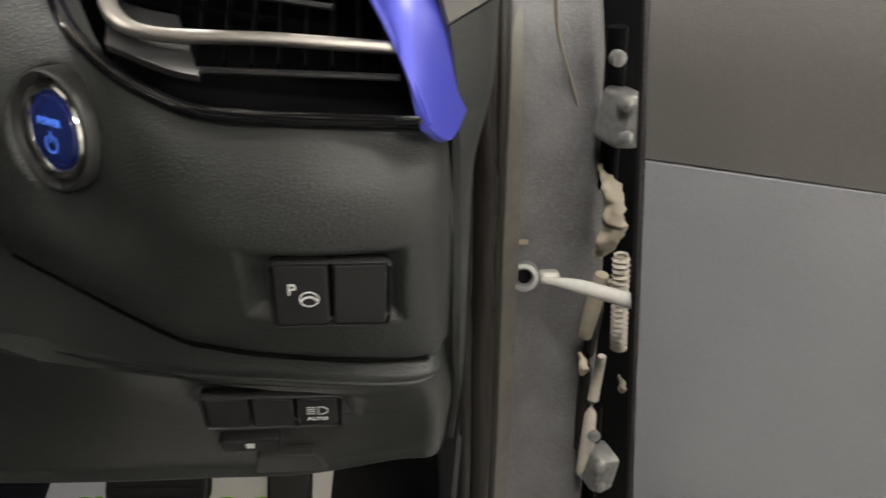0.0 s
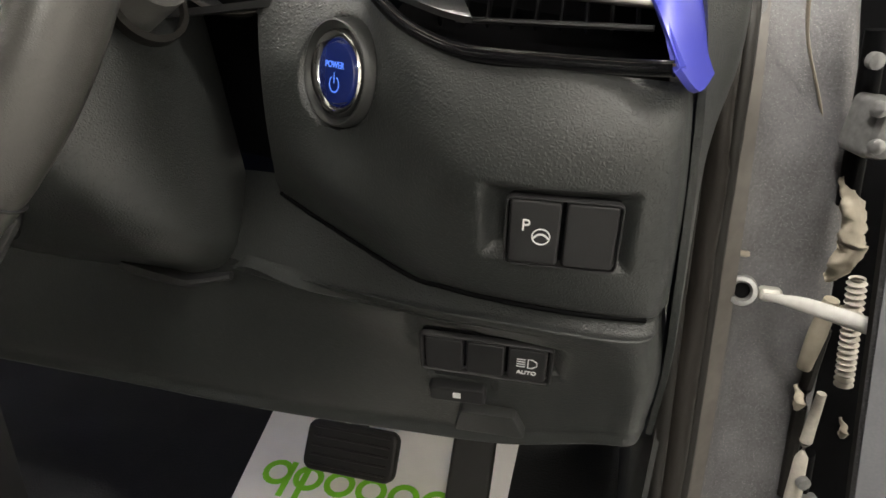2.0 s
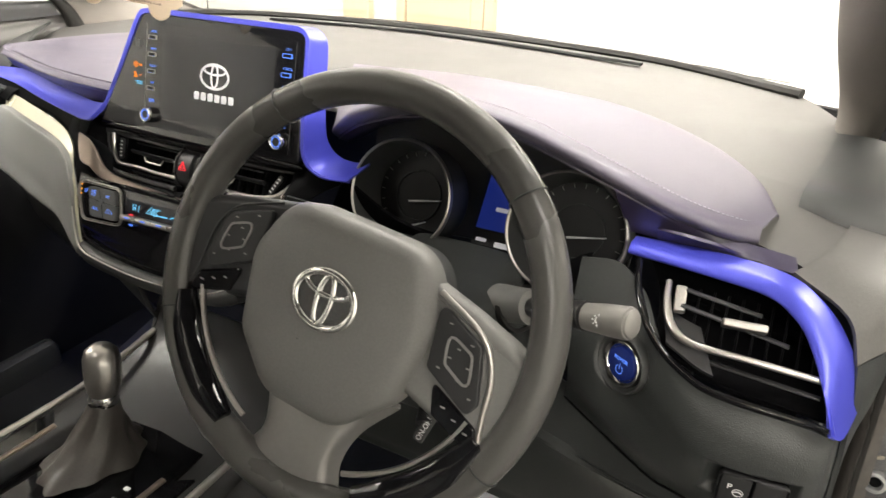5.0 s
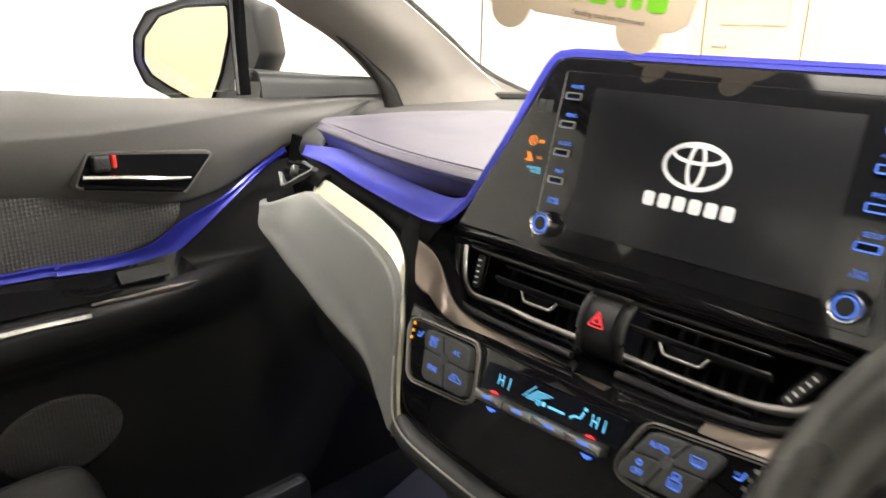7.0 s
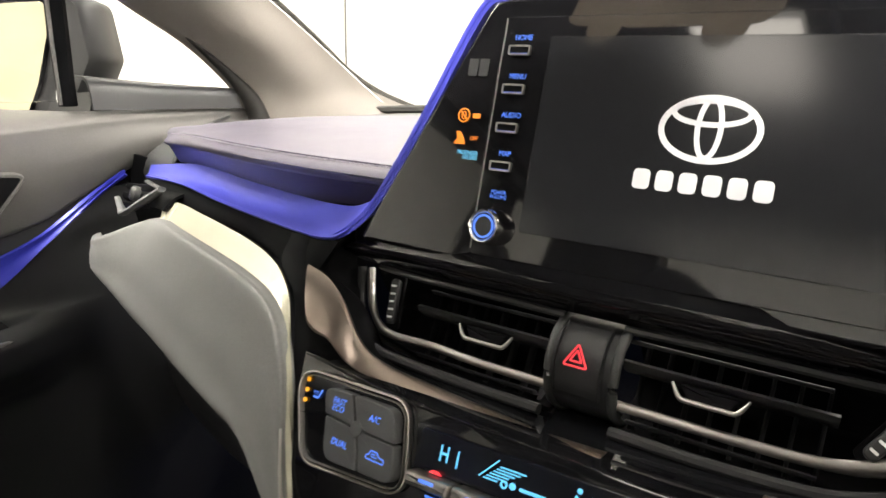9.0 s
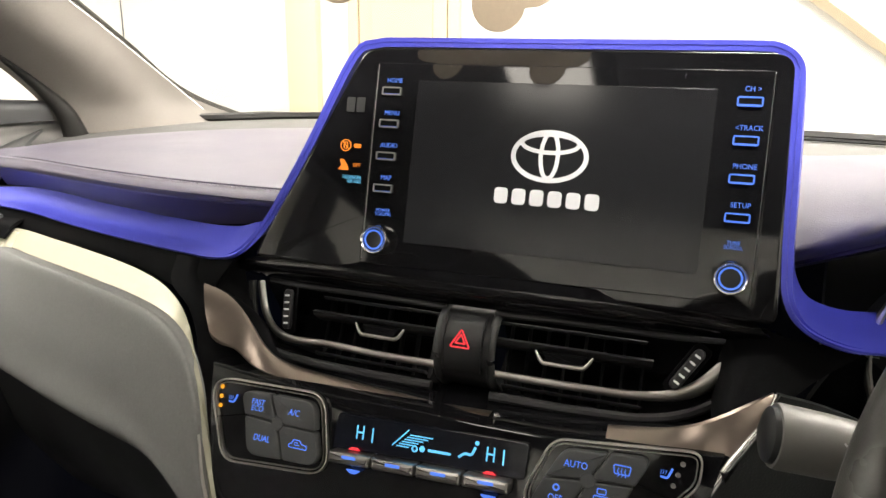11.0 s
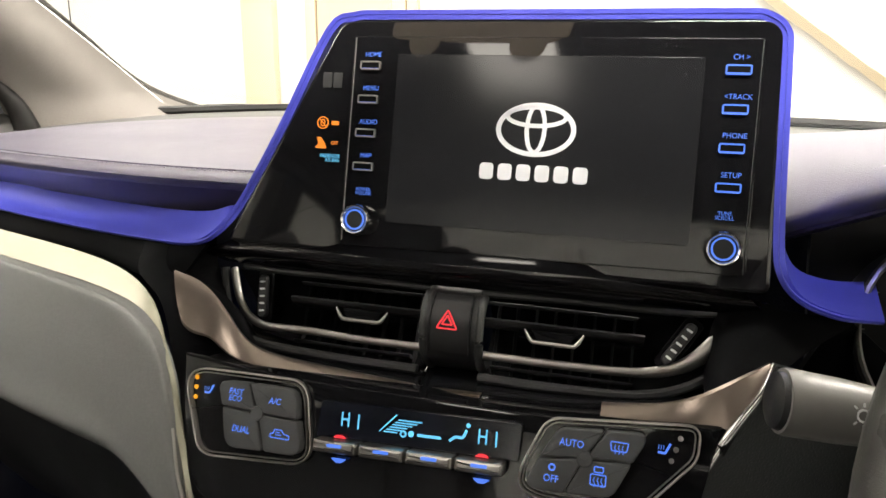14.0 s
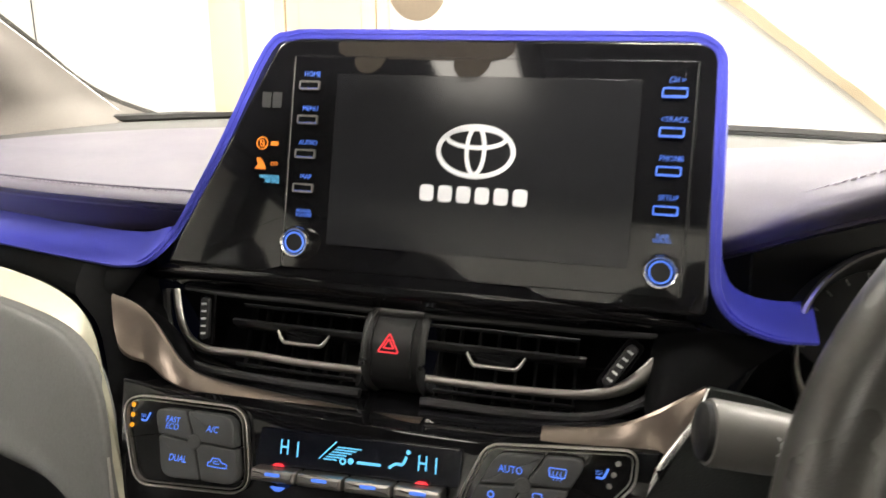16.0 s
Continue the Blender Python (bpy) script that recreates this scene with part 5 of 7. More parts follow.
lowp = [
    [(0.20, 0.16, 0.622), (0.36, 0.15, 0.622), (0.45, 0.15, 0.627), (0.53, 0.14, 0.627), (0.60, 0.14, 0.63), (0.67, 0.14, 0.64), (0.73, 0.14, 0.645), (0.756, 0.14, 0.645), (0.764, 0.14, 0.645)],
    [(0.20, 0.03, 0.626), (0.36, 0.02, 0.633), (0.45, 0.015, 0.636), (0.53, 0.012, 0.639), (0.60, 0.012, 0.642), (0.67, 0.012, 0.647), (0.73, 0.012, 0.66), (0.756, 0.012, 0.664), (0.764, 0.03, 0.664)],
    [(0.20, 0.012, 0.647), (0.36, 0.005, 0.652), (0.45, 0.0, 0.656), (0.53, -0.003, 0.659), (0.60, -0.002, 0.662), (0.67, -0.004, 0.667), (0.73, -0.006, 0.68), (0.756, -0.006, 0.684), (0.765, 0.015, 0.684)],
    [(0.20, 0.01, 0.71), (0.36, 0.002, 0.71), (0.45, -0.008, 0.715), (0.53, -0.016, 0.72), (0.60, -0.024, 0.722), (0.67, -0.03, 0.725), (0.73, -0.032, 0.73), (0.757, -0.032, 0.735), (0.766, -0.01, 0.735)],
    [(0.20, 0.015, 0.755), (0.36, 0.008, 0.758), (0.45, -0.004, 0.768), (0.494, -0.015, 0.770), (0.549, -0.032, 0.773), (0.626, -0.058, 0.780), (0.668, -0.068, 0.784), (0.746, -0.069, 0.784), (0.760, -0.035, 0.784)],
    [(0.20, 0.03, 0.765), (0.36, 0.02, 0.768), (0.45, 0.005, 0.778), (0.494, -0.012, 0.779), (0.549, -0.030, 0.781), (0.626, -0.055, 0.788), (0.668, -0.065, 0.792), (0.746, -0.066, 0.792), (0.759, -0.035, 0.792)],
    [(0.20, 0.07, 0.80), (0.36, 0.06, 0.81), (0.45, 0.04, 0.82), (0.514, 0.012, 0.829), (0.552, -0.006, 0.820), (0.615, -0.032, 0.806), (0.666, -0.046, 0.803), (0.745, -0.046, 0.802), (0.758, -0.02, 0.802)],
]
pressed = dent(dent(sheet(lowp, 22, 16, 0.006), LSM @ Matrix.Translation((-0.003, 0, 0)), 0.098, 0.043, 0.0085, 0.009), FLM, 0.046, 0.024, 0.005, 0.005)
part("knee_panel_lower", Geo().add(*pressed), GRAIN, dash, "dark lower steering column panel")
# black here paints the shade in the slot beside the column
part("column_surround", Geo().add(*sheet([[(0.20, 0.07, 0.80), (0.30, 0.06, 0.82), (0.40, 0.06, 0.83), (0.52, 0.01, 0.84)], [(0.20, 0.03, 0.90), (0.30, 0.06, 0.90), (0.42, 0.06, 0.90), (0.522, -0.004, 0.90)], [(0.20, 0.03, 0.95), (0.30, 0.06, 0.93), (0.42, 0.06, 0.93), (0.52, 0.006, 0.95)], [(0.22, 0.03, 0.998), (0.30, 0.05, 0.945), (0.46, 0.05, 0.945), (0.52, 0.01, 0.988)]], 5, 4, 0.004)), DARK, dash, "panel round the steering column, black for the gap's shade")
capo = [(0.695, 0.03, 1.003), (0.742, 0.008, 0.985), (0.755, -0.014, 0.955), (0.759, -0.03, 0.92), (0.761, -0.045, 0.87), (0.763, -0.045, 0.80), (0.767, -0.01, 0.735), (0.766, 0.02, 0.665)]
capm = [(0.72, 0.07, 1.012), (0.772, 0.05, 1.0), (0.781, 0.03, 0.965), (0.779, 0.02, 0.92), (0.770, 0.015, 0.87), (0.770, 0.015, 0.80), (0.771, 0.02, 0.735), (0.771, 0.05, 0.665)]
capb = [(0.74, 0.17, 1.01), (0.78, 0.15, 1.0), (0.780, 0.13, 0.965), (0.780, 0.12, 0.92), (0.778, 0.11, 0.87), (0.778, 0.11, 0.80), (0.778, 0.11, 0.735), (0.778, 0.11, 0.665)]
part("end_cap", Geo().add(*sheet([r[:3] for r in (capo, capm, capb)], 5, 4, 0.004, flip=True)), LIGHTDASH, dash, "taupe dashboard end cap")
part("end_cap", Geo().add(*sheet([r[2:] for r in (capo, capm, capb)], 5, 4, 0.004, flip=True)), GRAIN, dash, "dark grained dashboard end cap")
part("side_kick_panel", Geo().add(*sheet([[(0.765, 0.03, 0.33), (0.772, 0.2, 0.33), (0.772, 0.5, 0.33)], [(0.77, 0.04, 0.5), (0.775, 0.2, 0.5), (0.775, 0.55, 0.5)], [(0.778, 0.06, 0.68), (0.78, 0.2, 0.68), (0.78, 0.6, 0.68)]], 4, 4, 0.004, flip=True)), SMOOTH, dash, "dark footwell side trim")
part("side_kick_panel", Geo().add(*sheet([[(-0.765, 0.03, 0.33), (-0.772, 0.2, 0.33), (-0.772, 0.5, 0.33)], [(-0.77, 0.04, 0.5), (-0.775, 0.2, 0.5), (-0.775, 0.55, 0.5)], [(-0.76, 0.16, 0.9), (-0.76, 0.3, 0.9), (-0.76, 0.6, 0.9)]], 4, 4, 0.004)), SMOOTH, dash)
part("dash_corner_panel", Geo().add(*sheet([[(-0.755, 0.26, 0.80), (-0.68, 0.26, 0.80), (-0.60, 0.26, 0.80)], [(-0.75, 0.25, 0.90), (-0.68, 0.24, 0.91), (-0.60, 0.22, 0.92)], [(-0.745, 0.21, 0.965), (-0.67, 0.19, 0.972), (-0.60, 0.17, 0.978)], [(-0.742, 0.25, 1.008), (-0.68, 0.20, 1.008), (-0.61, 0.178, 1.004)], [(-0.738, 0.36, 1.04), (-0.67, 0.28, 1.036), (-0.60, 0.2, 1.03)]], 4, 4, 0.004)), SMOOTH, dash, "dark corner of the dash by the door")

part("dash_corner_panel", Geo().add(*sheet([[(0.66, 0.06, 1.012), (0.70, 0.052, 1.003), (0.742, 0.03, 0.992)], [(0.64, 0.12, 1.028), (0.70, 0.11, 1.014), (0.75, 0.09, 1.004)], [(0.62, 0.20, 1.032), (0.69, 0.20, 1.024), (0.75, 0.20, 1.012)]], 4, 4, 0.004)), LIGHTDASH, dash, "taupe corner of the dash by the pillar")

# right vent with its blue hood
rv = thing("driver_side_vent", (0.66, -0.03, 0.95), "driver's side air vent with chrome bar under a blue hood", "air vent", "side vents")
bi = [(0.553, 0.024, 0.9905), (0.637, 0.008, 0.9935), (0.681, -0.003, 0.9935), (0.703, -0.014, 0.986), (0.718, -0.028, 0.975), (0.733, -0.052, 0.955), (0.747, -0.083, 0.930)]
bo = [(0.555, 0.046, 1.0), (0.635, 0.040, 1.004), (0.69, 0.028, 1.004), (0.717, 0.016, 0.996), (0.739, 0.004, 0.980), (0.757, -0.010, 0.955), (0.768, -0.018, 0.919)]
bm = [tuple(np.array(a) * 0.6 + np.array(b) * 0.4 + (0, -0.004, 0.005)) for a, b in zip(bi, bo)]
bm[-1] = (0.758, -0.062, 0.917)
part("blue_hood", Geo().add(*sheet([level(bi, 0.012, -0.004), bi, bm, bo], 6, 4, 0.003)), BLUE, rv, "glossy blue vent hood", sharp=60)
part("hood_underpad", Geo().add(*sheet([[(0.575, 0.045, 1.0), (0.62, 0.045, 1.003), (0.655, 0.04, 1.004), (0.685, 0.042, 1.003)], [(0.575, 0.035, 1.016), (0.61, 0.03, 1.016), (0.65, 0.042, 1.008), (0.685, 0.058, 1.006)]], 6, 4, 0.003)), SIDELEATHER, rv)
back = [[(0.60, -0.03, 0.935), (0.66, -0.045, 0.922), (0.745, -0.05, 0.92)], [(0.585, 0.05, 0.945), (0.65, 0.05, 0.938), (0.745, 0.035, 0.93)], [(0.57, 0.045, 0.985), (0.65, 0.04, 0.98), (0.74, 0.01, 0.975)]]
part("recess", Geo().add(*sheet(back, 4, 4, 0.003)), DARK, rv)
lip = smooth_line([(0.566, 0.018, 0.989), (0.574, -0.010, 0.976), (0.590, -0.038, 0.960), (0.604, -0.050, 0.949), (0.617, -0.056, 0.940), (0.632, -0.062, 0.934), (0.650, -0.069, 0.930), (0.675, -0.073, 0.929), (0.71, -0.073, 0.928), (0.733, -0.074, 0.928), (0.745, -0.078, 0.929)], 5)
part("lip", Geo().add(*tube(lip, 0.0036, 10)), GLOSS, rv, "gloss black rim", sharp=60)
part("rim_line", Geo().add(*tube(lip + np.array((0.0, -0.0022, 0.0018)), 0.0007, 6)), BRONZE, rv)
part("chrome_bar", Geo().add(*tube(smooth_line([(0.598, 0.004, 0.982), (0.602, -0.016, 0.972), (0.612, -0.038, 0.962), (0.632, -0.050, 0.957), (0.68, -0.050, 0.956), (0.734, -0.045, 0.952)], 6), [0.003, 0.0035, 0.004, 0.0032, 0.003, 0.003], 8)), SATIN, rv, "satin chrome bar", sharp=60)
for k, (a, b) in enumerate((((0.642, -0.045, 0.941), (0.735, -0.055, 0.942)), ((0.615, -0.020, 0.9745), (0.705, -0.030, 0.966)), ((0.61, -0.005, 0.983), (0.68, -0.012, 0.978)))):
    part("slat", Geo().add(*tube([a, b], 0.003, 8, flat=0.5)), SWITCH, rv)
for k in range(9):
    x = 0.625 + k * 0.0125
    part("vane", Geo().add(*tube([(x, 0.02, 0.972), (x + 0.003, -0.025, 0.937)], 0.0012, 6, flat=3)), DARK, rv)
part("tab", Geo().add(*block(-0.018, 0.018, -0.003, 0.004, 0, 0.012, plane_m((0.668, -0.028, 0.972), 40, 8), 0.002)), SATIN, rv, "grey adjusting tab")
part("thumbwheel", Geo().add(*block(-0.005, 0.005, -0.013, 0.013, 0, 0.006, plane_m((0.612, -0.012, 0.974), 55, 10), 0.002)), SATIN, rv)
part("cheek", Geo().add(*sheet([[(0.612, -0.052, 0.953), (0.640, -0.066, 0.947), (0.655, -0.07, 0.945)], [(0.600, -0.01, 0.965), (0.618, -0.02, 0.962), (0.635, -0.025, 0.96)]], 4, 4, 0.003)), SWITCH, rv)

# start button
sb = thing("start_button", (0.578, -0.045, 0.905), "round blue power button in a chrome ring, lit", "push button")
part("bezel", Geo().add(*lathe([(0.0295, -0.012), (0.0286, -0.003), (0.0278, -0.0004), (0.0270, 0.0), (0.0260, -0.0008), (0.0238, -0.0045), (0.0222, -0.010)], PB, 40)), SMOOTH, sb, "dark dished surround")
part("chrome_ring", Geo().add(*lathe([(0.0234, -0.010), (0.0230, -0.0025), (0.0216, -0.0008), (0.0192, -0.0016), (0.0170, -0.004), (0.0165, -0.010)], PB, 40)), CHROME, sb, "chrome ring")
part("button_face", Geo().add(*lathe([(0.0168, -0.010), (0.0168, -0.0034), (0.0158, -0.0020), (0.010, -0.0013), (0.0, -0.0011)], PB, 40)), BUTTONBLUE, sb, "blue button face")
sg = Geo().add(*words("POWER", PB @ Matrix.Translation((0, 0.0042, -0.0012)), 0.0035, 0.95))
sg.add(*stroke(arc(0, -0.0058, 0.0042, 120, 420, 20), PB, 0.0008, 0.0003, -0.0014)).add(*stroke([(0, -0.0052), (0, 0.0002)], PB, 0.0008, 0.0003, -0.0013))
part("glowing_legend", sg, GLOWBLUE, sb, "blue glowing word and power sign")

# switches
def switch_row(name, m, xs, w, h, label, frame_w):
    s = thing(name, tuple(m.translation), label, "switch panel", "dash switches")
    cx, ww = (xs[0] + xs[-1]) / 2, xs[-1] - xs[0] + w + frame_w
    o = rrect(ww, h + frame_w, 0.004, 4, cx)
    part("surround", Geo().add(*band(o, shrink(o, frame_w * 0.4), m, 0.0036, bevel=0.001)), SWITCH, s)
    part("well", Geo().add(*slab(shrink(o, 0.001), m, 0.001, 0.0003, base=-0.004)), DARK, s)
    for x in xs:
        part("switch", Geo().add(*slab(rrect(w - 0.0012, h, 0.002, 4, x), m, 0.0065, 0.0012, base=-0.003)), SWITCH, s)
    return s


su = switch_row("switch_pair", SWM, (-0.0132, 0.0132), 0.0255, 0.035, "pair of black switches, one marked for parking assist", 0.003)
pm = SWM @ Matrix.Translation((-0.0132, 0, 0.0036))
pg = Geo().add(*words("P", pm @ Matrix.Translation((-0.004, 0.004, 0)), 0.0062, 0.95, 0.00003))
pg.add(*stroke(arc(0.0035, -0.0015, 0.0042, 0, 360, 24)[:-1], pm, 0.0006, 0.0003, closed=True)).add(*stroke(smooth_line([(-0.0002, -0.0025), (0.0018, -0.0006), (0.0035, -0.0002), (0.0052, -0.0006), (0.0072, -0.0025)], 3), pm, 0.0010, 0.0003))
part("legend", pg, WHITEPRINT, su, "white letter P and wheel sign")
sl = switch_row("switch_trio", LSM, (-0.024, 0.0, 0.024), 0.0232, 0.026, "row of three black switches, one marked for auto headlamps", 0.006)
lm = LSM @ Matrix.Translation((0.024, 0, 0.0036))
lg = Geo().add(*words("AUTO", lm @ Matrix.Translation((0, -0.0055, 0)), 0.0028, 1.0, 0.0001))
lg.add(*stroke([(0.0005, -0.001), (0.0005, 0.006), (0.003, 0.006), (0.0055, 0.004), (0.0055, 0.001), (0.003, -0.001)], lm, 0.0007, 0.0003, closed=True))
for k in range(4):
    lg.add(*stroke([(-0.006, 0.0055 - k * 0.002), (-0.001, 0.0055 - k * 0.002)], lm, 0.0006, 0.0003))
part("legend", lg, WHITEPRINT, sl, "white headlamp sign")
fl = thing("fuel_flap_switch", (0.647, -0.015, 0.70), "small black fuel flap lever switch", "switch", "dash switches")
part("lever", Geo().add(*slab(rrect(0.036, 0.014, 0.003, 4), FLM, 0.007, 0.002)), SWITCH, fl)
part("legend", Geo().add(*block(-0.0025, 0.0025, -0.0015, 0.0035, 0.007, 0.0074, FLM, 0.0006)), WHITEPRINT, fl)
part("bonnet_lever", Geo().add(*slab(rounded([(-0.02, -0.012), (0.028, -0.012), (0.02, 0.01), (-0.015, 0.01)], 0.003), plane_m((0.66, -0.018, 0.688), -18, 3), 0.008, 0.0012)), SMOOTH, fl)

# ---- centre vents and hazard switch ----


def bend(u, v, w=0.0):
    """A place in the vent plane, whose outer ends curve forward; u, v in millimetres."""
    x = u / 1000
    return tuple(put(V, [(x, v / 1000, w - 0.9 * max(abs(x - 0.004) - 0.02, 0) ** 2)])[0])


def centre_vent(name, s, label):
    def b(u, v, w=0.0):
        return bend(5 + s * (u - 5) if s < 0 else u, v, w)

    ve = thing(name, b(85, -24), label, "air vent", "centre vents")
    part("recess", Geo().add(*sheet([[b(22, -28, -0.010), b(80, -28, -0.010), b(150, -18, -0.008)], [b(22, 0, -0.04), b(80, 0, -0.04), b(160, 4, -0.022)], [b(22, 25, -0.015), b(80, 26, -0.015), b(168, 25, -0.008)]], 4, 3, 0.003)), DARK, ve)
    rail = smooth_line([b(21, -13.5), b(65, -13.5), b(112, -12.5), b(136, -7), b(152, 5), b(164, 21)] if s > 0 else [b(21, -13.5), b(65, -13.5), b(100, -12.5), (-0.119, -0.003, 0.9625), (-0.136, 0.005, 0.9635), (-0.147, 0.0125, 0.969), (-0.154, 0.019, 0.978), (-0.159, 0.025, 0.990)], 6)
    part("chrome_trim", Geo().add(*tube(rail, [0.0022, 0.0022, 0.0024, 0.0034, 0.0046, 0.005] if s > 0 else [0.0022, 0.0022, 0.0022, 0.0024, 0.0028, 0.0026], 8, flat=1.25)), SATIN, ve, "satin chrome lower trim", sharp=60)
    part("outer_rim", Geo().add(*tube(smooth_line([b(24, -27), b(80, -27), b(122, -24), b(150, -12), b(167, 8), b(174, 22)] if s > 0 else [b(24, -27), b(80, -27), (-0.122, -0.011, 0.954), (-0.146, 0.003, 0.956), (-0.159, 0.014, 0.966), (-0.166, 0.024, 0.990)], 6), 0.003, 8)), SWITCH, ve)
    part("upper_rim", Geo().add(*tube(smooth_line([b(21, 23), b(80, 24), b(125, 24), b(160, 26)], 5), 0.0022, 8)), SWITCH, ve)
    for v, a, e, r in ((18, 24, 112, 0.0012), (6, 24, 116, 0.0034), (-20, 30, 112, 0.0016)):
        part("slat", Geo().add(*tube([b(a, v, -0.004), b((a + e) / 2, v, -0.004), b(e, v, -0.004)], r * 2.2, 8, flat=0.34, up=(0, 0.62, 0.78))), SWITCH, ve)
    for k in range(8):
        u = 30 + k * 11.5
        part("vane", Geo().add(*tube([b(u, 18, -0.016), b(u, 0, -0.014), b(u, -24, -0.012)], 0.0046, 6, flat=0.18, up=(1, 0, 0))), SWITCH, ve)
    tm = V @ Matrix.Translation(((5 + s * 57.5 if s < 0 else 66.5) / 1000, 0.0015, -0.001))
    lip_ = put(tm, [(x / 1000, y / 1000, 0.006) for x, y in smooth_line([(-17, 3.5), (-15, 0), (-12.5, -3), (-9, -3.6), (9, -3.6), (12.5, -3), (15, 0), (17, 3.5)], 3)])
    part("tab", Geo().add(*tube(lip_, [0.0007, 0.0012, 0.0013, 0.0013, 0.0012, 0.0007], 8, up=(0, 0.6, 0.8))), SATIN, ve, "silver-edged adjusting tab", sharp=60)
    part("tab_body", Geo().add(*slab(rounded([(-0.0095, -0.003), (0.0095, -0.003), (0.014, 0.0035), (-0.014, 0.0035)], 0.001, 3), tm, 0.0055, 0.001)), DARK, ve)
    tilt = -s * (32 if s > 0 else 6)
    dm = V @ Matrix.Translation((0.1355, 0.0065, -0.0099) if s > 0 else (-0.1305, 0.0065, -0.013)) @ Matrix.Rotation(radians(tilt), 4, "Z")
    part("dial_plate", Geo().add(*slab(rrect(0.011, 0.034, 0.003, 4), dm, 0.002, 0.0006, base=-0.002)), DARK, ve)
    dial = part("dial", Geo().add(*slab(rrect(0.0066, 0.028, 0.003, 4), dm, 0.0035, 0.0012)), SWITCH, ve)
    for k in range(5):
        part("mark", Geo().add(*block(-0.0019, 0.0019, -0.0104 + k * 0.0048, -0.0091 + k * 0.0048, 0.0035, 0.0039, dm, 0.0005)), WHITEPRINT, dial)
    return ve


centre_vent("centre_air_vent", -1, "black centre air vent with satin chrome trim beside the hazard switch")
centre_vent("centre_air_vent", 1, "black centre air vent with chrome trim and slanted thumbwheel")

hz = thing("hazard_switch", bend(3, -20), "black hazard switch block with a red glowing triangle", "switch")
prof = [(-25, -0.032), (-24, -0.016), (-18, -0.001), (-8, 0.007), (4, 0.0095), (15, 0.007), (23, -0.001), (27, -0.014)]
part("block", Geo().add(*sheet([[tuple(put(V, [(u / 1000, v / 1000, w)])[0]) for u in (-9.5, -8, 6, 20, 21.5)] for v, w in prof], 3, 4, 0.006)), SWITCH, hz)
part("button", Geo().add(*sheet([[tuple(put(V, [(u / 1000, v / 1000, w + 0.002)])[0]) for u in (-6, -5, 6, 17, 18)] for v, w in [(-14, 0.0035), (-8, 0.007), (4, 0.0095), (14, 0.0072), (20, 0.0025)]], 3, 4, 0.002)), SWITCH, hz)
for u in (-11, 23):
    part("side_rail", Geo().add(*tube(smooth_line([tuple(put(V, [(u / 1000, v / 1000, w - 0.002)])[0]) for v, w in prof], 4), 0.003, 8, flat=0.8)), SMOOTH, hz, "dark grey side rail", sharp=60)
HZ = V @ Matrix.Translation((0.0045, 0.0045, 0.0118))
tri_o = [(-0.0062, -0.0048), (0.0062, -0.0048), (0.0, 0.0062)]
tg = Geo()
for sc in (1.0, 0.5):
    tg.add(*stroke([(x * sc, y * sc) for x, y in rounded(tri_o, 0.0006, 3)], HZ, 0.0009, 0.0004, closed=True))
part("triangle", tg, GLOWRED, hz, "red glowing warning triangle")

# ---- touchscreen ----
ts = thing("touchscreen", tuple(put(S, [(0, -0.02, -0.03)])[0]), "piano black infotainment touchscreen, lit, with side buttons", "touchscreen")
mm = lambda pts: [(x / 1000, y / 1000) for x, y in pts]
outl = rounded(mm([(-196, -20), (132.5, -22), (128, 124.5), (-124, 124.5)]), [0.004, 0.006, 0.013, 0.016], 8)
part("bezel", Geo().add(*slab(outl, S, 0.03, 0.0025, base=-0.0305)), GLOSS, ts, "piano black bezel")
gl = rounded(mm([(-115, -15), (119, -13), (119, 113), (-115, 113)]), 0.003, 4)
part("front_glass", Geo().add(*slab(gl, S, 0.0012, 0.0005, base=0.0)), GLOSS, ts)
part("display", Geo().add(*slab(rrect(0.175, 0.1015, 0.001, 2, 0.002, 0.0515), S, 0.0008, 0.0003, base=0.0012)), SCREEN, ts, "dark glowing display with a white emblem")
S2 = S @ Matrix.Translation((0, 0, 0.0021))
lg = Geo()
lc = (0.0013, 0.060)
for w, h, cy, th in ((0.046, 0.031, 0, 0.0028), (0.036, 0.013, 0.0075, 0.0024), (0.0125, 0.029, 0.0005, 0.0024)):
    lg.add(*stroke(oval(w - th, h - th, 40, lc[0], lc[1] + cy), S2, th, 0.0002, closed=True))
part("oval_emblem", lg, GLOWWHITE, ts, "white interlocked ovals")
for k in range(6):
    part("word_block", Geo().add(*slab(rrect(0.0082, 0.0095, 0.0022, 3, -0.0255 + 0.0108 * k, 0.0352), S2, 0.0002, 0.0001)), GLOWWHITE, ts, "plain white block")
LEFT = (("HOME", 95), ("MENU", 74.5), ("AUDIO", 54), ("MAP", 33.5))
RIGHT = (("CH >", 96), ("<TRACK", 75), ("PHONE", 54.3), ("SETUP", 33.3))
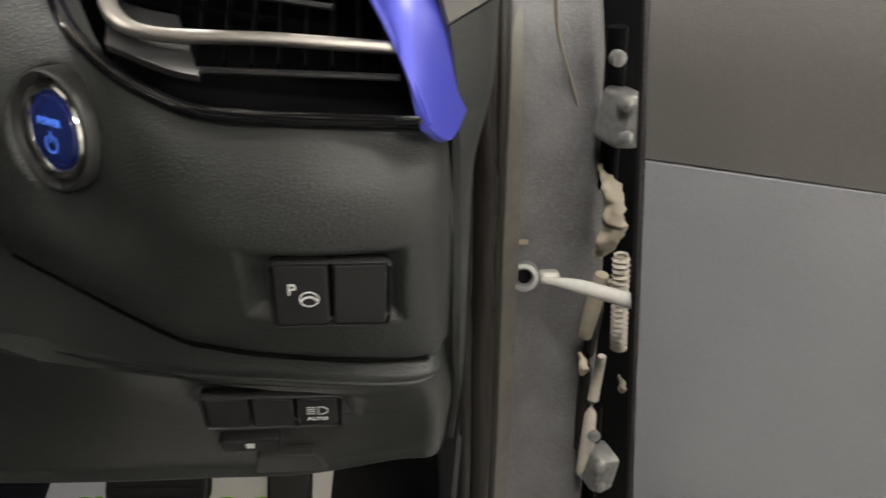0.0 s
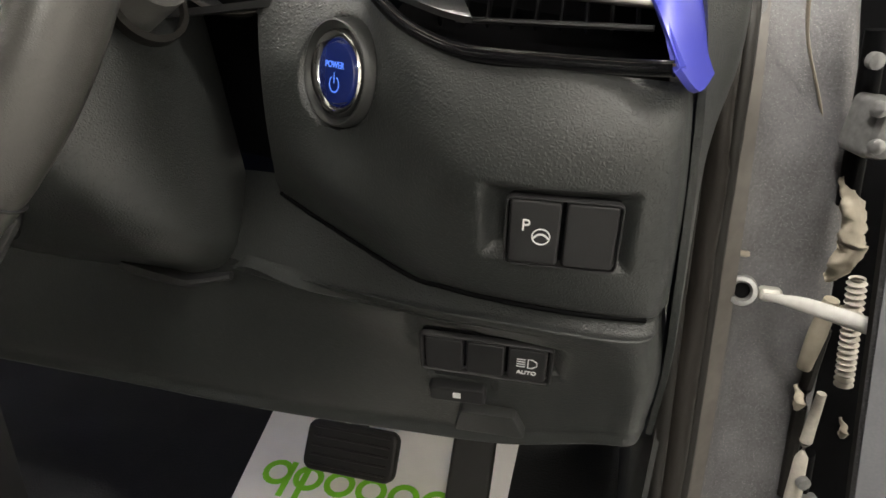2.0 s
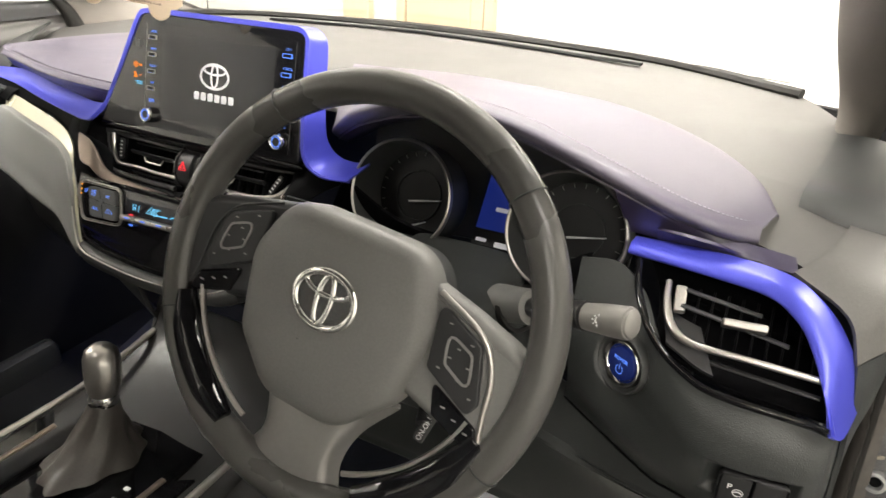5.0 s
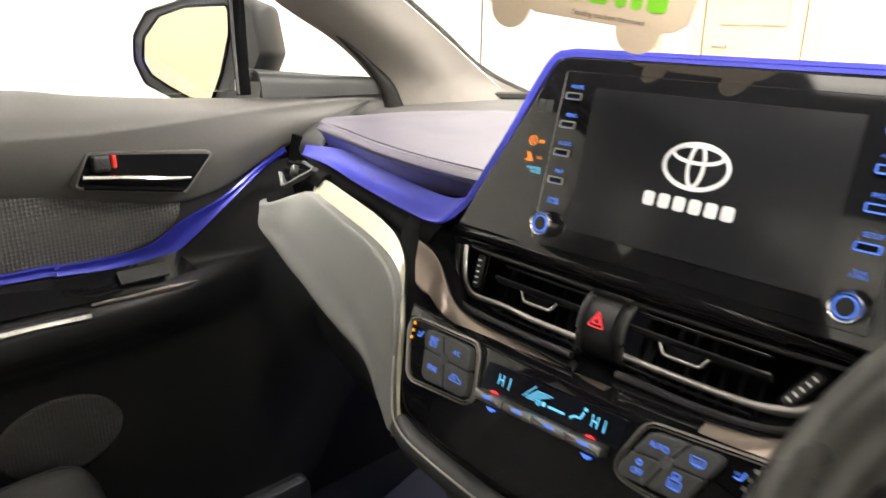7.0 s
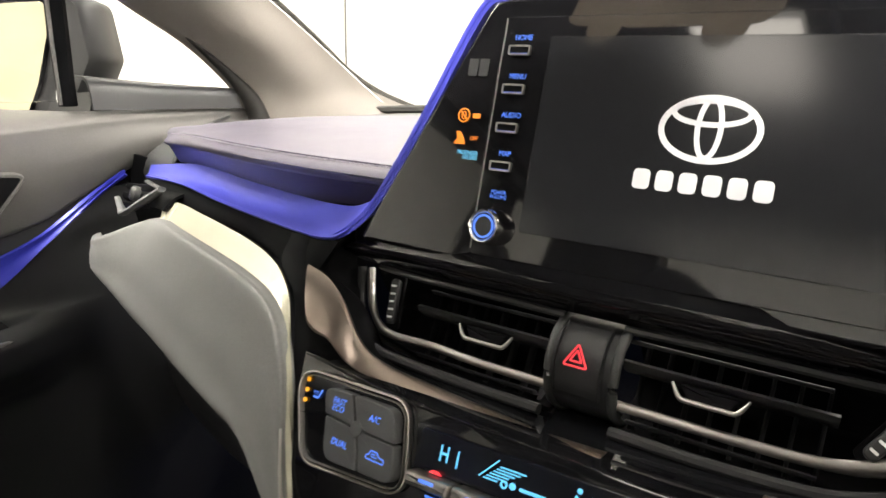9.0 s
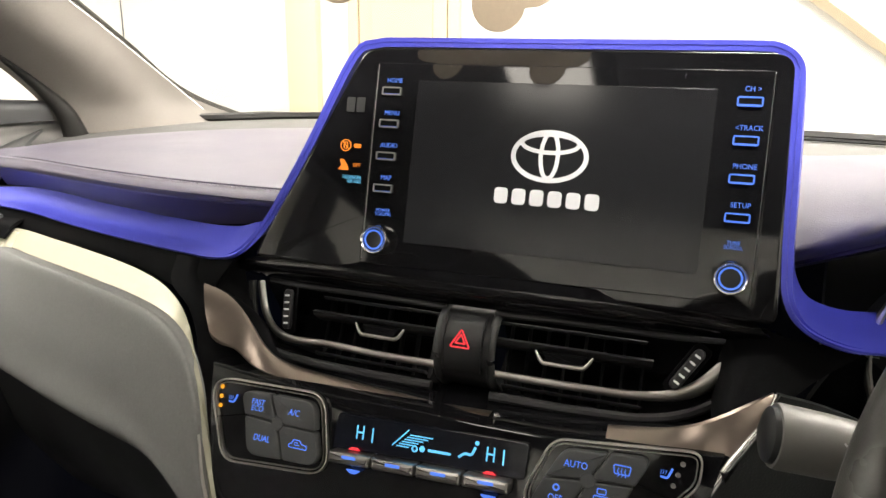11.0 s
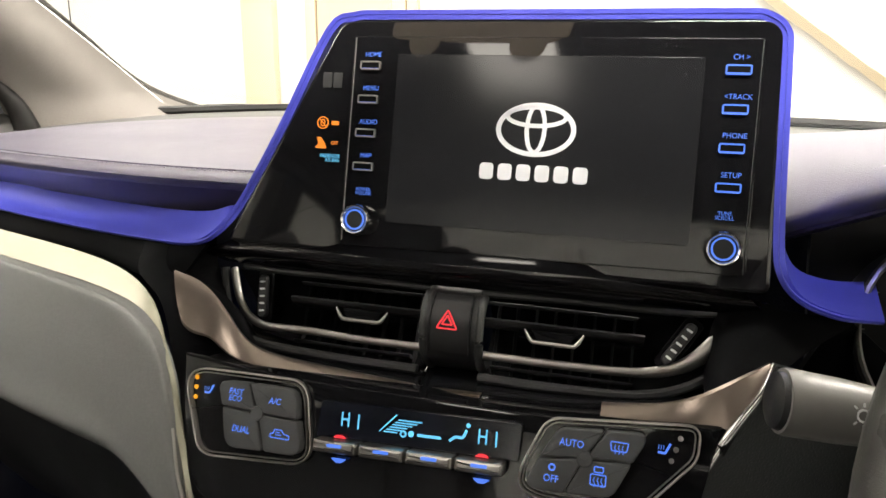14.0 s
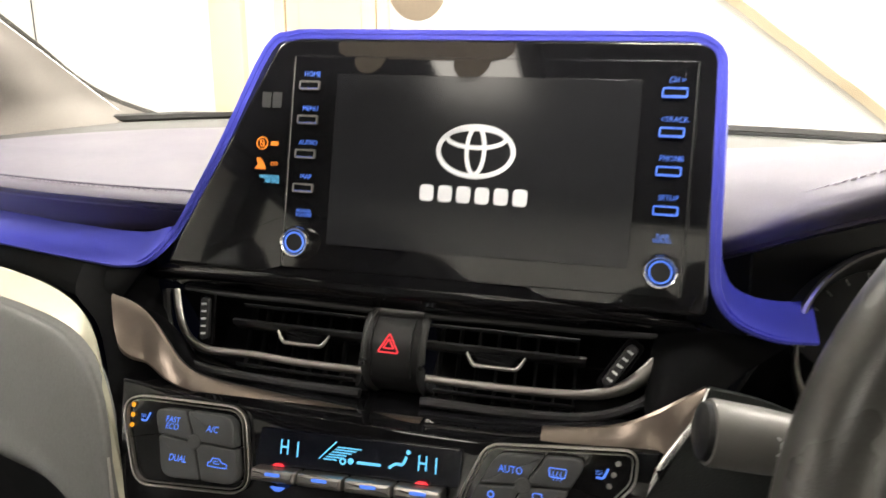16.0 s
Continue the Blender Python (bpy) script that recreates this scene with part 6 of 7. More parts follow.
for side, u in ((LEFT, -102.7), (RIGHT, 106.4)):
    for text, v in side:
        bm_ = S @ Matrix.Translation((u / 1000, v / 1000, 0.0012))
        btn = part("button", Geo().add(*slab(rrect(0.0125, 0.0046, 0.0008, 3), bm_, 0.0012, 0.0005)), DARK, ts)
        ro = rrect(0.0131, 0.0052, 0.001, 3)
        part("button_rim", Geo().add(*band(ro, shrink(ro, 0.0008), bm_, 0.0018)), GLOWBLUE if u > 0 else SATIN, btn, "thin bright rim")
        part("button_mark", Geo().add(*stroke([(-0.0056, -0.0019), (0.0056, -0.0019)], bm_, 0.0005, 0.0003, 0.0014)), GLOWBLUE, btn)
        part("lettering", Geo().add(*words(text, bm_ @ Matrix.Translation((0.001, 0.0068, 0.0)), 0.0028, 0.92, -0.00002, 0.0001)), GLOWBLUE, btn, "blue glowing word")
for text, u, v in (("POWER\nVOLUME", -101.5, 17.4), ("TUNE\nSCROLL", 106, 17.4)):
    part("lettering", Geo().add(*words(text, S @ Matrix.Translation((u / 1000, v / 1000 + 0.001, 0.0013)), 0.0021, 0.9, -0.00002, 0.0001)), GLOWBLUE, ts, "small blue glowing words")
for u in (-102.1, 106.0):
    km = S @ Matrix.Translation((u / 1000, 0.0008, 0.0012))
    kn = part("knob", Geo().add(*lathe([(0.0098, 0), (0.0098, 0.004), (0.0092, 0.009), (0.0083, 0.0105), (0.0074, 0.0098), (0.007, 0.0088)], km, 40)), CHROME, ts, "chrome rotary knob")
    part("knob_face", Geo().add(*lathe([(0.0075, 0.006), (0.0075, 0.0088), (0.0, 0.0088)], km, 32)), SWITCH, kn)
    part("knob_ring", Geo().add(*lathe([(0.0062, 0.0087), (0.0062, 0.0093), (0.0052, 0.0093), (0.0052, 0.0087)], km, 32)), GLOWBLUE, kn, "blue glowing ring")
for v0, v1, u in ((-12, 112, -113.5), (-12, 112, 117.5)):
    part("button_column_line", Geo().add(*stroke([(u / 1000, v0 / 1000), (u / 1000, v1 / 1000)], S, 0.0005, 0.0003, 0.0012)), SPOKE if u < 0 else SMOOTH, ts)
for u in (-0.1315, -0.1245):
    part("reader_mark", Geo().add(*slab(rrect(0.006, 0.0095, 0.0006, 2, u, 0.086), S, 0.0003, 0.0001)), SWITCH, ts)
wg = Geo()
wg.add(*stroke(oval(0.0072, 0.0072, 24, -0.1325, 0.0595), S, 0.0007, 0.0003, closed=True)).add(*stroke(oval(0.0026, 0.0042, 14, -0.1325, 0.0595), S, 0.0006, 0.0003, closed=True)).add(*slab(rrect(0.005, 0.0026, 0.0006, 2, -0.1242, 0.0595), S, 0.0003, 0.0001))
wg.add(*stroke([(-0.1352, 0.0622), (-0.1298, 0.0568)], S, 0.0006, 0.0003))
part("warning_light", wg, GLOWORANGE, ts, "orange glowing belt warning light")
wg = Geo().add(*slab(rounded(mm([(-137, 43.5), (-129, 43.5), (-130, 46.5), (-133, 50.5), (-136, 50.5), (-134.5, 46.5)]), 0.0005, 2), S, 0.0003, 0.0001)).add(*words("OFF", S @ Matrix.Translation((-0.1235, 0.047, 0.0002)), 0.0022, 0.9, 0.0, 0.0001))
part("warning_light", wg, GLOWORANGE, ts, "orange glowing airbag off light")
part("lettering", Geo().add(*words("PASSENGER\nAIR BAG", S @ Matrix.Translation((-0.1195, 0.0377, 0.0002)), 0.0022, 0.8, -0.00002, 0.0001, align="RIGHT")), GLOWCYAN, ts, "small pale blue glowing words")

# ---- climate controls ----
cl = thing("climate_control_panel", (0, -0.07, 0.895), "climate control panel with two button pods and a lit display", "control panel")


def pod(s, ring, q, mid, c):
    """A pod of four buttons: its ring, the block's corners, where the splits meet its sides, and their crossing."""
    pm_ = H @ Matrix.Translation((0, 0, 0.002))
    f = lambda pts: [(s * x / 1000, y / 1000) for x, y in pts]
    ring = f(ring) if s > 0 else f(ring)[::-1]
    ro = rounded(ring, 0.014, 8)
    po = part("pod", Geo().add(*slab(ro, pm_, 0.003, 0.001, base=-0.004)), GLOSS, cl, "gloss black button pod")
    part("chrome_ring", Geo().add(*band(ro, shrink(ro, 0.0011), pm_, 0.0035, base=-0.002, bevel=0.0004)), SATIN, po, "fine chrome ring")
    part("inner_ring", Geo().add(*band(shrink(ro, 0.0024), shrink(ro, 0.0030), pm_, 0.0034, base=-0.002, bevel=0.0003)), SATIN, po)
    spots = []
    for i in range(4):
        quad = [np.array(p, float) for p in (q[i], mid[i], c, mid[i - 1])]
        cc = np.mean(quad, 0)
        spots.append(cc)
        quad = [cc + (p - cc) * 0.965 for p in quad]
        qq = f(quad)
        area = sum(qq[k][0] * qq[(k + 1) % 4][1] - qq[(k + 1) % 4][0] * qq[k][1] for k in range(4))
        start = 0
        if area < 0:
            qq, start = qq[::-1], 3
        rr = [0.0016] * 4
        rr[start] = 0.009
        part("button", Geo().add(*slab(rounded(qq, rr, 6), pm_, 0.007, 0.001, base=-0.001)), BUTTON, po, "grey quarter button")
    part("centre_boss", Geo().add(*slab(rounded([(s * c[0] / 1000 + x * 0.0042, c[1] / 1000 + y * 0.0042) for x, y in ((1, 0.4), (0.4, 1), (-0.4, 1), (-1, 0.4), (-1, -0.4), (-0.4, -1), (0.4, -1), (1, -0.4))], 0.0008, 2), pm_, 0.0066, 0.0008)), BUTTON, po)
    return po, pm_ @ Matrix.Translation((0, 0, 0.0061)), spots


TX = Matrix.Translation


def icon_car(m):
    return stroke(rounded([(-0.007, -0.0015), (0.007, -0.0015), (0.007, 0.001), (0.003, 0.0018), (0.001, 0.004), (-0.004, 0.004), (-0.005, 0.0012), (-0.007, 0.001)], 0.0006, 2), m, 0.0007, 0.0002, closed=True)


def icon_screen(m, square=False):
    o = [(-0.005, -0.003), (0.005, -0.003), (0.006, 0.003), (-0.006, 0.003)] if not square else [(-0.005, -0.004), (0.005, -0.004), (0.005, 0.003), (-0.005, 0.003)]
    g = Geo().add(*stroke(rounded(o, 0.0008, 2), m, 0.0008, 0.0002, closed=True))
    for x in (-0.0025, 0, 0.0025):
        g.add(*stroke([(x, -0.005), (x + 0.0006, -0.003), (x - 0.0006, -0.001), (x, 0.0012)], m, 0.0006, 0.0002))
    if square:
        g.add(*stroke(rounded([(-0.003, 0.0045), (0.003, 0.0045), (0.003, 0.008), (-0.003, 0.008)], 0.0008, 2), m, 0.0008, 0.0002, closed=True))
    return g


def icon_seat(m):
    g = Geo().add(*stroke(smooth_line([(-0.0035, -0.0028), (0.001, -0.003), (0.0025, -0.001), (0.0045, 0.004)], 4), m, 0.0016, 0.0002))
    for k in range(3):
        g.add(*stroke([(-0.0035 + k * 0.0017, -0.001), (-0.003 + k * 0.0017, 0.0008), (-0.0035 + k * 0.0017, 0.0022)], m, 0.0004, 0.0002))
    return g


pl_, pml, mids = pod(-1, [(153, 22.5), (69, 24), (58.5, -24), (134, -29)], [(125, 17.5), (72.5, 18.7), (63.5, -18.8), (114.5, -20.8)], [(103.5, 18.4), (69.3, 1.1), (89, -19.4), (119.8, 3.0)], (95.8, 1.6))
at = lambda m, p, s: m @ TX((s * p[0] / 1000, p[1] / 1000, 0))
part("legend", Geo().add(*words("FAST\nECO", at(pml, mids[0], -1), 0.0033, 0.88, 0.00002, 0.0001, slant=0.15)), GLOWBLUE, pl_, "blue glowing words")
part("legend", Geo().add(*words("A/C", at(pml, mids[1], -1), 0.0036, 0.88, 0.00002, 0.0001, slant=0.15)), GLOWBLUE, pl_, "blue glowing letters")
part("legend", Geo().add(*words("DUAL", at(pml, mids[3], -1), 0.0037, 0.82, 0.00002, 0.0001, slant=0.15)), GLOWBLUE, pl_, "blue glowing word")
part("legend", Geo().add(*icon_car(at(pml, mids[2], -1) @ Matrix.Scale(0.85, 4))).add(*stroke([(0.0015, 0.0006), (-0.0028, 0.0006), (-0.0028, 0.0022), (0.0002, 0.0022)], at(pml, mids[2], -1) @ Matrix.Scale(0.85, 4), 0.0006, 0.0002)), GLOWBLUE, pl_, "blue glowing recirculation sign")
pr_, pmr, mids = pod(1, [(148, 31), (70, 24), (53, -18), (118, -20.5), (147, 13)], [(124.2, 23.8), (77.2, 20.2), (60.7, -13.7), (107.3, -11.5)], [(102, 22.2), (68.3, 3.6), (83, -12.8), (116, 7.6)], (92, 6.1))
part("legend", Geo().add(*words("AUTO", at(pmr, mids[1], 1), 0.0036, 0.86, 0.00002, 0.0001)), GLOWBLUE, pr_, "blue glowing word")
part("legend", Geo().add(*words("OFF", at(pmr, mids[2], 1) @ TX((0, -0.002, 0)), 0.0036, 0.86, 0.00002, 0.0001)).add(*stroke(oval(0.003, 0.003, 12, 0, 0.0038), at(pmr, mids[2], 1), 0.0009, 0.0002, closed=True)), GLOWBLUE, pr_, "blue glowing word with a fan sign")
part("legend", icon_screen(at(pmr, mids[0], 1) @ Matrix.Scale(0.74, 4)), GLOWBLUE, pr_, "blue glowing windscreen sign")
part("legend", icon_screen(at(pmr, mids[3], 1) @ Matrix.Scale(0.76, 4), True), GLOWBLUE, pr_, "blue glowing rear screen sign")
for s, po, pm_, mt in ((-1, pl_, pml, GLOWAMBER), (1, pr_, pmr, SPOKE)):
    base = pm_ @ TX((0, 0, -0.006))
    seat_m = base @ TX((-0.1334, 0.0103, 0) if s < 0 else (0.1299, 0.0168, 0))
    part("seat_legend", icon_seat(seat_m @ Matrix.Scale(0.72, 4)), GLOWBLUE, po, "blue glowing heated seat sign")
    for k in range(3):
        part("indicator", Geo().add(*slab(oval(0.0028, 0.0028, 12, *((-0.1422 + 0.0004 * k, 0.0162 - 0.0058 * k) if s < 0 else (0.1378 - 0.0018 * k, 0.0228 - 0.0058 * k))), base, 0.0003, 0.0001)), mt, po, "small round indicator lamp")
    part("pod_split", Geo().add(*stroke([(-0.144, -0.003), (-0.1205, 0.0025)] if s < 0 else [(0.117, 0.008), (0.134, 0.004)], base, 0.0006, 0.0002)), DARK, po)

H2 = H @ Matrix.Rotation(radians(1.9), 4, "Z")
disp = part("climate_display", Geo().add(*slab(rounded(mm([(-60, -4.0), (58, -4.0), (59, 16.5), (-58, 16.5)]), 0.002, 4), H2, 0.002, 0.0006, base=0.0)), CLIMATEFACE, cl, "dark glass climate display")
D = H2 @ TX((0, 0, 0.0021))
H3 = H2 @ TX((0, 0.0012, 0))


def seg(text, u, v):
    return words(text, D @ TX((u / 1000, v / 1000, 0)), 0.008, 0.72, 0.00002, 0.0001)


part("digits", Geo().add(*seg("H", -42.5, 6.5)).add(*stroke([(-0.0345, 0.0022), (-0.0345, 0.0106)], D, 0.0009, 0.0002)), GLOWCYAN, disp, "pale blue temperature reading HI")
part("digits", Geo().add(*seg("H", 37.5, 6.5)).add(*stroke([(0.045, 0.0022), (0.045, 0.0106)], D, 0.0009, 0.0002)), GLOWCYAN, disp, "pale blue temperature reading HI")
fg = Geo()
for k in range(6):
    fg.add(*stroke([(-0.019 + 0.0016 * k, 0.0032 + 0.0014 * k), (-0.011 + 0.0030 * k * 0.6 + 0.001 * k, 0.0032 + 0.0014 * k)], D, 0.0007, 0.0002))
fg.add(*stroke([(-0.0215, 0.003), (-0.012, 0.013)], D, 0.0007, 0.0002)).add(*stroke(oval(0.003, 0.003, 12, -0.0075, 0.003), D, 0.001, 0.0002, closed=True))
part("fan_bars", fg, GLOWCYAN, disp, "pale blue stepped fan bars")
part("word_bar", Geo().add(*slab(rrect(0.014, 0.0016, 0.0007, 3, 0.0075, 0.0033), D, 0.0002, 0.0001)).add(*slab(oval(0.0035, 0.0035, 14, -0.003, 0.0035), D, 0.0002, 0.0001)), GLOWCYAN, disp, "small pale blue bar")
part("air_flow_figure", Geo().add(*stroke(smooth_line([(0.019, 0.0025), (0.0225, 0.005), (0.0265, 0.0052), (0.0285, 0.0095)], 4), D, 0.0015, 0.0002)).add(*slab(oval(0.0026, 0.0026, 12, 0.0292, 0.0118), D, 0.0002, 0.0001)), GLOWCYAN, disp, "pale blue air flow sign")
for k in range(4):
    x0 = -0.058 + 0.0275 * k
    rb = part("rocker_button", Geo().add(*slab(rounded([(x0, -0.0125), (x0 + 0.0266, -0.0125), (x0 + 0.0266, -0.0055), (x0, -0.0055)], 0.0015, 4), H3, 0.011, 0.002, base=0.0)), SATIN, cl, "satin silver rocker button")
    part("rocker_mark", Geo().add(*slab(rrect(0.009, 0.0018, 0.0006, 2, x0 + 0.0137, -0.0082), H3, 0.0003, 0.0001, base=0.011)), GLOWBLUE, rb)
    if k in (0, 3):
        part("warmer_arrow", Geo().add(*slab(rounded([(x0 + 0.009, -0.0048), (x0 + 0.0185, -0.0048), (x0 + 0.0155, -0.003), (x0 + 0.012, -0.003)], 0.0006, 2), H3, 0.0004, 0.0001, base=0.004)), GLOWRED, rb, "red arrow")
        part("cooler_arrow", Geo().add(*slab(rounded([(x0 + 0.0125, -0.0185), (x0 + 0.0155, -0.0185), (x0 + 0.0195, -0.016), (x0 + 0.0085, -0.016)], 0.0006, 2), H3, 0.0004, 0.0001, base=0.003)), GLOWBLUE, rb, "blue arrow")

# ---- instruments ----
ic = thing("instrument_cluster", (0.39, 0.1, 0.93), "black twin-dial instrument cluster with a blue centre display", "instrument cluster")
part("back_panel", Geo().add(*sheet([[(0.215, 0.06, 0.935), (0.39, 0.09, 0.93), (0.545, 0.065, 0.93)], [(0.215, 0.10, 1.0), (0.39, 0.14, 1.0), (0.545, 0.11, 1.0)], [(0.215, 0.12, 1.06), (0.39, 0.17, 1.08), (0.545, 0.13, 1.06)]], 5, 5, 0.004)), GAUGEFACE, ic)


def gauge(cx, name):
    g = plane_m((cx, 0.036, 0.99), 20)
    o = part(name, Geo().add(*lathe([(0.060, -0.055), (0.064, -0.01), (0.0635, 0.0), (0.0622, 0.0025), (0.0605, 0.001), (0.056, -0.03), (0.052, -0.045)], g, 48)), SMOOTH, ic, "dark conical gauge hood")
    part("rim", Geo().add(*lathe([(0.0640, -0.004), (0.0637, 0.0025), (0.0622, 0.0038), (0.0606, 0.002)], g, 48)), SATIN, o, "thin silver rim")
    part("face", Geo().add(*slab(oval(0.108, 0.108, 40), g, 0.003, 0.0005, base=-0.049)), GAUGEFACE, o)
    part("inner_ring", Geo().add(*lathe([(0.030, -0.046), (0.030, -0.043), (0.0285, -0.043), (0.0285, -0.046)], g, 36)), SWITCH, o)
    part("needle", Geo().add(*tube(put(g, [(-0.008, -0.008, -0.038), (0.034, 0.0, -0.038)]), [0.0014, 0.0006], 6)), WHITEPRINT, o, "pale needle")
    part("needle", Geo().add(*tube(put(g, [(0.0, -0.036, -0.040), (0.018, -0.028, -0.040)]), [0.0012, 0.0005], 6)), WHITEPRINT, o, "small pale needle")
    for k in range(18):
        a = radians(225 - 15 * k)
        part("tick", Geo().add(*tube(put(g, [(0.046 * math.cos(a), 0.046 * math.sin(a), -0.0452), (0.0505 * math.cos(a), 0.0505 * math.sin(a), -0.0452)]), 0.0004, 4)), SATIN, o)


gauge(0.292, "rev_counter")
gauge(0.486, "speedometer")
IM = plane_m((0.398, 0.095, 0.966), 36)
part("info_display", Geo().add(*slab(rrect(0.062, 0.092, 0.002, 3), IM, 0.004, 0.0006)), INFOBLUE, ic, "glowing blue information display")
part("info_strip", Geo().add(*slab(rrect(0.062, 0.026, 0.001, 2, 0, -0.034), IM, 0.0006, 0.0002, base=0.004)), GAUGEFACE, ic)
part("info_text_bar", Geo().add(*slab(rrect(0.03, 0.005, 0.001, 2, 0.002, 0.004), IM, 0.0004, 0.0001, base=0.004)), GLOWWHITE, ic, "unreadable white line of text")
part("info_text_bar", Geo().add(*slab(rrect(0.022, 0.006, 0.001, 2, 0.008, -0.036), IM, 0.0004, 0.0001, base=0.0046)), GLOWWHITE, ic, "unreadable white line of text")
part("info_text_bar", Geo().add(*slab(rrect(0.013, 0.004, 0.001, 2, -0.02, -0.034), IM, 0.0004, 0.0001, base=0.0046)), GLOWWHITE, ic)
part("lower_shelf", Geo().add(*sheet([[(0.24, -0.015, 0.945), (0.39, -0.02, 0.93), (0.54, -0.01, 0.945)], [(0.235, 0.05, 0.935), (0.39, 0.085, 0.925), (0.545, 0.06, 0.935)]], 5, 4, 0.004)), SWITCH, ic)

# ---- steering column, stalks and wheel ----
col = thing("steering_column", (0.38, -0.03, 0.77), "dark grained steering column shroud", "steering column")
g = Geo()
rings = [(-0.140, 0.935, 0.05, 0.045), (-0.125, 0.930, 0.075, 0.064), (-0.10, 0.918, 0.108, 0.090), (-0.07, 0.906, 0.122, 0.108), (-0.045, 0.897, 0.126, 0.115), (-0.02, 0.890, 0.120, 0.128), (0.03, 0.885, 0.112, 0.142)]
n = 36
verts = []
for y, cz, hw, hh in rings:
    for j in range(n):
        a = 2 * math.pi * j / n
        ca, sa = math.cos(a), math.sin(a)
        e = 0.36
        z = math.copysign(abs(sa) ** e, sa) * hh * (0.5 if sa > 0 else 1.0)
        x = math.copysign(abs(ca) ** e, ca) * hw * (0.97 - 0.33 * (z + hh) / (1.5 * hh))
        verts.append((0.378 + x, y, cz + z))
faces = [[i * n + j, i * n + (j + 1) % n, (i + 1) * n + (j + 1) % n, (i + 1) * n + j][::-1] for i in range(len(rings) - 1) for j in range(n)] + [list(range(n))]
g.add(verts, faces)
part("shroud", g, GRAIN, col, sharp=70)
part("stalk_gasket", Geo().add(*lathe([(0.0225, -0.004), (0.0225, 0.003), (0.019, 0.004), (0.0185, 0.0)], Matrix.Translation((0.472, -0.050, 0.942)) @ Matrix.Rotation(radians(60), 4, "Y") @ Matrix.Rotation(radians(18), 4, "X"), 28)), RUBBER, col, "black rubber stalk gasket")
part("tilt_lever", Geo().add(*tube([(0.41, -0.03, 0.77), (0.46, -0.035, 0.766), (0.49, -0.03, 0.772)], [0.008, 0.007, 0.004], 8, flat=0.6)), SWITCH, col, "black tilt lever")


def stalk(name, root, tip, end, label):
    s = thing(name, root, label, "stalk", "column stalks")
    r, t, e = np.array(root), np.array(tip), np.array(end)
    part("collar", Geo().add(*tube([r, r + (t - r) * 0.42], [0.0185, 0.0165], 18)), HUB, s, "grey stalk collar")
    part("arm", Geo().add(*tube(smooth_line([r + (t - r) * 0.1, r + (t - r) * 0.5, t], 4), [0.009, 0.0095, 0.013], 14)), SWITCH, s)
    part("end_cap", Geo().add(*tube(smooth_line([t, t + (e - t) * 0.5, e - (e - t) * 0.05, e], 3), [0.0118, 0.0136, 0.0142, 0.0128], 24, flat=0.95)), STALKTIP, s, "grey flattened tip")
    # wiper stalk's end is black: its shaded side put into the colour
    part("end_face", Geo().add(*tube(smooth_line([e - (e - t) * 0.04, e + (e - t) * 0.05, e + (e - t) * 0.10], 3), [0.0129, 0.0118, 0.006], 24, flat=0.95)), STALKTIP if e[0] > 0.4 else SWITCH, s, "rounded end of the stalk")
    mk = Geo()
    for k in (0.45, 0.62):
        p = r + (t - r) * k + np.array((0, -0.0105, 0.003))
        mk.add(*tube([p, p + np.array((0.006, 0, 0.002))], 0.001, 5))
    part("legend", mk, WHITEPRINT, s, "white lamp signs")
    lm_ = plane_m(tuple(t + (e - t) * 0.35 + np.array((0, -0.0122, 0.0052))), 24, 0)
    sun = Geo().add(*stroke(oval(0.0045, 0.0045, 14), lm_, 0.0008, 0.0006, closed=True))
    for k in range(8):
        ca, sa = math.cos(k * math.pi / 4), math.sin(k * math.pi / 4)
        sun.add(*stroke([(0.0034 * ca, 0.0034 * sa), (0.005 * ca, 0.005 * sa)], lm_, 0.0007, 0.0006))
    part("lamp_sign", sun, WHITEPRINT, s, "white lamp sign")
    return s


stalk("light_stalk", (0.452, -0.043, 0.940), (0.552, -0.097, 0.985), (0.590, -0.108, 0.996), "black light stalk with grey tip beside the wheel")
stalk("wiper_stalk", (0.30, -0.075, 0.978), (0.212, -0.094, 0.998), (0.169, -0.100, 1.003), "black wiper stalk with grey tip beside the wheel")

cs = thing("cruise_stalk", (0.39, -0.06, 0.865), "short black cruise control stalk with an end button", "stalk", "column stalks")
part("arm", Geo().add(*tube(smooth_line([(0.385, -0.05, 0.875), (0.402, -0.09, 0.853), (0.415, -0.123, 0.833)], 4), [0.007, 0.0075, 0.0095], 14)), SWITCH, cs)
CM = plane_m((0.4165, -0.1265, 0.8305), 22, 20, 62)
part("end_button", Geo().add(*slab(rrect(0.030, 0.012, 0.004, 4), CM, 0.005, 0.0012, base=-0.003)), SMOOTH, cs)
part("lettering", Geo().add(*words("ON-OFF", CM @ Matrix.Translation((0, 0, 0.002)), 0.0052, 0.9, 0.0001)), WHITEPRINT, cs, "white words on and off")

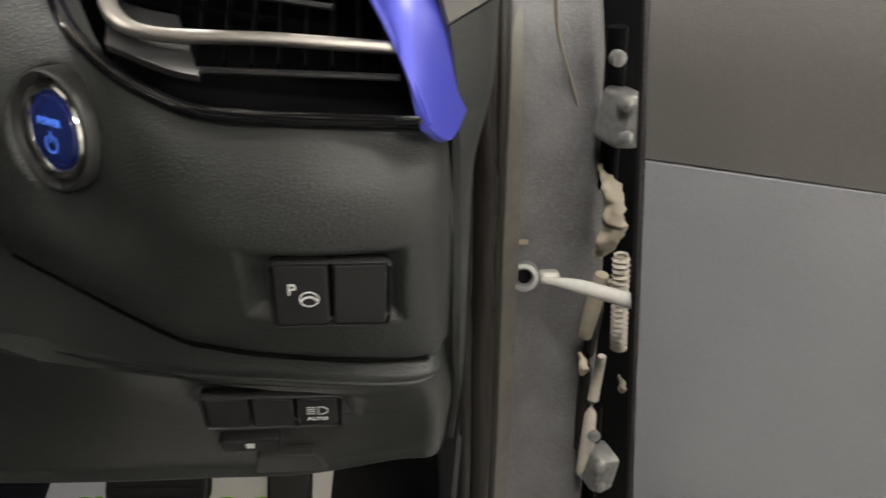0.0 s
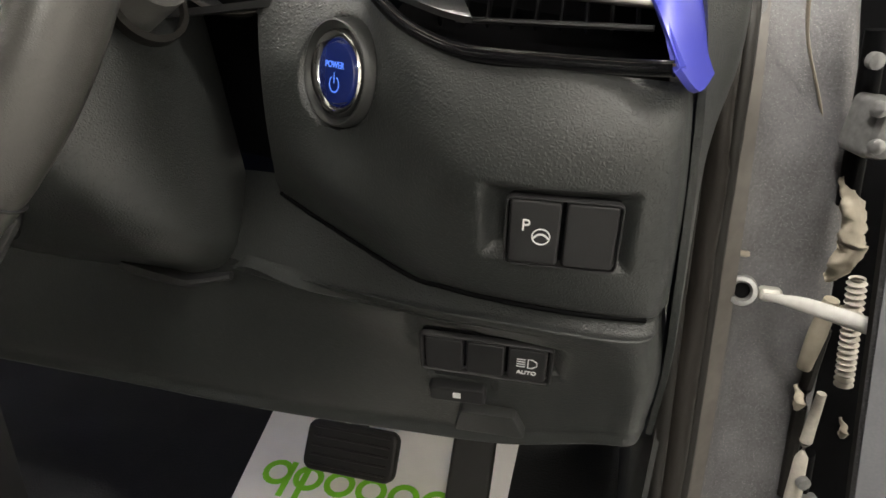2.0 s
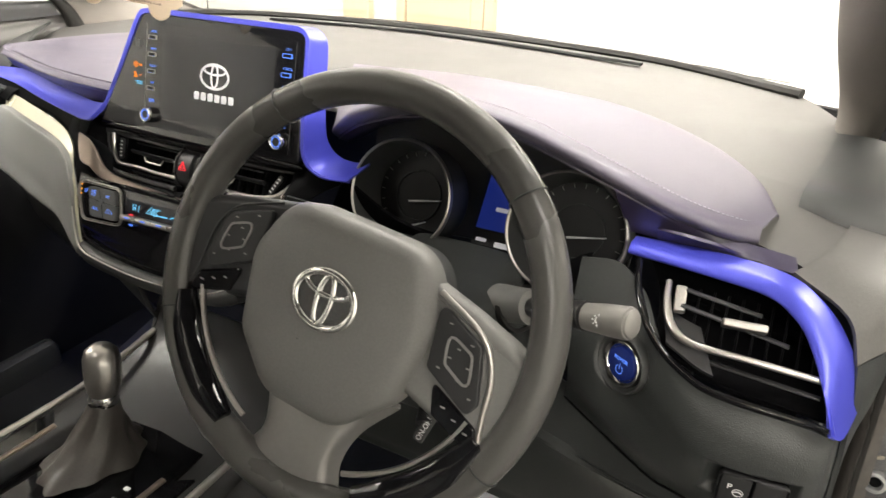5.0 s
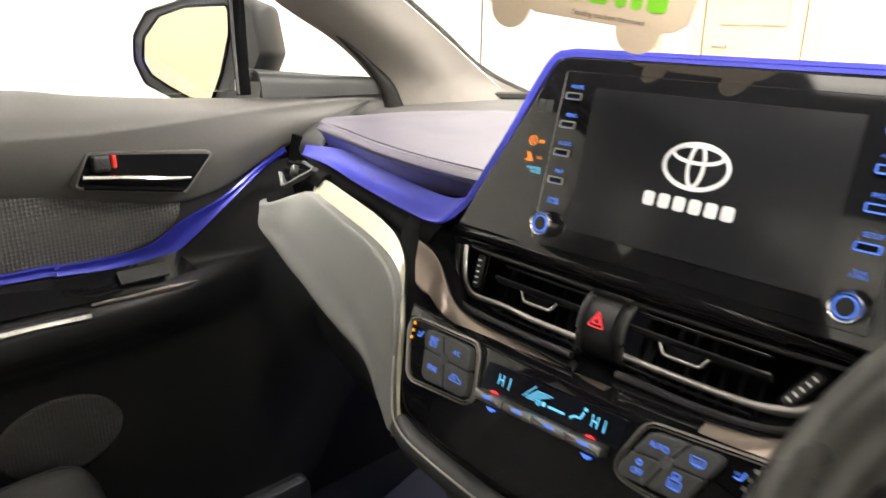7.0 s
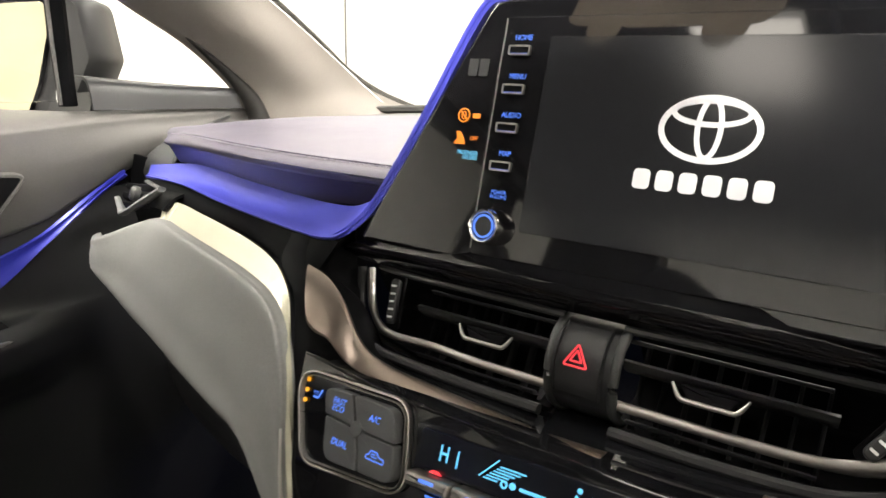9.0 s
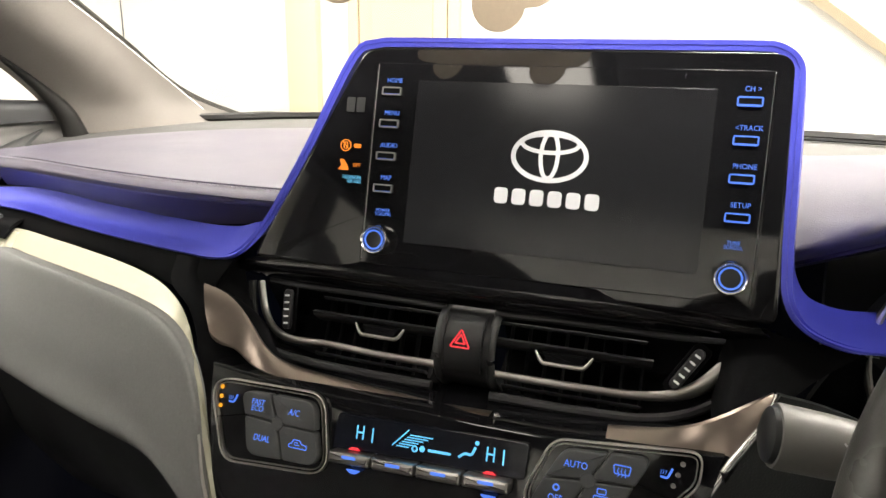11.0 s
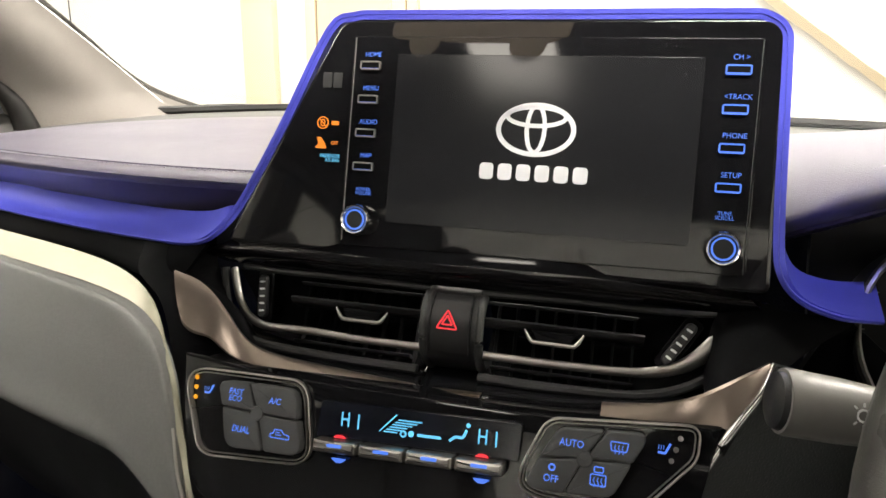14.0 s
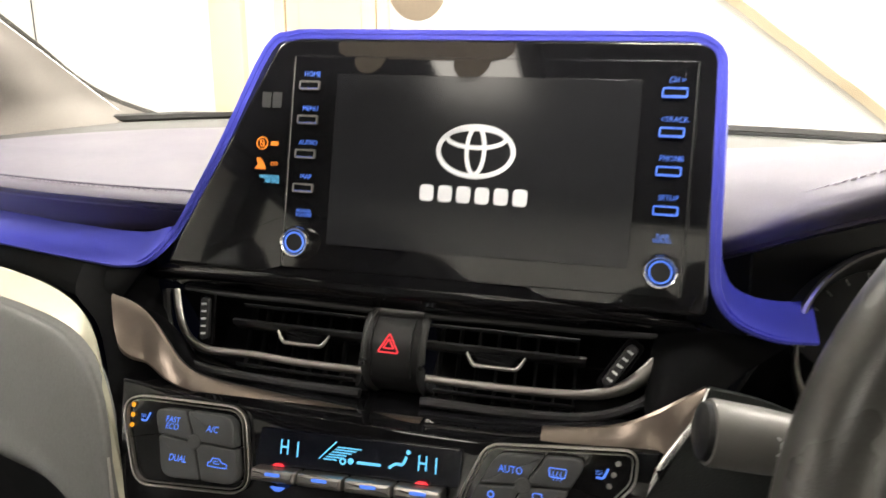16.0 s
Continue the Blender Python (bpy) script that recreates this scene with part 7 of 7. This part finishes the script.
W = plane_m((0.368, -0.178, 0.990), 25, 2, -9)
sw = thing("steering_wheel", tuple(W.translation), "three-spoke leather steering wheel with controls and chrome emblem", "steering wheel")
R = 0.177
ang = np.linspace(0, 2 * math.pi, 97)[:-1]
rim = put(W, np.c_[R * np.cos(ang), R * np.sin(ang) * np.where(np.sin(ang) < -0.9, 0.985, 1), np.zeros(96)])
nrm = tuple(W.to_3x3() @ Vector((0, 0, 1)))
part("rim", Geo().add(*tube(rim, 0.0152, 16, closed=True, flat=1.12, up=nrm)), WHEELHIDE, sw, "smooth black leather rim", sharp=80)
for a in (48, 132, 205, 335):
    d = np.array([math.cos(radians(a)), math.sin(radians(a))])
    tt = np.array([-d[1], d[0]])
    ringp = [(R * d[0] + 0.0156 * math.cos(q) * d[0], R * d[1] + 0.0156 * math.cos(q) * d[1], 0.0175 * math.sin(q)) for q in np.linspace(0, 2 * math.pi, 25)[:-1]]
    part("rim_joint", Geo().add(*tube(put(W, ringp), 0.0008, 6, closed=True)), SWITCH, sw)
for a0, a1 in ((200, 244), (296, 340)):
    pth = put(W, [((R - 0.013) * math.cos(radians(a)), (R - 0.013) * math.sin(radians(a)) * 0.995, 0.007) for a in np.linspace(a0, a1, 18)])
    part("gloss_insert", Geo().add(*tube(pth, [0.010, 0.0165, 0.017, 0.0165, 0.010], 12, flat=0.72, up=nrm)), GLOSS, sw, "piano black rim insert", sharp=60)
for a0, a1 in ((198, 248), (292, 342)):
    pth = put(W, [((R - 0.032) * math.cos(radians(a)), (R - 0.032) * math.sin(radians(a)), 0.006) for a in np.linspace(a0, a1, 18)])
    part("silver_line", Geo().add(*tube(pth, 0.0026, 6, up=nrm)), SATIN, sw, "thin silver rim line", sharp=60)
hub_o = rounded([(-0.068, 0.070), (-0.092, 0.016), (-0.080, -0.056), (-0.036, -0.100), (0.036, -0.100), (0.080, -0.056), (0.092, 0.016), (0.068, 0.070)], [0.045, 0.045, 0.04, 0.045, 0.045, 0.04, 0.045, 0.045], 7)
hub_o = [(x - 0.002, y - 0.004) for x, y in hub_o]
part("airbag_cover", Geo().add(*slab(hub_o, W, 0.036, 0.014, base=-0.014, dome=0.005)), HUB, sw, "grey grained airbag cover", sharp=70)
part("hub_back", Geo().add(*slab(shrink(hub_o, 0.004), W, 0.03, 0.008, base=-0.045)), SMOOTH, sw)
part("hub_boss", Geo().add(*tube(put(W, [(0, 0, -0.03), (0, 0, -0.075)]), 0.045, 20)), SMOOTH, sw)
EM = W @ TX((-0.003, -0.002, 0.0258))
eg = Geo()
for w, h, cy, th in ((0.057, 0.046, 0, 0.0031), (0.043, 0.0175, 0.0125, 0.0024), (0.0135, 0.042, 0, 0.0024)):
    eg.add(*tube(put(EM, [(x, y + cy, 0.002) for x, y in oval(w, h, 44)]), th, 8, closed=True, flat=0.7, up=nrm))
# black plate paints the dark reflections between the ovals
part("emblem_reflection", Geo().add(*slab(oval(0.061, 0.050, 44), EM, 0.0012, 0.0004)), GLOSS, sw, "dark plate standing in for reflections inside the emblem")
part("oval_emblem", eg, EMBLEM, sw, "chrome interlocked ovals emblem", sharp=60)
part("srs_mark", Geo().add(*words("SRS", W @ TX((-0.012, -0.04, 0.0262)), 0.0042, 1, 0, 0.0001)), SMOOTH, sw)
for s in (-1, 1):
    dy = -0.007 * s
    turn = lambda pts: ([(s * x, y + dy) for x, y in pts])[::(-1 if s > 0 else 1)]
    sp = turn([(0.062, 0.054), (0.113, 0.042), (0.150, 0.031), (0.173, 0.020), (0.174, -0.045), (0.158, -0.060), (0.135, -0.047), (0.113, -0.052), (0.07, -0.04)])
    # left spoke and its line take dark materials for the shade on them
    spk = part("spoke", Geo().add(*slab(rounded(sp, 0.009, 4), W, 0.022, 0.007, base=-0.016)), HUB if s > 0 else SWITCH, sw, "grey side spoke" if s > 0 else "side spoke, darkened for shade", sharp=60)
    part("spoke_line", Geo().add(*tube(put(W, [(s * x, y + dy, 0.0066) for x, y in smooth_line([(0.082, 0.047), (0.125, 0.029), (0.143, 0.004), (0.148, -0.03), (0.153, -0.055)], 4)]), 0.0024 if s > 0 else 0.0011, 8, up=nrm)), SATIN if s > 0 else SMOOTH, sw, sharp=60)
    pp = part("control_pad", Geo().add(*slab(rounded(turn([(0.086, 0.040), (0.130, 0.021), (0.142, -0.022), (0.136, -0.034), (0.092, -0.012)]), 0.006, 4), W, 0.005, 0.0015, base=0.0055)), SWITCH, sw, "black control pad")
    part("thumb_ring", Geo().add(*stroke(rounded(turn([(0.101, 0.022), (0.125, 0.012), (0.132, -0.016), (0.106, -0.003)]), 0.006, 4), W, 0.0020, 0.0012, 0.0105, closed=True)), SPOKE, pp)
    for x, y in ((0.100, 0.028), (0.122, 0.019), (0.113, 0.012), (0.108, 0.003), (0.125, 0.001), (0.120, -0.011), (0.134, -0.020), (0.102, -0.008)):
        part("legend", Geo().add(*slab(rrect(0.0034, 0.0013, 0.0004, 2, s * x, y + dy), W, 0.0003, 0.0001, base=0.0105)), SPOKE, pp)
    pk = part("lower_key", Geo().add(*slab(rounded(turn([(0.100, -0.020), (0.146, -0.040), (0.152, -0.062), (0.108, -0.046)]), 0.004, 3), W, 0.008, 0.002, base=0.0)), GLOSS, sw, "gloss black lower key strip")
    for k in range(3):
        part("legend", Geo().add(*slab(rrect(0.0045, 0.0014, 0.0004, 2, s * (0.116 + 0.012 * k), -0.036 - 0.0055 * k + dy), W, 0.0003, 0.0001, base=0.008)), SPOKE, pk)
part("lower_spoke", Geo().add(*sheet([put(W, [(-0.055, -0.17, -0.012), (-0.035, -0.166, 0.0), (0, -0.164, 0.004), (0.035, -0.166, 0.0), (0.055, -0.17, -0.012)]), put(W, [(-0.042, -0.14, -0.014), (-0.03, -0.138, 0.002), (0, -0.136, 0.007), (0.03, -0.138, 0.002), (0.042, -0.14, -0.014)]), put(W, [(-0.05, -0.105, -0.014), (-0.036, -0.104, 0.002), (0, -0.102, 0.008), (0.036, -0.104, 0.002), (0.05, -0.105, -0.014)]), put(W, [(-0.075, -0.07, -0.016), (-0.05, -0.07, -0.002), (0, -0.07, 0.004), (0.05, -0.07, -0.002), (0.075, -0.07, -0.016)])], 4, 4, 0.006)), SPOKE, sw, "satin silver lower spoke")

# ---- footwell, pedals and mats ----
bp_ = thing("brake_pedal", (0.455, 0.25, 0.38), "black ribbed rubber brake pedal", "pedal", "pedals")
PBM = plane_m((0.455, 0.235, 0.402), 35)
part("pedal_pad", Geo().add(*slab(rrect(0.115, 0.06, 0.012, 4), PBM, 0.014, 0.004)), RUBBER, bp_)
for k in range(5):
    part("rib", Geo().add(*block(-0.048, 0.048, -0.022 + 0.011 * k - 0.0015, -0.022 + 0.011 * k + 0.0015, 0.014, 0.016, PBM, 0.0008)), RUBBER, bp_)
part("pedal_arm", Geo().add(*tube([(0.455, 0.25, 0.40), (0.45, 0.32, 0.51), (0.45, 0.36, 0.68)], 0.012, 8)), SWITCH, bp_)
ap_ = thing("accelerator_pedal", (0.60, 0.26, 0.36), "black hanging accelerator pedal", "pedal", "pedals")
part("pedal_pad", Geo().add(*slab(rrect(0.05, 0.16, 0.01, 4), plane_m((0.60, 0.26, 0.42), 35), 0.014, 0.004)), RUBBER, ap_)
part("pedal_arm", Geo().add(*tube([(0.60, 0.31, 0.47), (0.60, 0.36, 0.56), (0.60, 0.38, 0.66)], 0.01, 8)), SWITCH, ap_)


def paper_mat(name, corners, z0, slope, label, mat=PAPER):
    m = thing(name, (*np.mean(corners, 0), z0), label, "paper mat", "paper floor mats")
    o = rounded(corners, 0.04, 5)
    area = sum(o[k][0] * o[(k + 1) % len(o)][1] - o[(k + 1) % len(o)][0] * o[k][1] for k in range(len(o)))
    if area < 0:
        o = o[::-1]
    tilt = Matrix.Translation((0, 0, z0)) @ Matrix(((1, 0, 0, 0), (0, 1, 0, 0), (0, slope, 1, 0), (0, 0, 0, 1)))
    part("sheet", Geo().add(*slab(o, tilt, 0.002, 0.0006)), mat, m)
    return m, tilt


pm1, tl = paper_mat("paper_mat", [(0.285, 0.40), (0.64, 0.40), (0.645, -0.05), (0.34, -0.05)], 0.312, 0.12, "white printed paper floor mat on the driver's floor")
for k in range(7):
    part("print_shape", Geo().add(*stroke(arc(0.35 + 0.042 * k, 0.235, 0.016, 0, 360, 16)[:-1], tl, 0.008, 0.0004, 0.0021, closed=True)), GREEN, pm1, "green printed shape")
for x0 in (0.366, 0.387):
    part("print_shape", Geo().add(*stroke([(x0, 0.255), (x0, 0.20)], tl, 0.008, 0.0004, 0.0021)), GREEN, pm1, "green printed shape")
pm2, tl2 = paper_mat("paper_mat", [(-0.62, 0.40), (-0.44, 0.44), (-0.30, 0.02), (-0.55, -0.1)], 0.31, 0.12, "creased paper floor mat on the passenger's floor, greyed for shade", SHADEPAPER)
for k in range(3):
    part("print_shape", Geo().add(*slab(rrect(0.03, 0.035, 0.008, 3, -0.47 + 0.03 * k, 0.08 + 0.06 * k), tl2, 0.0004, 0.0001, base=0.002)), GREEN, pm2, "faded printed shape")

# blue footwell lamps under the dash
for i, (place, turn, watts) in enumerate((((-0.60, 0.24, 0.72), (20, -35, 0), 0.24), ((0.30, 0.16, 0.60), (25, 10, 0), 0.035))):
    fw = thing("footwell_lamp", place, "small blue ambient lamp, lit, under the trim", "ambient lamp", "blue ambient lamps")
    part("lens", Geo().add(*slab(rrect(0.03, 0.014, 0.003, 3), pose(*place, 180 + turn[0], turn[1]), 0.003, 0.001, base=-0.0035)), GLOWBLUE, fw, "glowing blue lens")
    area_lamp("footwell_lamp_light", (place[0], place[1], place[2] - 0.004), (0.03, 0.014), watts, (0.06, 0.16, 1.0), turn)

# ---- centre console and selector ----
cc = thing("centre_console", (0.0, -0.35, 0.31), "black centre console with gloss trim between the seats", "centre console")
con = []
for y, z in ((-0.95, 0.66), (-0.6, 0.665), (-0.35, 0.64), (-0.15, 0.63), (0.0, 0.66), (0.05, 0.72)):
    con.append([(-0.16, y, 0.31), (-0.155, y, z - 0.03), (-0.14, y, z), (0, y, z + 0.002), (0.14, y, z), (0.155, y, z - 0.03), (0.16, y, 0.31)])
part("body", Geo().add(*sheet(con, 3, 4, 0.006)), SWITCH, cc, sharp=50)
part("gloss_panel", Geo().add(*slab(rrect(0.17, 0.32, 0.02, 5, 0, 0), Matrix.Translation((0, -0.25, 0.637)) @ Matrix.Rotation(radians(-3), 4, "X"), 0.006, 0.002)), GLOSS, cc, "piano black selector panel")
part("side_rail", Geo().add(*tube(smooth_line([(-0.150, -0.7, 0.668), (-0.148, -0.35, 0.664), (-0.143, -0.12, 0.660), (-0.15, 0.03, 0.675)], 5), 0.006, 8, flat=0.7)), SATIN, cc, "satin silver console rail", sharp=60)
part("side_rail", Geo().add(*tube(smooth_line([(0.150, -0.7, 0.668), (0.148, -0.35, 0.664), (0.143, -0.12, 0.660), (0.15, 0.03, 0.675)], 5), 0.006, 8, flat=0.7)), SATIN, cc, "satin silver console rail", sharp=60)
part("inlay", Geo().add(*sheet([[(-0.135, -0.7, 0.670), (-0.133, -0.4, 0.667), (-0.128, -0.17, 0.662)], [(-0.104, -0.7, 0.672), (-0.103, -0.4, 0.669), (-0.100, -0.19, 0.663)]], 5, 3, 0.004, flip=True)), GLOSS, cc, "piano black console inlay")
part("inlay", Geo().add(*sheet([[(0.104, -0.7, 0.672), (0.103, -0.4, 0.669), (0.100, -0.19, 0.663)], [(0.135, -0.7, 0.670), (0.133, -0.4, 0.667), (0.128, -0.17, 0.662)]], 5, 3, 0.004, flip=True)), GLOSS, cc, "piano black console inlay")
for x0 in (-0.098, 0.098):
    part("inner_rail", Geo().add(*tube(smooth_line([(x0, -0.7, 0.673), (x0, -0.4, 0.670), (x0, -0.19, 0.664)], 5), 0.0045, 8, flat=0.6)), BRONZE, cc, "smoked bronze console rail", sharp=60)
mk = Geo()
for k in range(4):
    mk.add(*slab(rrect(0.008, 0.006, 0.001, 2, 0.055, -0.21 - 0.02 * k), Matrix.Translation((0, 0, 0.646)), 0.0004, 0.0001))
part("gate_marks", mk, WHITEPRINT, cc)
part("key_pad", Geo().add(*slab(rrect(0.06, 0.05, 0.006, 3, -0.02, -0.37), Matrix.Translation((0, 0, 0.646)), 0.006, 0.002)), SWITCH, cc)
gs = thing("gear_selector", (-0.02, -0.2, 0.64), "gear selector with a satin chrome knob and leather boot", "gear selector")
bv, bf_ = lathe([(0.060, -0.004), (0.053, 0.006), (0.045, 0.014), (0.039, 0.024), (0.032, 0.038), (0.0265, 0.05), (0.0225, 0.062), (0.0195, 0.072)], Matrix(), 40)
for k_, p in enumerate(bv):
    an, lift = math.atan2(p[1], p[0]), max(p[2], 0) / 0.072
    f_ = 1 + (0.06 * math.sin(4 * an + 5 * lift) + 0.05 * math.sin(9 * an - 7 * lift)) * (1 - lift) ** 0.6 * 1.3
    bv[k_] = (p[0] * f_ * 0.78, p[1] * f_ * (1.0 + 0.25 * (1 - lift)) - 0.016 * (1 - lift), p[2])
part("boot", Geo().add(put(pose(-0.025, -0.175, 0.643, -10), bv), bf_), BOOT, gs, "worn dark leather boot", sharp=70)
part("collar", Geo().add(*lathe([(0.0175, 0.07), (0.0185, 0.076), (0.0165, 0.084)], pose(-0.025, -0.175, 0.643, -10), 20)), CHROME, gs)
part("knob", Geo().add(*lathe([(0.0155, 0.080), (0.0185, 0.087), (0.0208, 0.098), (0.0220, 0.114), (0.0222, 0.130), (0.0195, 0.142), (0.012, 0.149), (0.0, 0.151)], pose(-0.025, -0.175, 0.643, -10), 24)), SATIN, gs, "satin chrome knob", sharp=80)

# ---- seats ----


def seat(x0, name, label, fwd=0.0):
    st = thing(name, (x0, -0.75, 0.31), label, "car seat", "front seats")
    cu = []
    for y, z, w in ((-0.92, 0.56, 0.25), (-0.75, 0.555, 0.26), (-0.5, 0.585, 0.26), (-0.36, 0.60, 0.255), (-0.31, 0.575, 0.25), (-0.30, 0.50, 0.245)):
        cu.append([(x0 - w, y, z - 0.06), (x0 - w + 0.02, y, z + 0.03), (x0 - w + 0.09, y, z + 0.012), (x0, y, z), (x0 + w - 0.09, y, z + 0.012), (x0 + w - 0.02, y, z + 0.03), (x0 + w, y, z - 0.06)])
    part("cushion", Geo().add(*sheet(cu, 4, 5, 0.08)), SEAT, st, "black leather cushion", sharp=70)
    part("seat_base", Geo().add(*block(x0 - 0.22, x0 + 0.22, -0.88, -0.34, 0.305, 0.47, r=0.03)), SMOOTH, st)
    bk = []
    for z, y, w in ((0.58, -0.90, 0.25), (0.8, -0.95, 0.26), (1.0, -1.0, 0.25), (1.12, -1.03, 0.2), (1.15, -1.05, 0.16)):
        bk.append([(x0 - w, y - 0.03, z), (x0 - w + 0.02, y + 0.05, z), (x0 - w + 0.09, y + 0.01, z), (x0, y, z), (x0 + w - 0.09, y + 0.01, z), (x0 + w - 0.02, y + 0.05, z), (x0 + w, y - 0.03, z)])
    part("backrest", Geo().add(*sheet(bk, 4, 5, 0.09)), SEAT, st, "black leather backrest", sharp=70)
    part("headrest", Geo().add(*slab(rounded([(-0.125, -0.08), (0.125, -0.08), (0.11, 0.09), (-0.11, 0.09)], 0.035, 6), plane_m((x0, -1.07, 1.215), -6), 0.09, 0.03)), SEAT, st, "black leather headrest", sharp=70)
    for dx in (-0.05, 0.05):
        part("headrest_post", Geo().add(*tube([(x0 + dx, -1.07, 1.10), (x0 + dx, -1.085, 1.2)], 0.006, 8)), CHROME, st)
    st.location.y += fwd
    return st


seat(-0.40, "front_seat", "black leather passenger seat with headrest", 0.12)
seat(0.375, "front_seat", "black leather driver's seat with headrest")
rb_ = thing("rear_bench", (0, -1.9, 0.31), "black rear bench seat with headrests", "rear seat")
part("cushion", Geo().add(*block(-0.62, 0.62, -1.95, -1.5, 0.33, 0.58, r=0.04)), SEAT, rb_)
part("backrest", Geo().add(*slab(rrect(1.24, 0.56, 0.05, 5), plane_m((0, -1.98, 0.8), -12), 0.12, 0.03)), SEAT, rb_)
for x in (-0.4, 0.4):
    part("headrest", Geo().add(*slab(rrect(0.24, 0.13, 0.03, 5), plane_m((x, -2.05, 1.13), -12), 0.08, 0.025)), SEAT, rb_)

# ---- roof lamp, mirror and hanging tag ----
dl = thing("dome_lamp", (-0.10, -0.56, 1.465), "lit interior lamp set in the headlining", "interior lamp")
part("lamp_housing", Geo().add(*slab(rrect(0.19, 0.26, 0.02, 5), pose(-0.10, -0.56, 1.488, 180), 0.022, 0.005)), LINING, dl)
part("lens", Geo().add(*slab(rrect(0.13, 0.20, 0.012, 5), pose(-0.10, -0.56, 1.4658, 180), 0.005, 0.002)), DOMEGLOW, dl, "glowing lamp lens")
mi = thing("interior_mirror", (0.0, -0.02, 1.34), "black interior mirror on its stem", "mirror")
part("mirror_body", Geo().add(*slab(rrect(0.22, 0.06, 0.02, 5), plane_m((0.0, -0.02, 1.35), 8), 0.02, 0.006, base=-0.02)), SWITCH, mi)
part("mirror_glass", Geo().add(*slab(rrect(0.21, 0.05, 0.016, 5), plane_m((0.0, -0.02, 1.35), 8), 0.002, 0.0005)), MIRRORGLASS, mi)
part("stem", Geo().add(*tube([(0.0, -0.0, 1.355), (0.0, 0.03, 1.38), (0.0, 0.06, 1.42)], 0.008, 8)), SWITCH, mi)

tg_ = thing("hanging_tag", (-0.016, -0.036, 1.165), "tan card air freshener shaped like a car, with green print", "air freshener")
TG = plane_m((-0.016, -0.036, 1.173), 0, 14, -8) @ Matrix.Scale(0.85, 4)
body = [(-0.088, 0.022), (-0.085, 0.016), (-0.078, 0.013)] + arc(-0.048, 0.012, 0.016, 180, 360, 10)[0:] + [(-0.028, 0.010), (0.03, 0.010)] + arc(0.05, 0.010, 0.016, 180, 360, 10) + [(0.074, 0.012), (0.082, 0.018), (0.084, 0.035), (0.078, 0.052), (0.05, 0.062), (0.03, 0.092), (-0.04, 0.095), (-0.062, 0.066), (-0.086, 0.055)]
part("card", Geo().add(*slab(body, TG, 0.0014, 0.0004)), CARD, tg_)
for k, (x, w, h) in enumerate(((-0.022, 0.012, 0.02), (-0.008, 0.005, 0.02), (0.002, 0.008, 0.018), (0.018, 0.014, 0.018), (0.034, 0.008, 0.028), (0.045, 0.008, 0.028), (0.059, 0.014, 0.018))):
    part("print_shape", Geo().add(*slab(rrect(w, h, 0.003, 3, x, 0.031 + (h - 0.018) / 2), TG, 0.0003, 0.0001, base=0.0014)), GREEN, tg_, "plain green printed shape")
part("small_print", Geo().add(*words("Standing out from the crowd", TG @ TX((0.027, 0.0145, 0.0014)), 0.0036, 0.85, 0, 0.0001)), BROWNINK, tg_, "small brown printed words")
part("cord", Geo().add(*tube([(-0.012, -0.036, 1.252), (-0.008, -0.032, 1.31), (-0.001, -0.002, 1.36)], 0.0008, 5)), WHITEPRINT, tg_)
